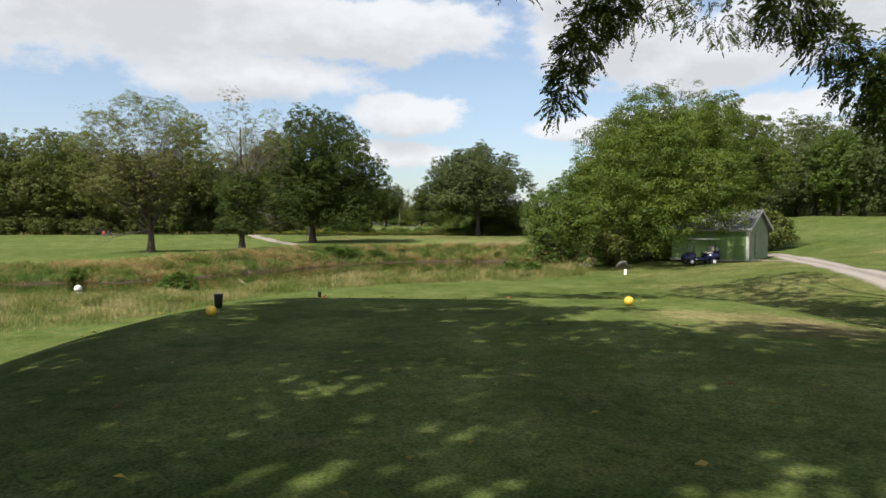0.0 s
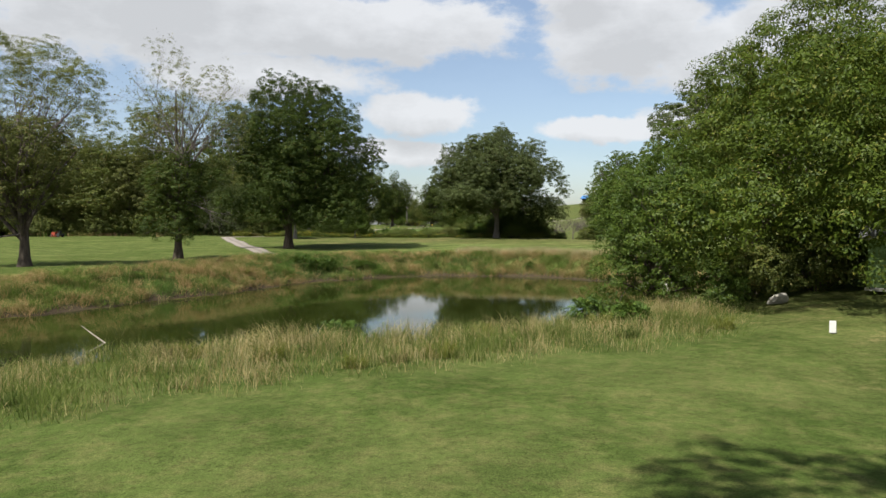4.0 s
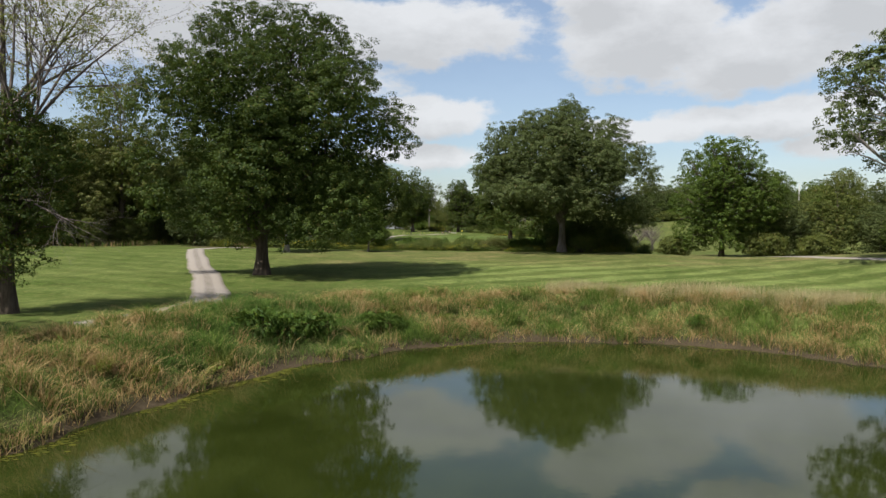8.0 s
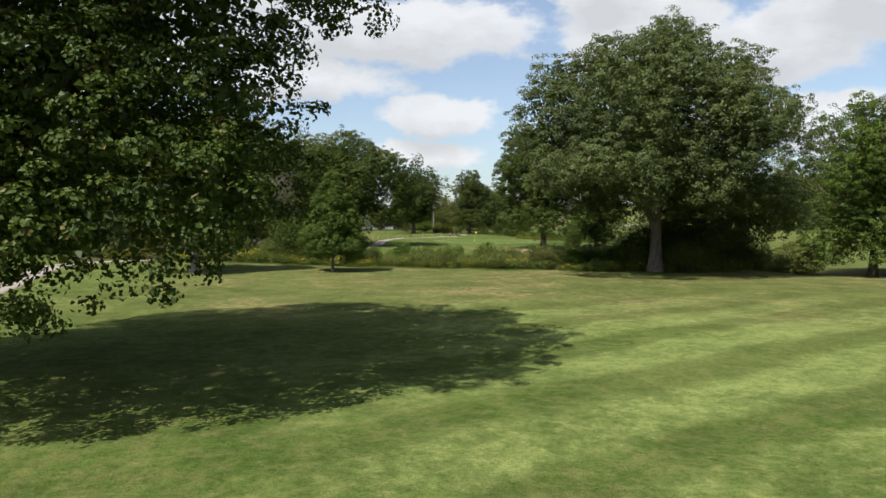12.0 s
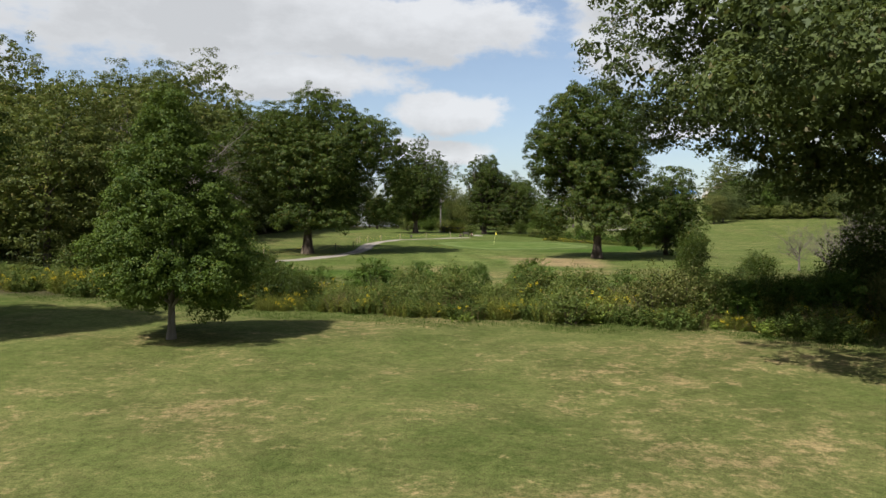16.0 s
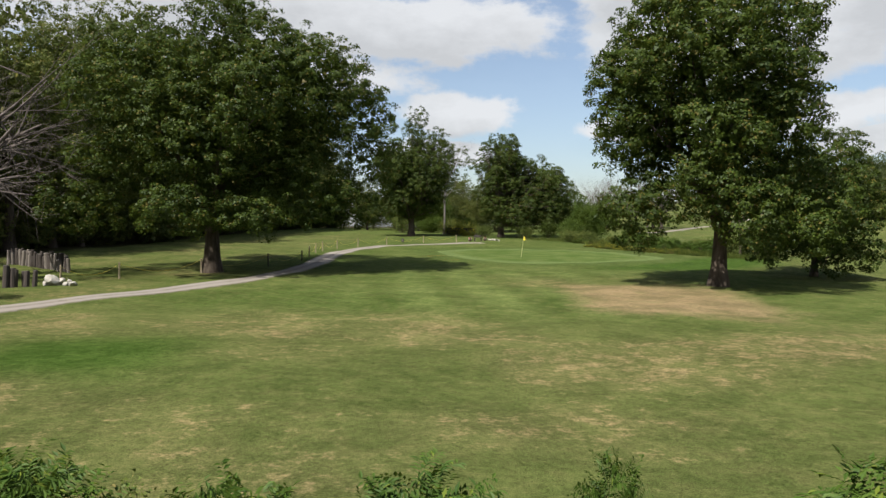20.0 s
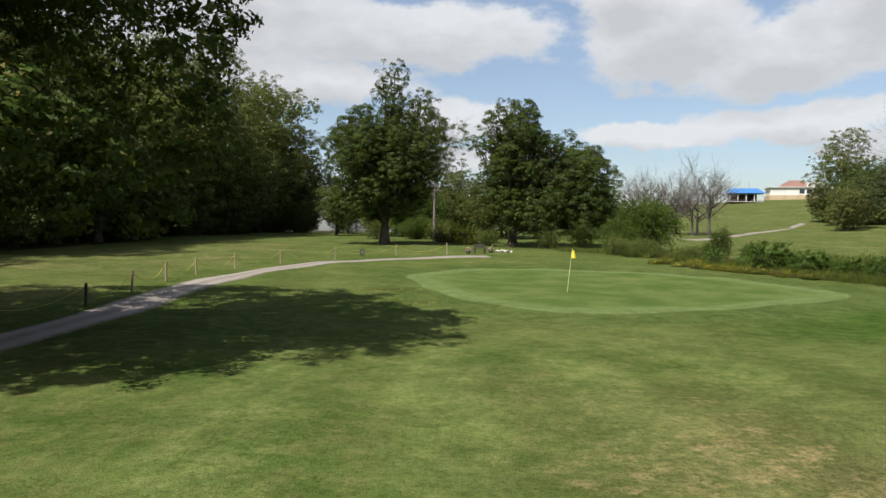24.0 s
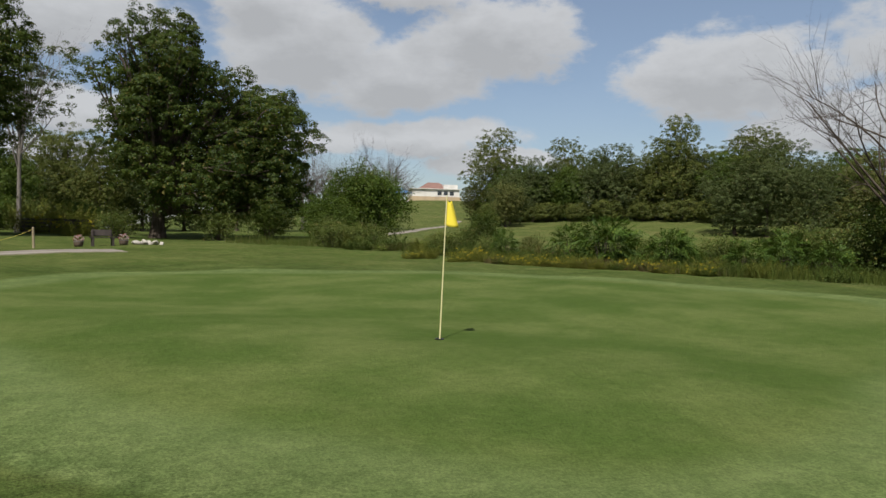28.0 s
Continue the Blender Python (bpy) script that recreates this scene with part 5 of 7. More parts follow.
stand([(-36, 176), (-44, 178), (-48, 186)], 1, 6, 5, [3, 2], 0.8, 0.8)
stand([(-32, 287), (-22, 281), (-13, 277), (-3, 283), (6, 281)], 2, 5.5, 7, [0, 3, 2, 4], 0.52, 1.5)
stand([(-46, 322), (-20, 325), (0, 322)], 1, 7, 8, [0, 2], 0.6)
stand([(66, 346), (75, 333), (85, 318), (95, 300), (103, 282)], 2, 5.2, 7, [4, 3, 0, 3], 0.98)
stand([(43, 170), (52, 162), (60, 150), (66, 138)], 2, 5, 7, [4, 3, 0], 0.74)
stand([(58, 130), (66, 110), (72, 90), (76, 72), (80, 52)], 2, 6.5, 8, [0, 3, 4, 4, 2], 1.2)
stand([(75, 285), (85, 262), (96, 240), (105, 215), (112, 190), (110, 165)], 1, 6, 7, [1, 3, 0], 0.8)
stand([(-120, 120), (-140, 90), (-150, 40), (-150, 0)], 1, 11, 9, [0, 1, 2], 1.0)

stand([(84, 356), (74, 352), (66, 350)], 2, 6, 7, [1, 3, 1], 0.75)
stand([(-70, 300), (-48, 303), (-26, 300), (-8, 304)], 2, 6, 6, [0, 3, 4], 0.55)
plant(1, 55.5, 320, 0.7, 40)
plant(3, 60, 326, 0.72, 130)
for kind, x, y, size in ((1, -92, 167, 1.75), (2, -101, 165, 1.4), (1, -109, 161, 1.8), (1, -84, 173, 1.75), (2, -117, 160, 1.45), (3, -96, 175, 1.7)):
    plant(kind, x, y, size, x * 67 % 360)


# ---- tall grass, reeds and weeds ----
def tufts(n, per, box, keep, seed, spread=0.18):
    """Places for tufts of grass in a box (x0, x1, y0, y1) where keep(x, y) is a chance."""
    r = np.random.RandomState(seed)
    x, y = r.uniform(box[0], box[1], n), r.uniform(box[2], box[3], n)
    ok = r.rand(n) < keep(x, y)
    x, y = np.repeat(x[ok], per), np.repeat(y[ok], per)
    xy = np.stack([x + r.normal(size=len(x)) * spread, y + r.normal(size=len(x)) * spread], 1)
    return xy


def field(name, xy, h, w, mat, label, seed, lean=0.35, bend=0.25):
    z = height(xy[:, 0], xy[:, 1])
    return tagged(new(name, blades(name, xy, z, h, w, mat, seed, lean, bend)), label, "grass", kind="stuff")


HEDGE_WEED = blade_material("hedge_weed", (0.051, 0.075, 0.016), (0.102, 0.126, 0.031), (0.125, 0.110, 0.045), (0.165, 0.150, 0.065), 0.70)
REEDS = [(-55, 22), (-23, 24.5), (-16.8, 26.5), (-13.8, 28.0), (-11.8, 31), (-10.4, 35.5), (-6.5, 38.5), (-2.8, 41), (4.2, 44.6), (9, 47.5), (12.5, 53), (10, 58), (5, 56), (0, 52.0), (-6, 48.6), (-14, 45.0), (-22, 42), (-30, 40), (-55, 38)]


def in_reeds(x, y):
    return 1 - smooth(outline(x, y, REEDS) + 0.5 * np.sin(x * 1.3) * np.sin(y * 1.1), -0.6, 0.4)


def lush_spots(x, y):
    e = pond_edge(x, y)
    spot = np.exp(-((x - 1.0) / 2.2) ** 2 - ((y - 95.2) / 1.5) ** 2) + 1.3 * np.exp(-((x + 12.0) / 4.6) ** 4 - ((y - 88.0) / 4.2) ** 4) + np.exp(-((x + 15.2) / 2.0) ** 2 - ((y - 81.6) / 1.8) ** 2) + 0.6 * np.exp(-((x + 5.0) / 2.6) ** 2 - ((y - 94.0) / 1.6) ** 2) + np.exp(-((x + 20) / 4) ** 2 - ((y - 71) / 1.6) ** 2) + np.exp(-((x + 34) / 6) ** 2 - ((y - 57) / 2.0) ** 2)
    return np.clip(spot, 0, 1) * (e > 0.5)


def far_bank(x, y):
    e = pond_edge(x, y)
    wide = 6.6 + 1.5 * np.sin(x * 0.35) + 0.8 * np.sin(x * 1.1 + y)
    far = np.where(x < -18, y > 49 + (x + 26) * -0.15, y > 70)
    return ((e > 0.32 + 0.25 * np.sin(x * 0.8 + 0.5 * y)) & (e < wide) & far & (x < 19.5)).astype(float) * (1 - 0.8 * lush_spots(x, y))


nr = tufts(13000, 18, (-34, 13, 20, 59), in_reeds, 101, 0.30)
dist = outline(nr[:, 0], nr[:, 1], REEDS)
field("reeds", nr, (0.4 + 0.5 * smooth(-dist, 0.0, 2.0)) * (0.60 + 0.30 * smooth(nr[:, 0], -14, -4)) * (0.72 + 0.40 * np.sin(nr[:, 0] * 1.1 + np.sin(nr[:, 1])) * np.sin(nr[:, 1] * 1.3)), 0.013, REED, "straw and green reeds along the near pond bank", 102, 0.9, 0.5)
fb = tufts(46000, 17, (-46, 20, 49, 103), far_bank, 103)
clump = np.clip(0.76 + 0.62 * np.sin(fb[:, 0] * 2.1 + 0.8 * np.sin(fb[:, 1] * 0.9)) * np.sin(fb[:, 1] * 2.3 + fb[:, 0] * 0.6), 0.28, 1.5)
field("bank_grass", fb, (0.68 - 0.3 * smooth(pond_edge(fb[:, 0], fb[:, 1]), 3, 7)) * clump, 0.025, BANK, "long green and straw-brown grass on the pond bank", 104, 1.4, 0.8)
st = tufts(5200, 6, (0, 17, 92, 104), lambda x, y: (np.abs(pond_edge(x, y) - 5.6 - 0.8 * np.sin(x * 0.9)) < 1.3).astype(float), 119, 0.2)
field("straw_stalks", st, 0.85, 0.010, STRAW, "pale seeding straw stalks at the top of the bank", 120, 0.25, 0.3)


lp = tufts(26000, 14, (-42, 6, 52, 99), lush_spots, 105)
lift = 0.78 + 0.58 * np.sin(lp[:, 0] * 2.1 + np.sin(lp[:, 1])) * np.sin(lp[:, 1] * 2.2)
field("lush_grass", lp, 0.55 * lift, 0.026, LUSH, "fresh bright green grass tussocks by the water", 106, 1.3, 0.8)
eg = tufts(15000, 10, (-46, 20, 40, 100), lambda x, y: (np.abs(pond_edge(x, y) - 0.35) < 0.35).astype(float) * (0.45 + 0.55 * np.sin(x * 1.1 + 2) * np.sin(y * 0.9)), 107, 0.12)
field("edge_grass", eg, 0.36, 0.02, REED, "dead straw hanging over the water's edge", 108, 1.3, 0.6)
tb = tufts(5200, 9, (-6.5, 7.5, 2.6, 10.5), lambda x, y: (1.15 - (y - 2.6) / 9).clip(0, 1), 109, 0.06)
field("lawn_grass", tb, 0.035, 0.006, LAWN, "short mown grass blades of the tee box", 110, 0.9)
FRONT = ([-46, -38, -23, -12, -4, 0.5, 3, 12, 22], [161, 160, 153.4, 150, 149.3, 147.8, 145.8, 148.5, 154])


def in_hedge(x, y):
    f = np.interp(x, *FRONT) + 0.4 * np.sin(x * 1.7)
    b = np.interp(x, [-40, -24, -10, 4, 20], [165.0, 162.2, 160.6, 160.4, 167]) + 0.7 * np.sin(x * 0.9)
    return ((y > f) & (y < b)).astype(float)


hg = tufts(8500, 10, (-44, 20, 145, 168), in_hedge, 111, 0.3)
field("hedge_weeds", hg, 0.42, 0.016, HEDGE_WEED, "rank weeds and grasses of the ditch hedge", 112, 0.6)


fr = tufts(15000, 9, (-30, 14, 142, 156), lambda x, y: (np.abs(y + 0.7 - np.interp(x, *FRONT) + 0.4 * np.sin(x * 1.1)) < 1.1).astype(float), 117, 0.2)
field("hedge_fringe", fr, 0.12, 0.010, LAWN, "longer unmown grass along the hedge foot", 118, 0.9, 0.5)


def right_weeds(x, y):
    c = to_line(x, y, [(-3, 249), (2, 245.2), (5.3, 241.2), (6.4, 237), (7.2, 232.5), (8.0, 228.5), (10, 225), (12, 221), (13.6, 216)])
    return (c < 1.7 + 0.4 * np.sin(x * 1.3 + y)).astype(float)


rg = tufts(7000, 14, (-8, 18, 200, 256), right_weeds, 113, 0.25)
field("weed_strip", rg, 0.55, 0.016, HEDGE_WEED, "tall dry weeds edging the green", 114, 0.5)
wx = tufts(2200, 8, (-110, -44, 146, 190), lambda x, y: ((to_line(x, y, [(-110, 150), (-75, 158), (-60, 160), (-53, 175), (-49, 190)]) < 3.0)).astype(float), 115, 0.4)
field("wood_edge_weeds", wx, 0.9, 0.06, BANK, "weeds along the edge of the woods", 116, 0.5)


# floating scum along the far shore
ALGAE = plain_material("algae", (0.028, 0.036, 0.006), (0.085, 0.080, 0.010), 9.0, 0.9, bump=0.4, spec=0.08)
r = np.random.RandomState(7)
n = 4200
k = r.uniform(12, 24, n)
ring = np.array(POND, float)
a, b = ring[k.astype(int) % 26], ring[(k.astype(int) + 1) % 26]
c = a + (b - a) * (k % 1)[:, None]
drift = np.clip(0.35 + 0.9 * np.sin(k * 5.1) * np.sin(k * 2.3 + 1) + 0.4 * smooth(-c[:, 0], 4, 12), 0.0, 1.4)
c = c + unit(np.array([-2.0, 70.0]) - c) * (np.abs(r.normal(size=n)) * (0.10 + 0.26 * drift))[:, None]
size = r.uniform(0.012, 0.06, n) * (0.35 + drift)
turn = np.arange(7) * 2 * math.pi / 7
q = size[:, None] * r.uniform(0.5, 1.2, (n, 7))
av = np.stack([c[:, :1] + np.cos(turn) * q * 1.6, c[:, 1:] + np.sin(turn) * q, np.broadcast_to(0.004 + 0.006 * r.rand(n, 1), (n, 7))], -1).reshape(-1, 3)
tagged(new("pond_algae", mesh_of("pond_algae", av, np.arange(n * 7).reshape(-1, 7), ALGAE)), "yellow-green scum floating at the pond's edge", "algae", kind="stuff")

# fallen leaves on the tee
DRY_LEAF = leaf_material("fallen_leaf", (0.136, 0.088, 0.020), (0.286, 0.224, 0.054), (0.150, 0.061, 0.027), 0.2, 0.1)
n = 230
fx, fy = r.uniform(-11, 13, n), 2.8 + 22 * r.rand(n) ** 1.5
lv, lf = leaves(np.stack([fx, fy, height(fx, fy) + 0.035], 1), np.concatenate([r.normal(size=(n, 2)), np.full((n, 1), 0.1)], 1), np.tile([0.1, 0.1, 1.0], (n, 1)) + 0.3 * r.normal(size=(n, 3)), 0.09, 0.045)
fx2, fy2 = np.concatenate([-13.9 + 0.7 * r.normal(size=90), -12.3 + 0.6 * r.normal(size=70)]), np.concatenate([214.6 + 0.5 * r.normal(size=90), 210.9 + 0.5 * r.normal(size=70)])
lv2, lf2 = leaves(np.stack([fx2, fy2, height(fx2, fy2) + 0.04], 1), np.concatenate([r.normal(size=(160, 2)), np.full((160, 1), 0.1)], 1), np.tile([0.1, 0.1, 1.0], (160, 1)) + 0.3 * r.normal(size=(160, 3)), 0.1, 0.055)
lv, lf = np.concatenate([lv, lv2]), np.concatenate([lf, lf2 + len(lv)])
tagged(new("fallen_leaves", mesh_of("fallen_leaves", lv, lf, DRY_LEAF)), "yellowed leaves lying on the tee grass", "leaves", kind="stuff")

# ---- shrubs ----
LEAF_WEED = leaf_material("weed_leaf", (0.090, 0.110, 0.017), (0.198, 0.204, 0.035), (0.170, 0.145, 0.043), 0.08)
LEAF_NETTLE = leaf_material("nettle_leaf", (0.036, 0.064, 0.012), (0.100, 0.138, 0.031), (0.160, 0.148, 0.048))
LEAF_SEEDY = leaf_material("seedy_leaf", (0.085, 0.081, 0.030), (0.172, 0.138, 0.063), (0.149, 0.086, 0.046), 0.2)
LEAF_BURDOCK = leaf_material("burdock_leaf", (0.096, 0.144, 0.022), (0.180, 0.222, 0.041), (0.204, 0.192, 0.048))
YELLOW = leaf_material("goldenrod", (0.380, 0.300, 0.012), (0.520, 0.430, 0.030), (0.420, 0.340, 0.034), 0.1, 0.2)


def shrub(name, label, lobes, leaf, sprigs, per, size, slim, reach, seed, group="", bloom=0, pinnate=False, loose=False):
    t = thing(name, (0, 0, -60), label, "shrub", group)
    r = np.random.RandomState(seed)
    lines = []
    for x, y, z, rad, _ in lobes:
        lines.append((np.array([[x * 0.25, y * 0.25, -0.1], [x * 0.6, y * 0.6, z * 0.5], [x, y, z]]), np.array([0.035, 0.025, 0.01])))
    tagged(piece("stem_clump", mesh_of("stem_clump", *tubes(lines, 5), BARK, True), t), kind="stuff")
    piece("foliage", crown_mesh("foliage", lobes, sprigs, per, leaf, size, slim, reach, seed, 0.1, pinnate, loose=loose), t)
    if bloom:
        d = unit(r.normal(size=(bloom, 3)) * 0.6 + np.array([0, 0, 1.0]))
        L = np.array(lobes)[r.randint(len(lobes), size=bloom)]
        c = L[:, :3] + d * L[:, 3:4] * 1.1 + np.array([0, 0, 0.16])
        p = np.repeat(c, 22, 0) + r.normal(size=(bloom * 22, 3)) * np.array([0.10, 0.10, 0.12])
        piece("blossom", mesh_of("blossom", *leaves(p, r.normal(size=p.shape) + np.array([0, 0, 0.6]), r.normal(size=p.shape), 0.08, 0.055), YELLOW), t, "yellow flower heads")
    return t


def weed_clump(name, label, stems, tall, wide, leaf, per, size, slim, seed, group="", bloom=0.0, category="weed", arch=0.35):
    """Upright and arching stems with leaves all the way up, some with a plume of flowers."""
    t = thing(name, (0, 0, -60), label, category, group)
    r = np.random.RandomState(seed)
    a, q = r.uniform(0, 2 * math.pi, stems), np.sqrt(r.rand(stems))
    foot = np.stack([np.cos(a) * q * wide * 0.55, np.sin(a) * q * wide * 0.55, np.full(stems, -0.05)], 1)
    h = tall * r.uniform(0.55, 1.1, stems) * (1 - 0.35 * q)
    out = np.stack([np.cos(a + r.normal(size=stems) * 0.6), np.sin(a + r.normal(size=stems) * 0.6), np.zeros(stems)], 1) * (h * arch * r.uniform(0.3, 1.3, stems))[:, None]
    k = np.linspace(0, 1, 5)
    way = foot[:, None] + out[:, None] * (k ** 2)[None, :, None] + np.array([0, 0, 1.0]) * (h[:, None] * k * (1 - 0.15 * k))[..., None]
    tagged(piece("stem_clump", mesh_of("stem_clump", *tubes([(w, np.linspace(0.008, 0.003, 5)) for w in way], 4), leaf, True), t), kind="stuff")
    u = 0.10 + 0.90 * r.rand(stems, per) ** 0.8
    p = foot[:, None] + out[:, None] * (u ** 2)[..., None] + np.array([0, 0, 1.0]) * (h[:, None] * u * (1 - 0.15 * u))[..., None]
    b = r.uniform(0, 2 * math.pi, (stems, per))
    along = np.stack([np.cos(b), np.sin(b), r.uniform(-0.3, 0.8, (stems, per))], -1)
    face = r.normal(size=(stems, per, 3)) * 0.4 + np.array([0, 0, 1.0])
    L = size * r.uniform(0.6, 1.25, (stems, per)) * (1.15 - 0.55 * u)
    piece("foliage", mesh_of("foliage", *leaves(p.reshape(-1, 3), along.reshape(-1, 3), face.reshape(-1, 3), L.ravel(), L.ravel() * slim), leaf), t)
    if bloom:
        head = way[r.rand(stems) < bloom][:, -1]
        c = np.repeat(head, 26, 0)
        n = len(c)
        c = c + unit(r.normal(size=(n, 3))) * r.rand(n, 1) * np.array([0.11, 0.11, 0.09]) - np.array([0, 0, 0.03])
        piece("blossom", mesh_of("blossom", *leaves(c, r.normal(size=c.shape) + np.array([0, 0, 0.4]), r.normal(size=c.shape), 0.05, 0.038), YELLOW), t, "yellow flower heads")
    return t


def small_lobes(w, h, n, seed):
    return [(x, y, max(0.35, z), q, f) for x, y, z, q, f in lobes_in(0, 0, h * 0.52, w, w, h * 0.5, n, 0.5, seed, 0.7, 0.9)]


SHRUBS = {
    "thicket": shrub("hedge_shrub", "dense green hedge shrub in the ditch", small_lobes(1.4, 1.9, 16, 201), LEAF_SHRUB, 440, 13, 0.098, 0.6, 0.42, 201, "ditch hedge", loose=True),
    "dark": shrub("hedge_shrub", "olive hedge shrub in the ditch", small_lobes(1.3, 2.0, 16, 202), LEAF_OLIVE, 420, 12, 0.10, 0.6, 0.42, 202, "ditch hedge", loose=True),
    "golden": weed_clump("goldenrod", "goldenrod clump with yellow flower heads", 60, 1.5, 1.5, LEAF_WEED, 46, 0.14, 0.26, 203, "ditch hedge", 0.34),
    "weed": weed_clump("tall_weed", "feathery light green weed clump", 70, 1.8, 1.6, LEAF_WEED, 52, 0.15, 0.20, 208, "ditch hedge"),
    "nettle": weed_clump("broadleaf_weed", "broad-leaved dark green weed clump", 48, 1.5, 1.6, LEAF_NETTLE, 38, 0.15, 0.52, 210, "ditch hedge"),
    "seedy": weed_clump("seeding_weed", "browning weed clump gone to seed", 60, 1.4, 1.6, LEAF_SEEDY, 48, 0.10, 0.30, 211, "ditch hedge"),
    "burdock": weed_clump("burdock", "low yellow-green burdock with broad leaves", 26, 1.0, 1.5, LEAF_BURDOCK, 16, 0.24, 0.55, 212, "ditch hedge", 0.0, "weed", 0.8),
    "bush": shrub("bush", "leafy green bush beyond the green", small_lobes(2.6, 4.2, 24, 204), LEAF_BRIGHT, 1500, 20, 0.12, 0.65, 0.5, 204, "bushes by the green", loose=True),
    "darkbush": shrub("bush", "dark green bush beyond the green", small_lobes(1.5, 3.0, 18, 205), LEAF_MAPLE, 620, 18, 0.10, 0.65, 0.45, 205, "bushes by the green", loose=True),
    "sapling": shrub("sapling_bush", "dark sapling bush on the pond bank", small_lobes(1.0, 1.2, 10, 206), LEAF_SUMAC, 200, 11, 0.17, 0.5, 0.5, 206, "saplings on the bank", 0, True),
    "sumac": shrub("sumac", "sumac shrub with long feathered leaves", small_lobes(1.15, 2.2, 14, 209), LEAF_SUMAC, 230, 15, 0.19, 0.36, 0.75, 209, "sumac in the hedge", 0, True),
    "undergrowth": shrub("undergrowth", "shaggy undergrowth at the wood's edge", small_lobes(2.8, 3.4, 22, 207), LEAF_WOODS, 700, 18, 0.19, 0.7, 0.65, 207, "undergrowth of the woods"),
}
placed = set()


def bush(kind, x, y, s=1.0, turn=0.0, sz=1.0):
    m = pose(x, y, ground_z(x, y) - 0.05, 0, 0, turn)
    if kind in placed:
        t = copy_thing(SHRUBS[kind], m)
    else:
        t = SHRUBS[kind]
        t.matrix_basis = m
        placed.add(kind)
    t.scale = (s, s, s * sz)
    return t


r = np.random.RandomState(9)
n = 0
while n < 560:
    x, y = r.uniform(-44, 20), r.uniform(145, 168)
    if in_hedge(np.array([x]), np.array([y]))[0] < 0.5 or math.hypot(x - 7.3, y - 146.6) < 1.6:
        continue
    kind = ("nettle", "weed", "golden", "seedy", "thicket", "nettle", "golden", "burdock", "burdock")[r.randint(9)]
    tall = 0.82 + 0.20 * float(smooth(np.array([abs(x + 7.0)]), 8, 22)[0])
    bush(kind, x, y, tall * r.uniform(0.62, 1.25) * (0.55 if y > 157.0 and x > -17 else 1.0), r.uniform(0, 360), r.uniform(0.8, 1.1))
    n += 1


for i in range(110):
    x = r.uniform(-26, 5)
    bush(("nettle", "golden", "weed", "seedy", "burdock", "nettle")[i % 6], x, float(np.interp(x, *FRONT)) + r.uniform(0.5, 1.6), r.uniform(0.5, 0.75), r.uniform(0, 360), r.uniform(0.8, 1.1))
for x, y, h, sz in ((-5.5, 158.5, 0.76, 1.0), (-13.4, 158.5, 0.74, 1.0), (-10.9, 158.3, 0.58, 1.15), (-9.5, 158.6, 0.60, 1.0), (-8.8, 158.8, 0.52, 1.1), (-8.0, 158.0, 0.34, 2.0), (-0.9, 158.0, 0.62, 1.0), (-15.9, 158.4, 0.5, 1.2), (-14.6, 160.0, 0.5, 1.0), (-12.7, 160.3, 0.56, 0.95), (-13.5, 160.8, 0.54, 0.95), (-11.1, 160.7, 0.49, 1.05), (-9.7, 160.9, 0.54, 1.0), (-9.1, 160.8, 0.40, 1.0), (-7.8, 161.2, 0.24, 2.3), (-5.5, 160.9, 0.62, 1.0), (-4.8, 161.0, 0.5, 1.0), (0.9, 159.4, 0.5, 1.0), (3.6, 159.8, 0.6, 1.0), (-18.5, 161, 0.6, 1.0), (-20.5, 160.5, 0.6, 1.0)):
    bush("sumac", x, y, h, x * 71 % 360, sz)
for x, y, s, sz in ((-20.6, 156, 1.0, 1.0), (-22.4, 158.6, 1.1, 1.05), (-24.5, 160, 1.2, 1.1), (8.6, 166.4, 0.8, 0.8)):
    bush("darkbush", x, y, s, x * 53 % 360, sz)
for x, y, s in ((-18.8, 154.4, 0.8), (-19.8, 156.0, 1.0), (-21.4, 155.4, 1.0), (-21.8, 157.6, 1.25), (-23.6, 156.8, 1.3), (-16.6, 153.0, 0.6), (-17.6, 154.0, 0.75), (-15.4, 152.8, 0.5)):
    bush("darkbush", x, y, s * 0.9, x * 53 % 360, 1.15)
bush("darkbush", 2.9, 160.6, 0.52, 10, 2.15)
bush("darkbush", 2.2, 149.6, 0.5, 70, 1.05)
for x, y, s in ((1.4, 149.4, 0.62), (3.4, 149.6, 0.68), (4.9, 149.8, 0.75), (0.8, 150.2, 0.6), (5.6, 150.6, 0.8)):
    bush("sumac", x, y, s, x * 61 % 360, 1.05)
for x, y, s in ((1.6, 150.6, 0.52), (3.0, 150.2, 0.55), (4.4, 150.8, 0.60), (6.4, 151.4, 0.95), (8.2, 151.8, 1.25), (10, 151.4, 1.4), (12.4, 150.4, 1.3)):
    bush("darkbush", x, y, s, x * 67 % 360)
for x, y in ((-1.5, 149.9), (-0.5, 149.8), (6.4, 149.4), (10.2, 149.5), (12.5, 151), (9.2, 150.5)):
    bush("dark", x, y, 0.92, x * 47 % 360)

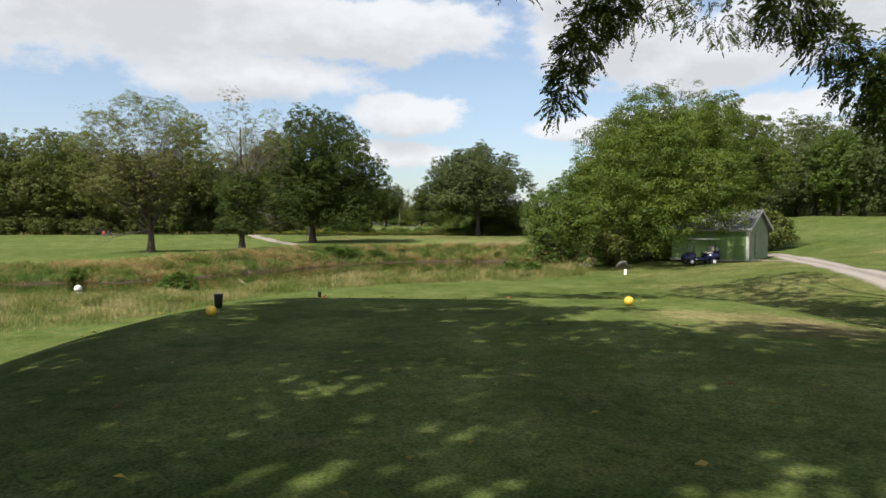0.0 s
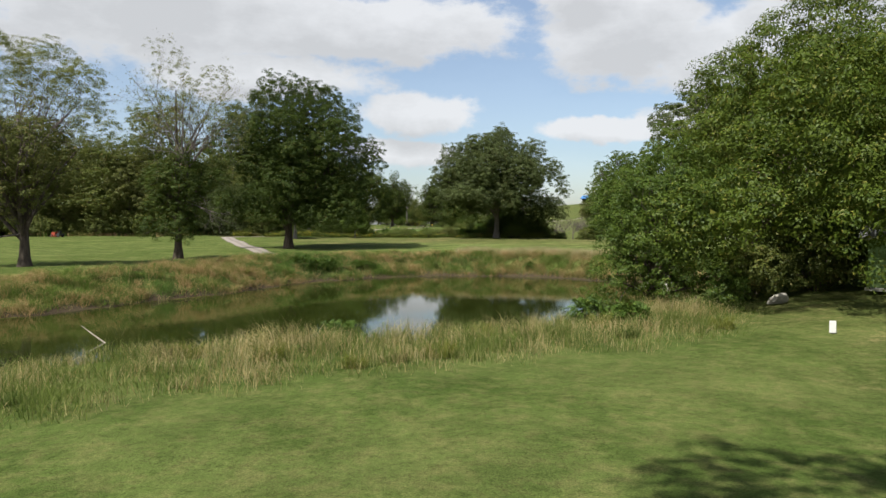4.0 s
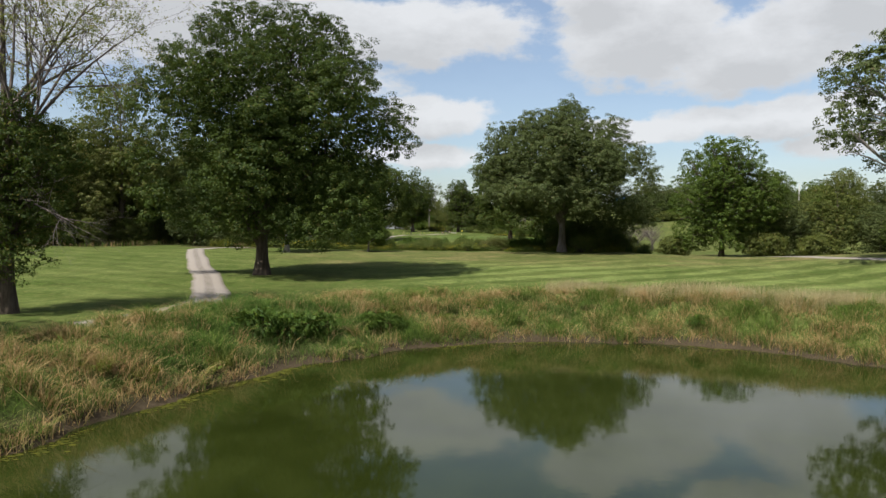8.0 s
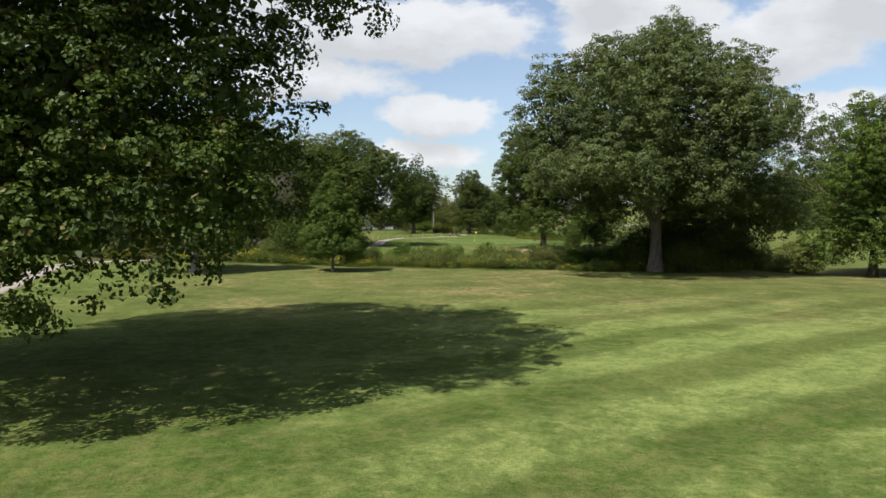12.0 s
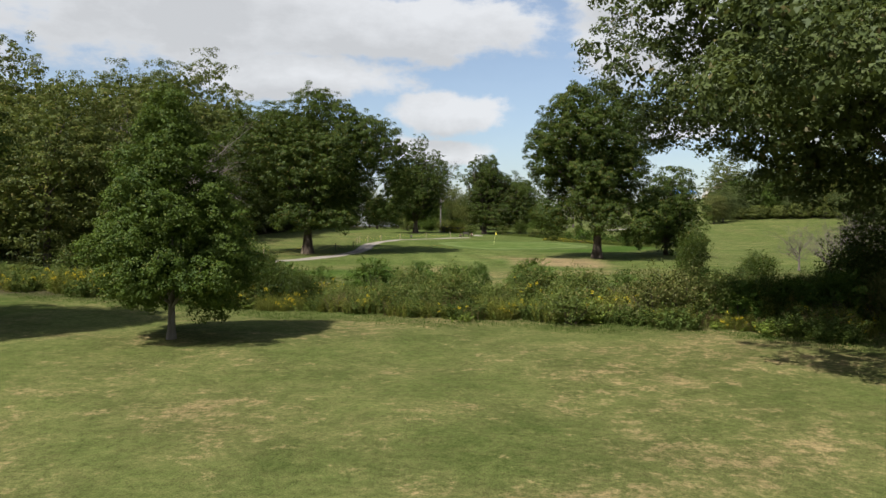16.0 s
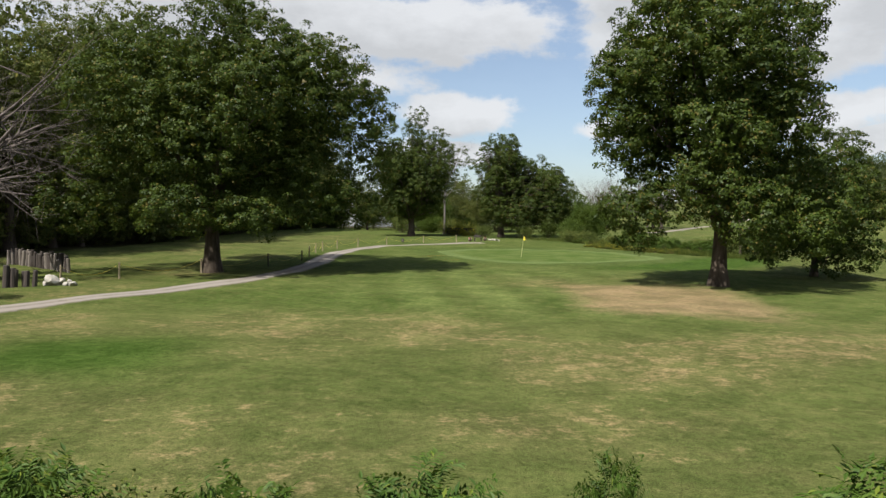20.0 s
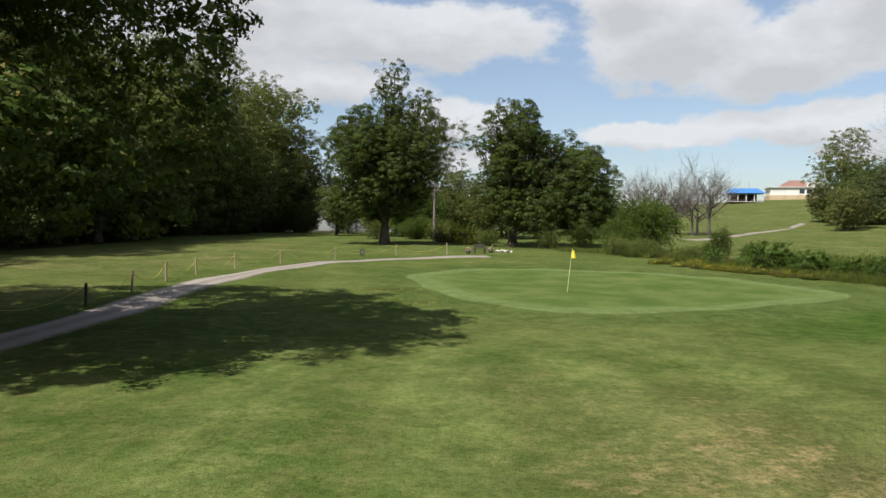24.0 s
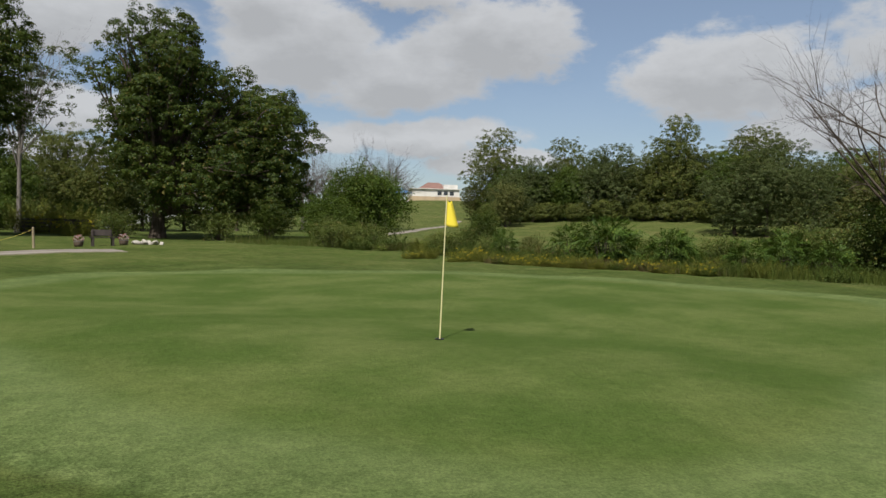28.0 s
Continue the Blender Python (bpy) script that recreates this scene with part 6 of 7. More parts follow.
# bushes round the green and the far bank
ROUND_GREEN = [("bush", 4.4, 250.5, 1.12, 1.0), ("bush", 1.8, 249.5, 0.75, 0.9), ("thicket", 3.4, 246.5, 0.9, 0.8), ("darkbush", 8.0, 241.0, 0.62, 1.25), ("thicket", 5.7, 241.5, 0.7, 0.8), ("dark", 9.3, 238.0, 0.6, 0.8), ("sumac", 7.2, 229.5, 0.85, 0.95), ("sumac", 8.3, 230.2, 0.7, 1.1), ("nettle", 7.7, 229.4, 0.7, 0.9), ("thicket", 13.9, 235.0, 0.6, 0.9), ("thicket", 12.6, 233.5, 0.55, 0.8), ("bush", 10.4, 228.6, 0.40, 0.55), ("bush", 11.6, 229.4, 0.36, 0.6), ("thicket", 10.8, 226.0, 0.5, 0.7), ("sumac", 13.0, 225.8, 0.7, 1.0), ("golden", 5.9, 236.6, 0.6, 0.6), ("golden", 6.8, 235.0, 0.6, 0.6)]
BEHIND_GREEN = [("golden", 7.6, 233.6, 0.55, 0.6), ("golden", 8.4, 236.0, 0.6, 0.6), ("golden", 9.5, 233.2, 0.55, 0.6), ("golden", 5.0, 238.4, 0.6, 0.55), ("golden", 8.8, 231.4, 0.5, 0.6), ("golden", 12.0, 227.0, 0.5, 0.6), ("undergrowth", 18.5, 226, 0.7, 1.0), ("darkbush", -1.2, 253.5, 0.9, 0.9), ("thicket", -4.2, 253.8, 1.1, 0.9), ("thicket", -10.2, 256, 1.0, 0.9), ("golden", -12.4, 257, 1.3, 0.9), ("golden", -14.6, 262, 1.4, 1.0), ("thicket", -16, 270, 1.3, 1), ("bush", -13, 270, 0.8, 0.7), ("bush", -19, 272, 0.9, 0.7), ("thicket", -23.5, 268, 1.4, 1.1)]
for kind, x, y, s, sz in ROUND_GREEN + BEHIND_GREEN:
    bush(kind, x, y, s, x * 37 % 360, sz)
for x, y, s in ((-13.6, 87.0, 0.88), (-12.8, 87.6, 0.80), (-12.0, 88.2, 0.74), (-11.4, 88.8, 0.72), (-14.3, 86.6, 0.66), (-9.4, 90.8, 0.66), (-8.6, 91.2, 0.6), (-8.0, 91.6, 0.42), (7.4, 93.5, 0.55), (-30, 57, 0.9), (-17.5, 46, 1.2), (-4, 47.6, 0.7), (5.2, 51.0, 0.85), (6.5, 50.0, 0.7)):
    bush("sapling", x, y, s, x * 57 % 360)
rb = np.random.RandomState(31)
bush("weed", -15.2, 264.5, 2.0, 20, 1.0)
bush("weed", -13.0, 266.0, 1.7, 80, 1.0)
for i in range(54):
    k = rb.rand()
    x, y = np.interp(k, [0, 0.2, 0.4, 0.6, 0.8, 1], [-1, 4.6, 6.8, 7.8, 10, 13]), np.interp(k, [0, 0.2, 0.4, 0.6, 0.8, 1], [248, 242.5, 236.5, 230.5, 225.5, 220])
    bush(("golden", "nettle", "weed", "seedy", "weed")[i % 5], x + rb.uniform(0.0, 2.2), y + rb.uniform(-0.4, 1.2), rb.uniform(0.3, 0.52), rb.uniform(0, 360), rb.uniform(0.65, 1.0))
rg = np.random.RandomState(64)
for i in range(78):
    k = rg.rand() * 5
    x, y = np.interp(k, range(6), [1.2, 3.0, 4.4, 5.7, 7.6, 9.4]), np.interp(k, range(6), [236.5, 231.2, 227.6, 225.4, 223.3, 220.9])
    out = rg.uniform(0.8, 3.6)
    bush(("golden", "weed", "seedy", "nettle", "golden", "weed")[i % 6], x + 0.8 * out, y + 0.6 * out, rg.uniform(0.3, 0.46) + 0.07 * out, rg.uniform(0, 360), rg.uniform(0.65, 1.0))
for i in range(60):
    k = rg.rand() * 5
    x, y = np.interp(k, range(6), [0.5, 4.5, 7.5, 9.5, 12.0, 14.0]), np.interp(k, range(6), [244.5, 240.5, 236.0, 232.0, 228.5, 223.5])
    bush(("nettle", "weed", "thicket", "burdock", "seedy", "nettle")[i % 6], x + rg.uniform(-0.6, 2.4), y + rg.uniform(-0.5, 2.0), rg.uniform(0.5, 0.95), rg.uniform(0, 360), rg.uniform(0.8, 1.1))
for x, y, s in ((15.0, 220.8, 0.85), (15.8, 222.0, 0.95), (16.6, 223.6, 1.1), (15.6, 219.6, 0.8)):
    bush("darkbush", x, y, s, x * 43 % 360, 0.95)
for x, y, s, sz in ((8.6, 227.6, 0.6, 1.1), (9.6, 228.0, 0.5, 1.3), (10.4, 225.4, 0.55, 1.0), (11.4, 224.6, 0.45, 1.3), (7.0, 231.6, 0.6, 1.2), (5.6, 234.4, 0.45, 1.3), (12.4, 223.4, 0.5, 1.1)):
    bush("sumac", x, y, s, x * 43 % 360, sz)
for x, y, s in ((9.0, 151.0, 1.1), (11.5, 152.0, 1.2), (13.6, 150.6, 1.1), (15.5, 152, 1.2)):
    bush("darkbush", x, y, s, x * 31 % 360, 0.95)
for i in range(44):
    k = rb.rand()
    x = -34 + 44 * k
    y = np.interp(x, [-34, -22, -14, -6, 0, 10], [33, 34.5, 37, 44, 47.5, 52]) + rb.normal() * 2.0
    bush(("weed", "nettle", "seedy", "weed")[i % 4], x, y, rb.uniform(0.30, 0.55), rb.uniform(0, 360), rb.uniform(0.7, 1.1))
for i in range(46):
    x = rb.uniform(-10, 14)
    y = np.interp(x, [-10, -2, 4, 10, 14], [91.5, 95.8, 96.5, 95.2, 92.5]) + rb.normal() * 0.9
    bush(("weed", "nettle", "seedy", "burdock")[i % 4], x, y, rb.uniform(0.32, 0.55), rb.uniform(0, 360), rb.uniform(0.6, 0.9))
for i in range(60):
    k = rb.rand()
    x, y = np.interp(k, [0, 0.3, 0.6, 1.0], [-45, -30, -20, -10]), np.interp(k, [0, 0.3, 0.6, 1.0], [55.5, 59.5, 73.5, 90.5])
    bush(("nettle", "weed", "burdock", "seedy")[i % 4], x + rb.normal() * 0.5, y + rb.normal() * 0.7, rb.uniform(0.3, 0.55), rb.uniform(0, 360), rb.uniform(0.6, 0.9))
for i in range(46):
    k = i / 45
    x, y = np.interp(k, [0, 0.35, 0.45, 0.6, 1.0], [-118, -62, -54, -49, -46.5]), np.interp(k, [0, 0.35, 0.45, 0.6, 1.0], [148, 161, 176, 200, 318])
    bush("undergrowth", x - r.uniform(0, 3), y + r.uniform(-1, 2), r.uniform(0.8, 1.3), r.uniform(0, 360), r.uniform(0.8, 1.2))
for x, y, s in ((40, 163, 1.3), (46, 160, 1.2), (28, 168, 1.1), (20.5, 63, 1.1), (14, 57.5, 0.8), (17.5, 58.5, 0.9), (30, 66, 1.2), (64, 340, 1.3), (68, 336, 1.2), (72, 331, 1.3), (76, 325, 1.2), (79, 320, 1.4), (83, 314, 1.2), (86, 308, 1.3), (89, 302, 1.4), (92, 296, 1.2), (95, 290, 1.4), (98, 284, 1.3), (101, 277, 1.4)):
    bush("undergrowth", x, y, s, x * 91 % 360, 0.9)

# ---- things on the tee ----
YELLOW_PAINT = plain_material("yellow_paint", (0.500, 0.320, 0.024), (0.580, 0.400, 0.045), 9, 0.45)
RED_PAINT = plain_material("red_paint", (0.230, 0.040, 0.022), (0.300, 0.055, 0.030), 9, 0.45)
WHITE_PAINT = plain_material("white_paint", (0.503, 0.496, 0.476), (0.558, 0.558, 0.544), 8, 0.5)
BLACK_PLASTIC = plain_material("black_plastic", (0.008, 0.009, 0.010), (0.020, 0.020, 0.022), 8, 0.5)
STEEL = plain_material("steel", (0.204, 0.204, 0.211), (0.286, 0.286, 0.292), 12, 0.4, 1.0)
WOOD_GREY = plain_material("weathered_wood", (0.109, 0.092, 0.078), (0.197, 0.173, 0.153), 7, 0.85, squash=(1, 1, 0.15), bump=0.5)
WOOD_DARK = plain_material("dark_wood", (0.024, 0.018, 0.015), (0.051, 0.039, 0.033), 7, 0.75, squash=(1, 1, 0.2), bump=0.4)
STONE = plain_material("pale_stone", (0.258, 0.238, 0.204), (0.408, 0.388, 0.347), 4, 0.85, bump=0.6)


def tee_ball(x, y):
    t = thing("tee_marker", (x, y, ground_z(x, y)), "round yellow tee marker on mown grass", "tee marker", "yellow tee markers")
    bm = bmesh.new()
    bmesh.ops.create_uvsphere(bm, u_segments=24, v_segments=16, radius=0.086, matrix=Matrix.Translation((0, 0, 0.083)))
    part("ball", bm, YELLOW_PAINT, t, smooth=True)
    part("spike", lathe(bmesh.new(), [(0.008, -0.12), (0.012, 0.02)], 8), STEEL, t)


def tee_block(x, y, turn, tip=0):
    t = thing("tee_marker", (x, y, ground_z(x, y)), "red block tee marker on mown grass", "tee marker", "red tee markers", turn=turn)
    part("block", block(bmesh.new(), 0, 0, 0.075, 0.115, 0.115, 0.15, 0.016), RED_PAINT, t, turn=(tip, 0, 0), at=(0, 0, 0))
    part("cap", block(bmesh.new(), 0, 0, 0.152, 0.095, 0.095, 0.012, 0.004), RED_PAINT, t, "faded red top", turn=(tip, 0, 0), at=(0, 0, 0))


def tee_bin(x, y, turn):
    t = thing("tee_bin", (x, y, ground_z(x, y)), "small black bin on a short post at the tee", "bin", "tee bins", turn=turn)
    part("post", lathe(bmesh.new(), [(0.012, -0.15), (0.012, 0.10)], 8), STEEL, t)
    part("bin", lathe(bmesh.new(), [(0.05, 0.09), (0.062, 0.10), (0.07, 0.31), (0.072, 0.32), (0.066, 0.32), (0.055, 0.12)], 18), BLACK_PLASTIC, t, smooth=True)
    part("rim", lathe(bmesh.new(), [(0.073, 0.30), (0.076, 0.304), (0.076, 0.32), (0.07, 0.324)], 18), BLACK_PLASTIC, t)


def white_marker(x, y, turn):
    t = thing("yardage_marker", (x, y, ground_z(x, y)), "white upright marker board in the grass", "marker", "white markers", turn=turn)
    part("board", block(bmesh.new(), 0, 0, 0.24, 0.20, 0.05, 0.40, 0.012), WHITE_PAINT, t)
    part("stake", block(bmesh.new(), 0, 0.03, 0.08, 0.05, 0.03, 0.42, 0.004), WOOD_GREY, t)


tee_ball(-3.68, 11.05), tee_ball(3.34, 12.5)
tee_bin(-3.66, 11.35, 20), tee_bin(-4.40, 24.8, 10)
tee_block(-4.25, 24.85, 15), tee_block(2.42, 25.75, -20, 14)
white_marker(12.4, 47.4, -12)

# a white float on the pond
t = thing("pond_float", (-26.3, 50.2, 0.0), "round white float on the pond among the weeds", "float")
part("float", lathe(bmesh.new(), [(0.02, -0.10), (0.20, -0.06), (0.27, 0.08), (0.25, 0.24), (0.15, 0.36), (0.02, 0.40)], 20), WHITE_PAINT, t, smooth=True)
part("collar", lathe(bmesh.new(), [(0.272, 0.05), (0.285, 0.07), (0.285, 0.10), (0.272, 0.12)], 20), WHITE_PAINT, t)

# ---- the green shed and the golf cart ----
GREEN_PAINT = plain_material("green_siding", (0.136, 0.224, 0.068), (0.177, 0.272, 0.095), 5, 0.7, squash=(1, 1, 0.2), bump=0.25)
GREEN_OLD = plain_material("faded_green_siding", (0.136, 0.184, 0.102), (0.218, 0.252, 0.170), 5, 0.8, squash=(1, 1, 0.2), bump=0.4)
SHINGLE = plain_material("grey_shingle", (0.095, 0.098, 0.100), (0.155, 0.158, 0.158), 9, 0.9, bump=0.5)
TRIM = plain_material("grey_trim", (0.286, 0.279, 0.258), (0.374, 0.367, 0.340), 6, 0.7)
CONCRETE = plain_material("concrete", (0.245, 0.231, 0.211), (0.326, 0.313, 0.292), 6, 0.9, bump=0.4)


def shed():
    """Front wall along local +x from the corner, gable along local +y."""
    L, W, H, R = 5.8, 3.9, 2.45, 1.25
    t = thing("shed", (22.35, 51.2, ground_z(23, 53) - 0.02), "green board-sided shed with grey shingle roof", "shed", turn=136)
    part("slab", block(bmesh.new(), L / 2, -W / 2, 0.0, L + 0.3, W + 0.3, 0.16, 0.02), CONCRETE, t)
    front = part("front_wall", block(bmesh.new(), L / 2, 0.0, H / 2, L, 0.1, H), GREEN_PAINT, t)
    for i in range(29):
        part("siding_board", block(bmesh.new(), 0.1 + i * 0.2, 0.058, H / 2 + 0.06, 0.185, 0.014, H - 0.14, 0.003), GREEN_PAINT, front)
    part("back_wall", block(bmesh.new(), L / 2, -W, H / 2, L, 0.1, H), GREEN_PAINT, t)
    for name, x, mat in (("gable_wall", 0.0, GREEN_OLD), ("end_wall", L, GREEN_PAINT)):
        bm = bmesh.new()
        for dx in (-0.05, 0.05):
            pts = [(0.05, 0), (0.05, H), (-W / 2, H + R), (-W - 0.05, H), (-W - 0.05, 0)]
            vs = [bm.verts.new((x + dx, py, pz)) for py, pz in pts]
            bm.faces.new(vs if dx > 0 else vs[::-1])
        a, b = list(bm.verts)[:5], list(bm.verts)[5:]
        for i in range(5):
            bm.faces.new((a[i], a[(i + 1) % 5], b[(i + 1) % 5], b[i]))
        wall = part(name, bm, mat, t)
        if x == 0:
            for i in range(13):
                y0 = -0.12 - i * 0.3
                top = H + R * (1 - abs(y0 + W / 2) / (W / 2)) - 0.12
                if -2.75 < y0 < -1.2:
                    bm2 = block(bmesh.new(), -0.062, y0, (top + 2.1) / 2 + 0.02, 0.014, 0.28, max(0.1, top - 2.1), 0.003)
                else:
                    bm2 = block(bmesh.new(), -0.062, y0, top / 2 + 0.05, 0.014, 0.28, top - 0.1, 0.003)
                part("siding_board", bm2, GREEN_OLD, wall)
    door = part("door", block(bmesh.new(), -0.075, -1.95, 1.1, 0.05, 1.4, 1.98, 0.01), GREEN_OLD, t, "faded green plank door")
    part("hinge", block(bmesh.new(), -0.108, -1.4, 0.5, 0.012, 0.3, 0.05), BLACK_PLASTIC, door)
    part("hinge", block(bmesh.new(), -0.108, -1.4, 1.75, 0.012, 0.3, 0.05), BLACK_PLASTIC, door)
    part("latch", block(bmesh.new(), -0.115, -2.5, 1.05, 0.03, 0.06, 0.16, 0.006), STEEL, door)
    part("corner_board", block(bmesh.new(), 0.0, 0.075, H / 2, 0.14, 0.025, H - 0.02), WHITE_PAINT, t, "whitewashed corner board")
    part("corner_board", block(bmesh.new(), -0.08, -0.02, H / 2, 0.03, 0.14, H - 0.02), WHITE_PAINT, t, "whitewashed corner board")
    slope = math.atan2(R, W / 2)
    run = math.hypot(R, W / 2) + 0.48
    for sgn in (1, -1):
        m = Matrix.Translation((L / 2, -W / 2, H + R + 0.07)) @ Matrix.Rotation(-slope * sgn, 4, "X")
        roof = part("roof", block(bmesh.new(), 0, sgn * run / 2, 0, L + 0.7, run, 0.08, 0.0, m), SHINGLE, t, "grey shingle roof slope")
        for i in range(9):
            part("shingle_course", block(bmesh.new(), 0, sgn * (0.13 + i * run / 9), 0.048 + 0.004 * (i % 2), L + 0.72, run / 9 - 0.015, 0.02, 0.0, m), SHINGLE, roof)
        part("fascia", block(bmesh.new(), 0, sgn * (run + 0.015), -0.03, L + 0.7, 0.03, 0.16, 0.0, m), TRIM, t)
        part("barge_board", block(bmesh.new(), -L / 2 - 0.365, sgn * run / 2, -0.05, 0.03, run, 0.17, 0.0, m), TRIM, t)
    part("ridge_cap", block(bmesh.new(), L / 2, -W / 2, H + R + 0.13, L + 0.72, 0.22, 0.04, 0.01), SHINGLE, t)
    part("landscape_timber", block(bmesh.new(), -1.6, -0.9, 0.02, 2.6, 0.12, 0.12, 0.02), WOOD_GREY, t, "weathered timber edging")


shed()
NAVY = plain_material("navy_paint", (0.008, 0.008, 0.037), (0.014, 0.014, 0.058), 4, 0.25, bump=0.05)
TYRE = plain_material("tyre", (0.010, 0.010, 0.010), (0.020, 0.020, 0.020), 12, 0.85)
VINYL = plain_material("cream_vinyl", (0.340, 0.320, 0.272), (0.408, 0.388, 0.340), 9, 0.5)


def profile_body(points, y0, y1, bevel=0.03):
    """A body with one outline in x, z, drawn out along y."""
    bm = bmesh.new()
    a = [bm.verts.new((x, y0, z)) for x, z in points]
    b = [bm.verts.new((x, y1, z)) for x, z in points]
    bm.faces.new(a), bm.faces.new(b[::-1])
    for i in range(len(points)):
        j = (i + 1) % len(points)
        bm.faces.new((a[j], a[i], b[i], b[j]))
    bmesh.ops.recalc_face_normals(bm, faces=bm.faces[:])
    if bevel:
        bmesh.ops.bevel(bm, geom=[e for e in bm.edges], offset=bevel, segments=2, affect="EDGES")
    return bm


def golf_cart(x, y, turn):
    """Nose towards local +x."""
    t = thing("golf_cart", (x, y, ground_z(x, y)), "dark blue golf cart with white roof parked in tree shade", "golf cart", turn=turn)
    part("rear_body", profile_body([(-1.25, 0.35), (-1.28, 0.75), (-0.95, 0.88), (-0.35, 0.82), (-0.30, 0.35)], -0.55, 0.55), NAVY, t, smooth=True)
    part("side_sill", profile_body([(-0.45, 0.28), (-0.40, 0.52), (0.62, 0.46), (0.70, 0.28)], -0.56, 0.56), NAVY, t, smooth=True)
    part("front_cowl", profile_body([(0.55, 0.30), (0.50, 0.85), (0.80, 0.88), (1.18, 0.62), (1.22, 0.35)], -0.55, 0.55), NAVY, t, smooth=True)
    part("floor", block(bmesh.new(), 0.1, 0, 0.33, 1.1, 1.1, 0.08, 0.02), BLACK_PLASTIC, t)
    part("seat", block(bmesh.new(), -0.50, 0, 0.86, 0.50, 1.05, 0.14, 0.05), VINYL, t, "cream seat cushion")
    part("backrest", block(bmesh.new(), -0.80, 0, 1.15, 0.12, 1.05, 0.42, 0.05), VINYL, t, "cream backrest")
    part("roof", block(bmesh.new(), -0.15, 0, 1.86, 1.75, 1.15, 0.07, 0.03), WHITE_PAINT, t, "white roof canopy")
    for sx, top in ((0.78, 0.55), (-0.95, -0.9)):
        for sy in (-0.5, 0.5):
            part("strut", mesh_strut((sx, sy, 0.82), (top, sy * 0.95, 1.84), 0.018), BLACK_PLASTIC, t)
    part("windshield", block(bmesh.new(), 0, 0, 0, 0.008, 1.0, 0.95), ACRYLIC, t, at=(0.66, 0, 1.34), turn=(0, -14, 0))
    wheel = part("steering_wheel", ring_mesh(0.17, 0.014), BLACK_PLASTIC, t, at=(0.32, -0.28, 1.02), turn=(0, -55, 0))
    part("steering_column", mesh_strut((0.0, 0, 0), (0.0, 0, -0.35), 0.015), BLACK_PLASTIC, wheel)
    for wx in (-0.82, 0.86):
        for wy in (-0.55, 0.55):
            w = part("wheel", lathe(bmesh.new(), [(0.11, -0.085), (0.19, -0.095), (0.225, -0.07), (0.225, 0.07), (0.19, 0.095), (0.11, 0.085)], 20), TYRE, t, "black tyre", True, (wx, wy, 0.225), (90, 0, 0))
            part("rim", lathe(bmesh.new(), [(0.05, -0.1), (0.115, -0.088), (0.115, 0.088), (0.05, 0.1)], 14), WHITE_PAINT, w, "white steel rim")
    part("bag_rack", block(bmesh.new(), -1.22, 0, 0.9, 0.05, 0.9, 0.3, 0.015), BLACK_PLASTIC, t)
    part("towel", block(bmesh.new(), -1.15, 0.2, 1.12, 0.16, 0.42, 0.3, 0.06), WHITE_PAINT, t, "white towels hung at the back")


def mesh_strut(a, b, rad):
    bm = bmesh.new()
    a, b = Vector(a), Vector(b)
    m = Matrix.Translation(a) @ (b - a).to_track_quat("Z", "Y").to_matrix().to_4x4()
    return lathe(bm, [(rad, 0), (rad, (b - a).length)], 8, m)


def ring_mesh(rad, thick, n=20):
    bm = bmesh.new()
    rows = [[bm.verts.new(((rad + thick * math.cos(j * 1.0472)) * math.cos(i * 2 * math.pi / n), (rad + thick * math.cos(j * 1.0472)) * math.sin(i * 2 * math.pi / n), thick * math.sin(j * 1.0472))) for j in range(6)] for i in range(n)]
    for i in range(n):
        for j in range(6):
            bm.faces.new((rows[i][j], rows[(i + 1) % n][j], rows[(i + 1) % n][(j + 1) % 6], rows[i][(j + 1) % 6]))
    return bm


ka = Nodes("acrylic_sheet")
pa_n = ka.add("BsdfPrincipled", Base_Color=(0.9, 0.95, 0.95), Roughness=0.05, IOR=1.3)
pa_n.inputs["Transmission Weight"].default_value = 0.95
ACRYLIC = ka.close(pa_n.outputs[0])
golf_cart(18.75, 50.9, 184)


# ---- stones ----
def stone_mesh(seed):
    bm = bmesh.new()
    bmesh.ops.create_icosphere(bm, subdivisions=2, radius=0.5)
    for v in bm.verts:
        q = noise.noise(v.co * 2.1 + Vector((seed * 3.1, 0, 0)))
        v.co *= 1 + 0.45 * q
        v.co.z *= 0.7
    me = bpy.data.meshes.new("stone")
    bm.to_mesh(me), bm.free()
    me.materials.append(STONE)
    return me


STONES = [stone_mesh(i) for i in range(4)]


def stone(x, y, s, i, label, group, lift=0.0, name="rock"):
    ob = new(name, STONES[i % 4])
    ob.matrix_world = pose(x, y, ground_z(x, y) + s * 0.2 + lift, i * 23 % 40, i * 37 % 50, i * 61 % 360) @ Matrix.Diagonal((s, s * 0.85, s * 0.75, 1))
    return tagged(ob, label, "rock", group)


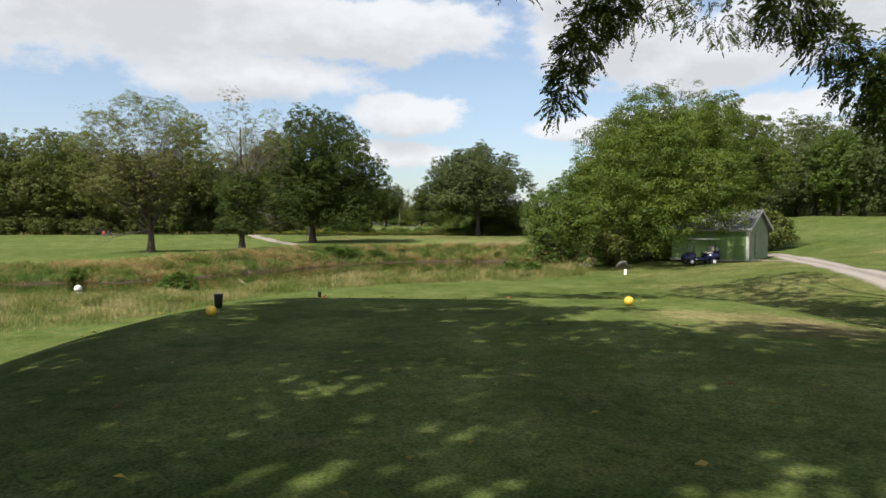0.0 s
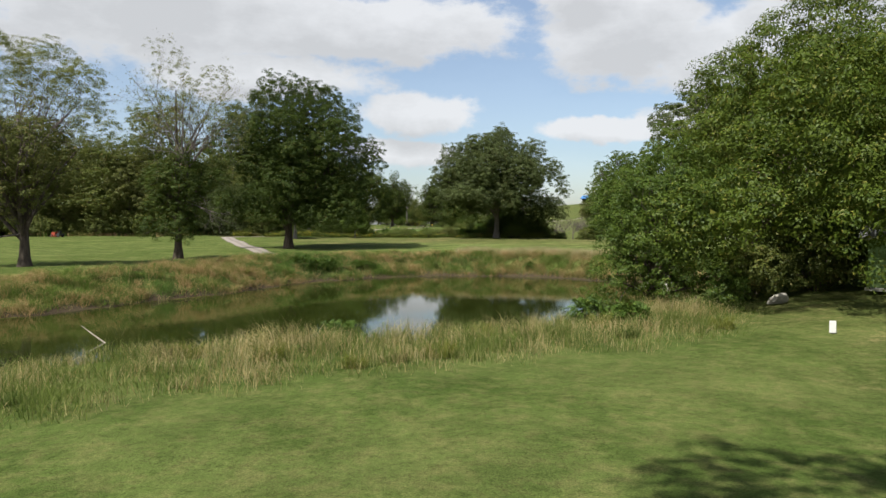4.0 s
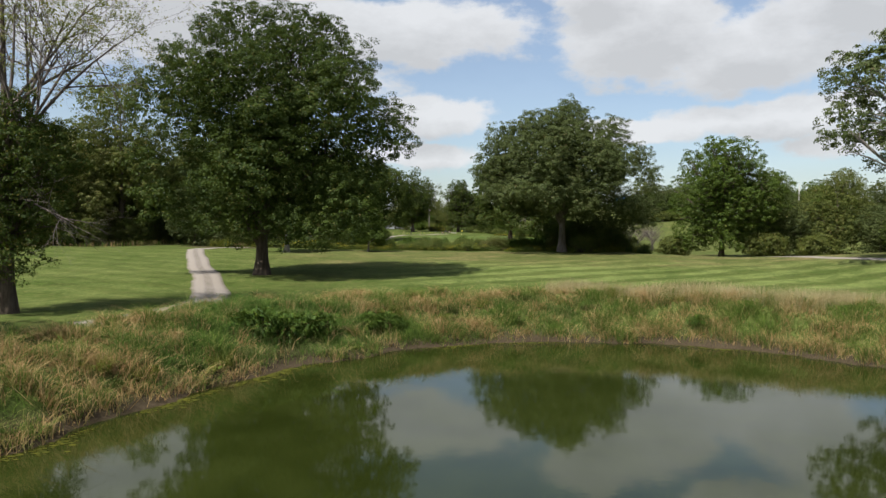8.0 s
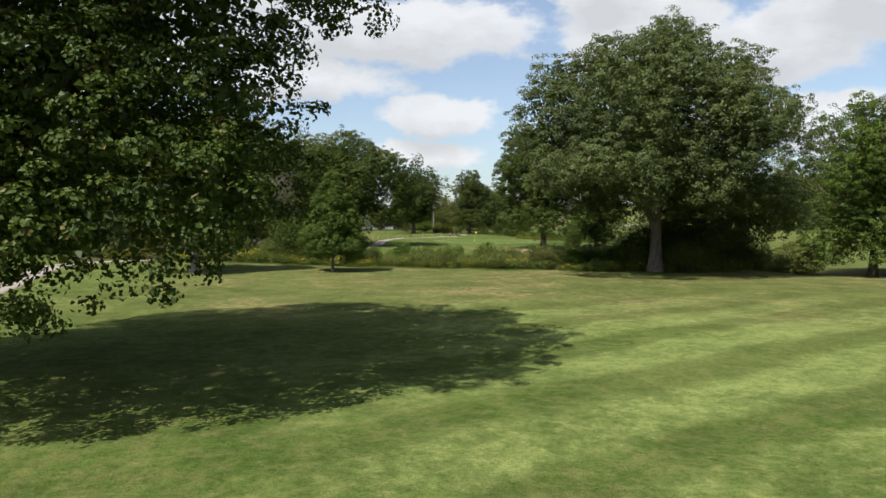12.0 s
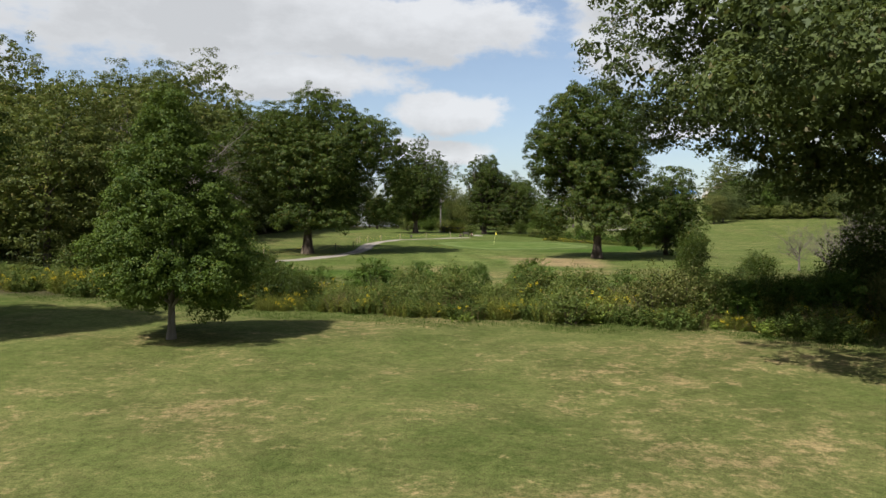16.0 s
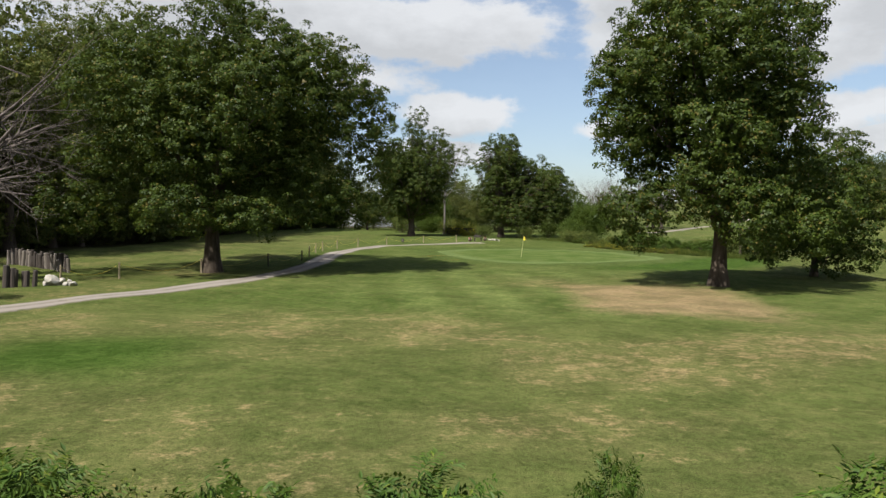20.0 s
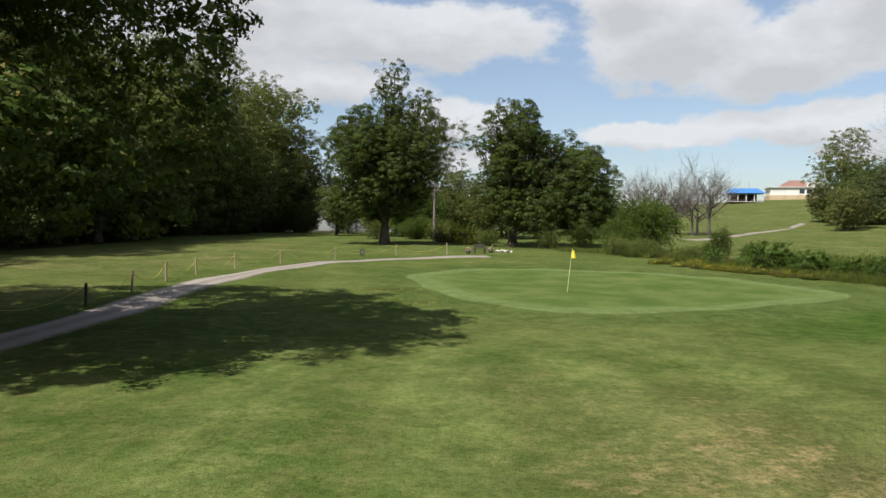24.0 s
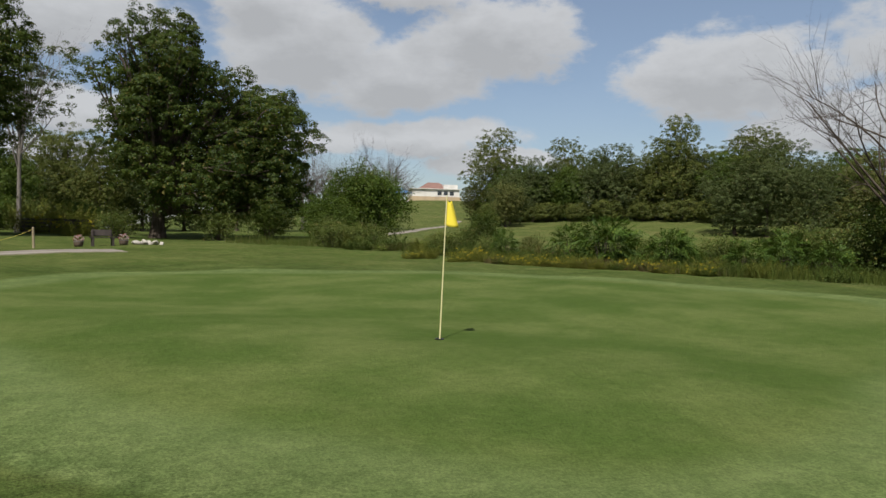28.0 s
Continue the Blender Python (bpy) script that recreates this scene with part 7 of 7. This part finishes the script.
r = np.random.RandomState(12)
for i in range(46):
    u, v = r.rand(), r.normal() * 0.8
    stone(15.9 + 1.5 * u + v * 0.55, 82.6 - 1.6 * u + v * 0.75, r.uniform(0.18, 0.42), i, "pale broken stone of the bank riprap", "riprap stones", r.uniform(0, 0.15))
for i in range(12):
    stone(-31.2 + 0.19 * i + r.normal() * 0.1, 188.2 - 0.08 * i + r.normal() * 0.25, r.uniform(0.3, 0.62) * (1.2 if i < 5 else 0.8), i + 3, "pale fieldstone heaped by the log wall", "stones by the log wall", 0.15 if i % 3 == 0 else 0)
for i, (x, y, s) in enumerate(((-9.25, 245.6, 0.46), (-8.85, 245.5, 0.42), (-8.4, 245.5, 0.40), (-9.0, 245.9, 0.36), (-8.1, 245.4, 0.28), (-8.65, 245.9, 0.34))):
    stone(x, y, s, i, "cream boulder in the bed behind the green", "boulders by the bench")
stone(14.2, 55.2, 0.9, 2, "grey boulder under the walnut", "")


# ---- log palisade ----
def palisade(ax, ay, bx, by, n, seed, label):
    r = np.random.RandomState(seed)
    t = thing("log_wall", (ax, ay, ground_z(ax, ay)), label, "log wall", "log walls by the path")
    for i in range(n):
        k = i / (n - 1)
        x, y = (bx - ax) * k + r.normal() * 0.08, (by - ay) * k + r.normal() * 0.08
        z = ground_z(ax + x, ay + y) - ground_z(ax, ay)
        h, rad = r.uniform(0.7, 1.15), r.uniform(0.11, 0.16)
        part("log", lathe(bmesh.new(), [(rad * 1.06, -0.3), (rad, 0.2), (rad * 0.95, h * 0.7), (rad * 0.9, h - 0.03), (rad * 0.75, h)], 9), WOOD_GREY if r.rand() < 0.3 else WOOD_DARK, t, at=(x, y, z), turn=(r.uniform(-5, 5), r.uniform(-5, 5), r.uniform(0, 360)))


palisade(-39.2, 183.4, -31.3, 187.4, 38, 1, "upright weathered logs set as a low wall")
palisade(-42.2, 200.8, -34.5, 195.3, 38, 2, "second row of upright weathered logs")

# ---- rope line along the path ----
ROPE = plain_material("yellow_rope", (0.340, 0.272, 0.034), (0.422, 0.354, 0.061), 20, 0.7)
POST_WOOD = plain_material("post_wood", (0.204, 0.163, 0.102), (0.286, 0.238, 0.156), 8, 0.8, squash=(1, 1, 0.2))
POSTS = [(-31.2, 189.4), (-29.8, 192.6), (-27.2, 197.6), (-24.8, 203.4), (-23.7, 208.2), (-24.2, 212.2), (-24.6, 216), (-25.0, 220.2), (-24.6, 224.6), (-23.4, 229.4), (-21.2, 235.5), (-17.4, 240.6), (-13.4, 242.0)]
rope_fence = thing("rope_fence", (POSTS[0][0], POSTS[0][1], ground_z(*POSTS[0])), "low wooden posts strung with a slack yellow rope", "rope fence")
fx0, fy0, fz0 = rope_fence.matrix_world.translation
tops = []
for i, (x, y) in enumerate(POSTS):
    z = ground_z(x, y)
    tall = 0.92 if i != 4 else 0.8
    part("post", lathe(bmesh.new(), [(0.05, -0.2), (0.05, tall - 0.03), (0.04, tall)], 10), POST_WOOD if i not in (3, 4) else WOOD_DARK, rope_fence, at=(x - fx0, y - fy0, z - fz0), turn=(2 * math.sin(i * 2.1), 2 * math.cos(i * 1.3), 0))
    tops.append(np.array([x - fx0, y - fy0, z - fz0 + tall - 0.08]))
for a, b in zip(tops, tops[1:]):
    k = np.linspace(0, 1, 11)[:, None]
    pts = a + (b - a) * k - np.array([0, 0, 0.55]) * (4 * k * (1 - k))
    piece("rope", mesh_of("rope", *tubes([(pts, np.full(11, 0.009))], 5), ROPE, True), rope_fence, "slack yellow rope")


# ---- the flag on the green ----
FLAG_CLOTH = plain_material("yellow_cloth", (0.490, 0.394, 0.014), (0.544, 0.462, 0.034), 5, 0.8, bump=0.1)
CREAM = plain_material("cream_stick", (0.462, 0.422, 0.204), (0.530, 0.490, 0.286), 7, 0.45)
gz = ground_z(-6.45, 215.4)
flag = thing("golf_flag", (-6.45, 215.4, gz), "yellow flag hanging on a cream flagstick in the hole", "flag")
stick_top = np.array([0.22, 0.30, 1.88])
k = np.linspace(0, 1, 9)[:, None]
piece("flagstick", mesh_of("flagstick", *tubes([(stick_top * k + np.array([0, 0, -0.1]) * (1 - k), np.linspace(0.010, 0.007, 9))], 8), CREAM, True), flag)
uu, vv = np.meshgrid(np.linspace(0, 1, 13), np.linspace(0, 1, 11), indexing="ij")
sx = stick_top[0] * (0.99 - 0.18 * vv) + 0.22 * uu * (0.4 + 0.6 * vv) - 0.10 * np.sin(uu * 6.0) * vv * 0.5
sy = stick_top[1] * (0.99 - 0.18 * vv) + 0.10 * np.sin(uu * 7.5 + 1.0) * (0.3 + vv) * uu
sz = stick_top[2] - 0.03 - 0.33 * vv - 0.22 * uu * (0.6 + 0.4 * np.cos(uu * 3))
ia, ja = np.meshgrid(np.arange(12), np.arange(10), indexing="ij")
a = (ia * 11 + ja).ravel()
cloth = piece("cloth", mesh_of("cloth", np.stack([sx, sy, sz], -1).reshape(-1, 3), np.stack([a, a + 1, a + 12, a + 11], 1), FLAG_CLOTH, True), flag, "limp yellow flag cloth")
sol = cloth.modifiers.new("thick", "SOLIDIFY")
sol.thickness = 0.004
part("cup", lathe(bmesh.new(), [(0.052, 0.004), (0.060, 0.010), (0.060, 0.014), (0.050, 0.014), (0.046, 0.006)], 18), BLACK_PLASTIC, flag, "dark rim of the hole")


# ---- bench, planters and sign behind the green ----
def bench(x, y, turn):
    t = thing("bench", (x, y, ground_z(x, y)), "dark wooden bench with a solid back behind the green", "bench", turn=turn)
    part("backrest", block(bmesh.new(), 0, 0.20, 0.72, 1.10, 0.06, 0.32, 0.015), WOOD_DARK, t, turn=(-8, 0, 0), at=(0, 0, 0))
    for i in range(3):
        part("seat_plank", block(bmesh.new(), 0, -0.18 + i * 0.15, 0.44, 1.35, 0.13, 0.045, 0.01), WOOD_DARK, t)
    for sx in (-0.52, 0.52):
        for sy in (-0.18, 0.18):
            part("leg", block(bmesh.new(), sx, sy, 0.19, 0.11, 0.09, 0.46, 0.01), WOOD_DARK, t)
        part("back_post", block(bmesh.new(), sx * 0.9, 0.22, 0.62, 0.07, 0.05, 0.5, 0.01), WOOD_DARK, t)
        part("armrest", block(bmesh.new(), sx * 1.22, -0.02, 0.46, 0.12, 0.46, 0.05, 0.01), WOOD_DARK, t)
    return t


bench(-10.75, 243.4, 12).scale = (0.82, 0.82, 0.9)
TERRA = plain_material("barrel_wood", (0.068, 0.048, 0.034), (0.116, 0.082, 0.058), 7, 0.8, squash=(1, 1, 0.2))
PETAL = leaf_material("petal", (0.408, 0.306, 0.286), (0.530, 0.503, 0.476), (0.374, 0.068, 0.082), 0.3, 0.2)
for x, y in ((-11.75, 243.5), (-9.85, 244.2)):
    t = thing("planter", (x, y, ground_z(x, y)), "half-barrel planter filled with pale flowers", "planter", "planters by the bench", scale=0.78)
    part("barrel", lathe(bmesh.new(), [(0.20, -0.02), (0.25, 0.1), (0.27, 0.24), (0.26, 0.38), (0.23, 0.38), (0.22, 0.30)], 16), TERRA, t, smooth=True)
    part("hoop", lathe(bmesh.new(), [(0.268, 0.27), (0.276, 0.275), (0.276, 0.31), (0.266, 0.315)], 16), STEEL, t)
    piece("flower_mass", crown_mesh("flower_mass", [(0, 0, 0.46, 0.26, 0.75)], 90, 8, PETAL, 0.06, 0.8, 0.1, 5), t, "pale flowers")
    piece("greenery", crown_mesh("greenery", [(0, 0, 0.42, 0.24, 0.7)], 70, 8, LEAF_SHRUB, 0.07, 0.5, 0.1, 6), t)
t = thing("sign_frame", (-19.6, 237.6, ground_z(-19.6, 237.6)), "small black sign frame beside the path", "sign", turn=20)
part("frame", block(bmesh.new(), 0, 0, 0.42, 0.30, 0.04, 0.42, 0.01), BLACK_PLASTIC, t)
part("panel", block(bmesh.new(), 0, -0.024, 0.42, 0.20, 0.008, 0.30, 0.002), WOOD_GREY, t)
for sx in (-0.1, 0.1):
    part("leg", block(bmesh.new(), sx, 0, 0.10, 0.03, 0.03, 0.32), BLACK_PLASTIC, t)
t = thing("footbridge", (-13.6, 263.0, ground_z(-13.6, 263)), "low brown wooden footbridge with plank rails", "bridge", turn=8)
part("deck", block(bmesh.new(), 0, 0, 0.12, 5.0, 1.6, 0.12, 0.01), WOOD_DARK, t)
for sy in (-0.8, 0.8):
    for i in range(4):
        part("rail_post", block(bmesh.new(), -2.3 + i * 1.53, sy, 0.45, 0.1, 0.1, 0.95, 0.01), WOOD_DARK, t)
    for z in (0.42, 0.68, 0.92):
        part("rail", block(bmesh.new(), 0, sy, z, 4.9, 0.05, 0.14, 0.008), WOOD_DARK, t)
for x, y in ((-21.4, 170.7),):
    t = thing("yellow_stake", (x, y, ground_z(x, y)), "short yellow hazard stake in the turf", "stake")
    part("stake", lathe(bmesh.new(), [(0.03, -0.1), (0.035, 0.1), (0.012, 0.14)], 8), YELLOW_PAINT, t)

# ---- the hill's buildings ----
BLUE_ROOF = plain_material("blue_metal_roof", (0.034, 0.136, 0.354), (0.048, 0.170, 0.408), 3, 0.4, bump=0.1)
BROWN_ROOF = plain_material("brown_shingle", (0.150, 0.082, 0.068), (0.204, 0.116, 0.095), 5, 0.9)
WHITE_WALL = plain_material("white_siding", (0.503, 0.490, 0.462), (0.558, 0.544, 0.524), 3, 0.6)
TAN_WALL = plain_material("tan_stone", (0.326, 0.245, 0.150), (0.408, 0.320, 0.211), 3, 0.85)
DARK_GLASS = plain_material("dark_window", (0.020, 0.027, 0.034), (0.034, 0.041, 0.048), 2, 0.1, bump=0.0)


def hip_roof(bm, lx, ly, z0, rise, over=0.6, ridge=0.5):
    a = [bm.verts.new((sx * (lx / 2 + over), sy * (ly / 2 + over), z0)) for sx, sy in ((-1, -1), (1, -1), (1, 1), (-1, 1))]
    b = [bm.verts.new((sx * (lx / 2) * ridge, 0, z0 + rise)) for sx in (-1, 1)]
    bm.faces.new((a[0], a[1], b[1], b[0])), bm.faces.new((a[1], a[2], b[1])), bm.faces.new((a[2], a[3], b[0], b[1])), bm.faces.new((a[3], a[0], b[0]))
    bm.faces.new(a[::-1])
    return bm


t = thing("pavilion", (83, 452, ground_z(83, 452)), "open pavilion with a bright blue metal roof", "pavilion", turn=-8)
part("roof", hip_roof(bmesh.new(), 12, 8, 3.2, 2.0, 0.6, 0.8), BLUE_ROOF, t)
part("floor_slab", block(bmesh.new(), 0, 0, 0.1, 12.4, 8.4, 0.3), CONCRETE, t)
part("back_wall", block(bmesh.new(), 0, 2.5, 1.6, 10, 0.2, 3.0), WOOD_DARK, t)
for i in range(5):
    part("column", block(bmesh.new(), -5.6 + 2.8 * i, -3.8, 1.65, 0.25, 0.25, 3.1), WHITE_WALL, t)
for i in range(3):
    part("table", block(bmesh.new(), -3.5 + 3.5 * i, 0, 0.8, 1.8, 0.8, 0.9), WOOD_GREY, t)
t = thing("clubhouse", (112, 478, ground_z(112, 478)), "white clubhouse with a brown hip roof on the hilltop", "building", turn=-12)
part("plinth", block(bmesh.new(), 0, 0, 0.3, 21, 13, 2.2), TAN_WALL, t, "tan stone plinth")
part("wall", block(bmesh.new(), 0, 0, 2.9, 20, 12, 3.2), WHITE_WALL, t)
part("eave", block(bmesh.new(), 0, 0, 4.6, 21.4, 13.4, 0.25), WHITE_WALL, t)
part("roof", hip_roof(bmesh.new(), 13, 9, 4.73, 3.0, 0.4, 0.35), BROWN_ROOF, t)
part("wing", block(bmesh.new(), 6.5, -2, 5.6, 6, 6, 2.0), WHITE_WALL, t, "white raised wing")
for i in range(3):
    w = part("window", block(bmesh.new(), 1.5 + 2.6 * i, -6.02, 2.9, 1.8, 0.1, 1.7), DARK_GLASS, t)
    part("window_frame", block(bmesh.new(), 1.5 + 2.6 * i, -6.05, 2.0, 2.0, 0.14, 0.12), WHITE_WALL, w)
part("flag_post", lathe(bmesh.new(), [(0.08, -1), (0.06, 7.0)], 8, Matrix.Translation((-18, -6, 0))), STEEL, t)
t = thing("utility_pole", (95, 272, ground_z(95, 272)), "pale utility pole above the far trees", "pole")
part("pole", lathe(bmesh.new(), [(0.16, -0.5), (0.11, 12.5)], 8), WHITE_WALL, t)

# ---- mower on the far lawn ----
t = thing("mower", (-72, 149.5, ground_z(-72, 149.5)), "red ride-on mower at the wood's edge", "mower", turn=170)
part("hood", profile_body([(0.1, 0.35), (0.1, 0.95), (0.8, 0.85), (0.95, 0.35)], -0.4, 0.4, 0.04), RED_PAINT, t)
part("frame", block(bmesh.new(), -0.2, 0, 0.42, 1.7, 0.7, 0.16, 0.03), BLACK_PLASTIC, t)
part("seat", profile_body([(-0.75, 0.6), (-0.85, 1.15), (-0.7, 1.15), (-0.6, 0.72), (-0.2, 0.7), (-0.2, 0.6)], -0.28, 0.28, 0.03), BLACK_PLASTIC, t)
part("deck", block(bmesh.new(), 0.1, 0, 0.2, 1.1, 1.5, 0.16, 0.04), RED_PAINT, t)
for wx, wr in ((-0.7, 0.32), (0.7, 0.24)):
    for wy in (-0.55, 0.55):
        part("wheel", lathe(bmesh.new(), [(0.1, -0.1), (wr, -0.1), (wr, 0.1), (0.1, 0.1)], 16), TYRE, t, at=(wx, wy, wr), turn=(90, 0, 0))
part("steering_wheel", ring_mesh(0.18, 0.016), BLACK_PLASTIC, t, at=(-0.05, 0, 1.1), turn=(0, 35, 0))

# a broken branch at the pond's edge
t = thing("fallen_branch", (-13.5, 52.0, ground_z(-13.5, 52.0)), "bleached broken branch leaning out of the reeds", "branch")
piece("branch", mesh_of("branch", *tubes([(np.array([[0, 0, -0.1], [-0.8, 0.6, 0.6], [-2.2, 1.2, 1.3]]), np.array([0.05, 0.04, 0.015]))], 6), BARK_PALE, True), t)
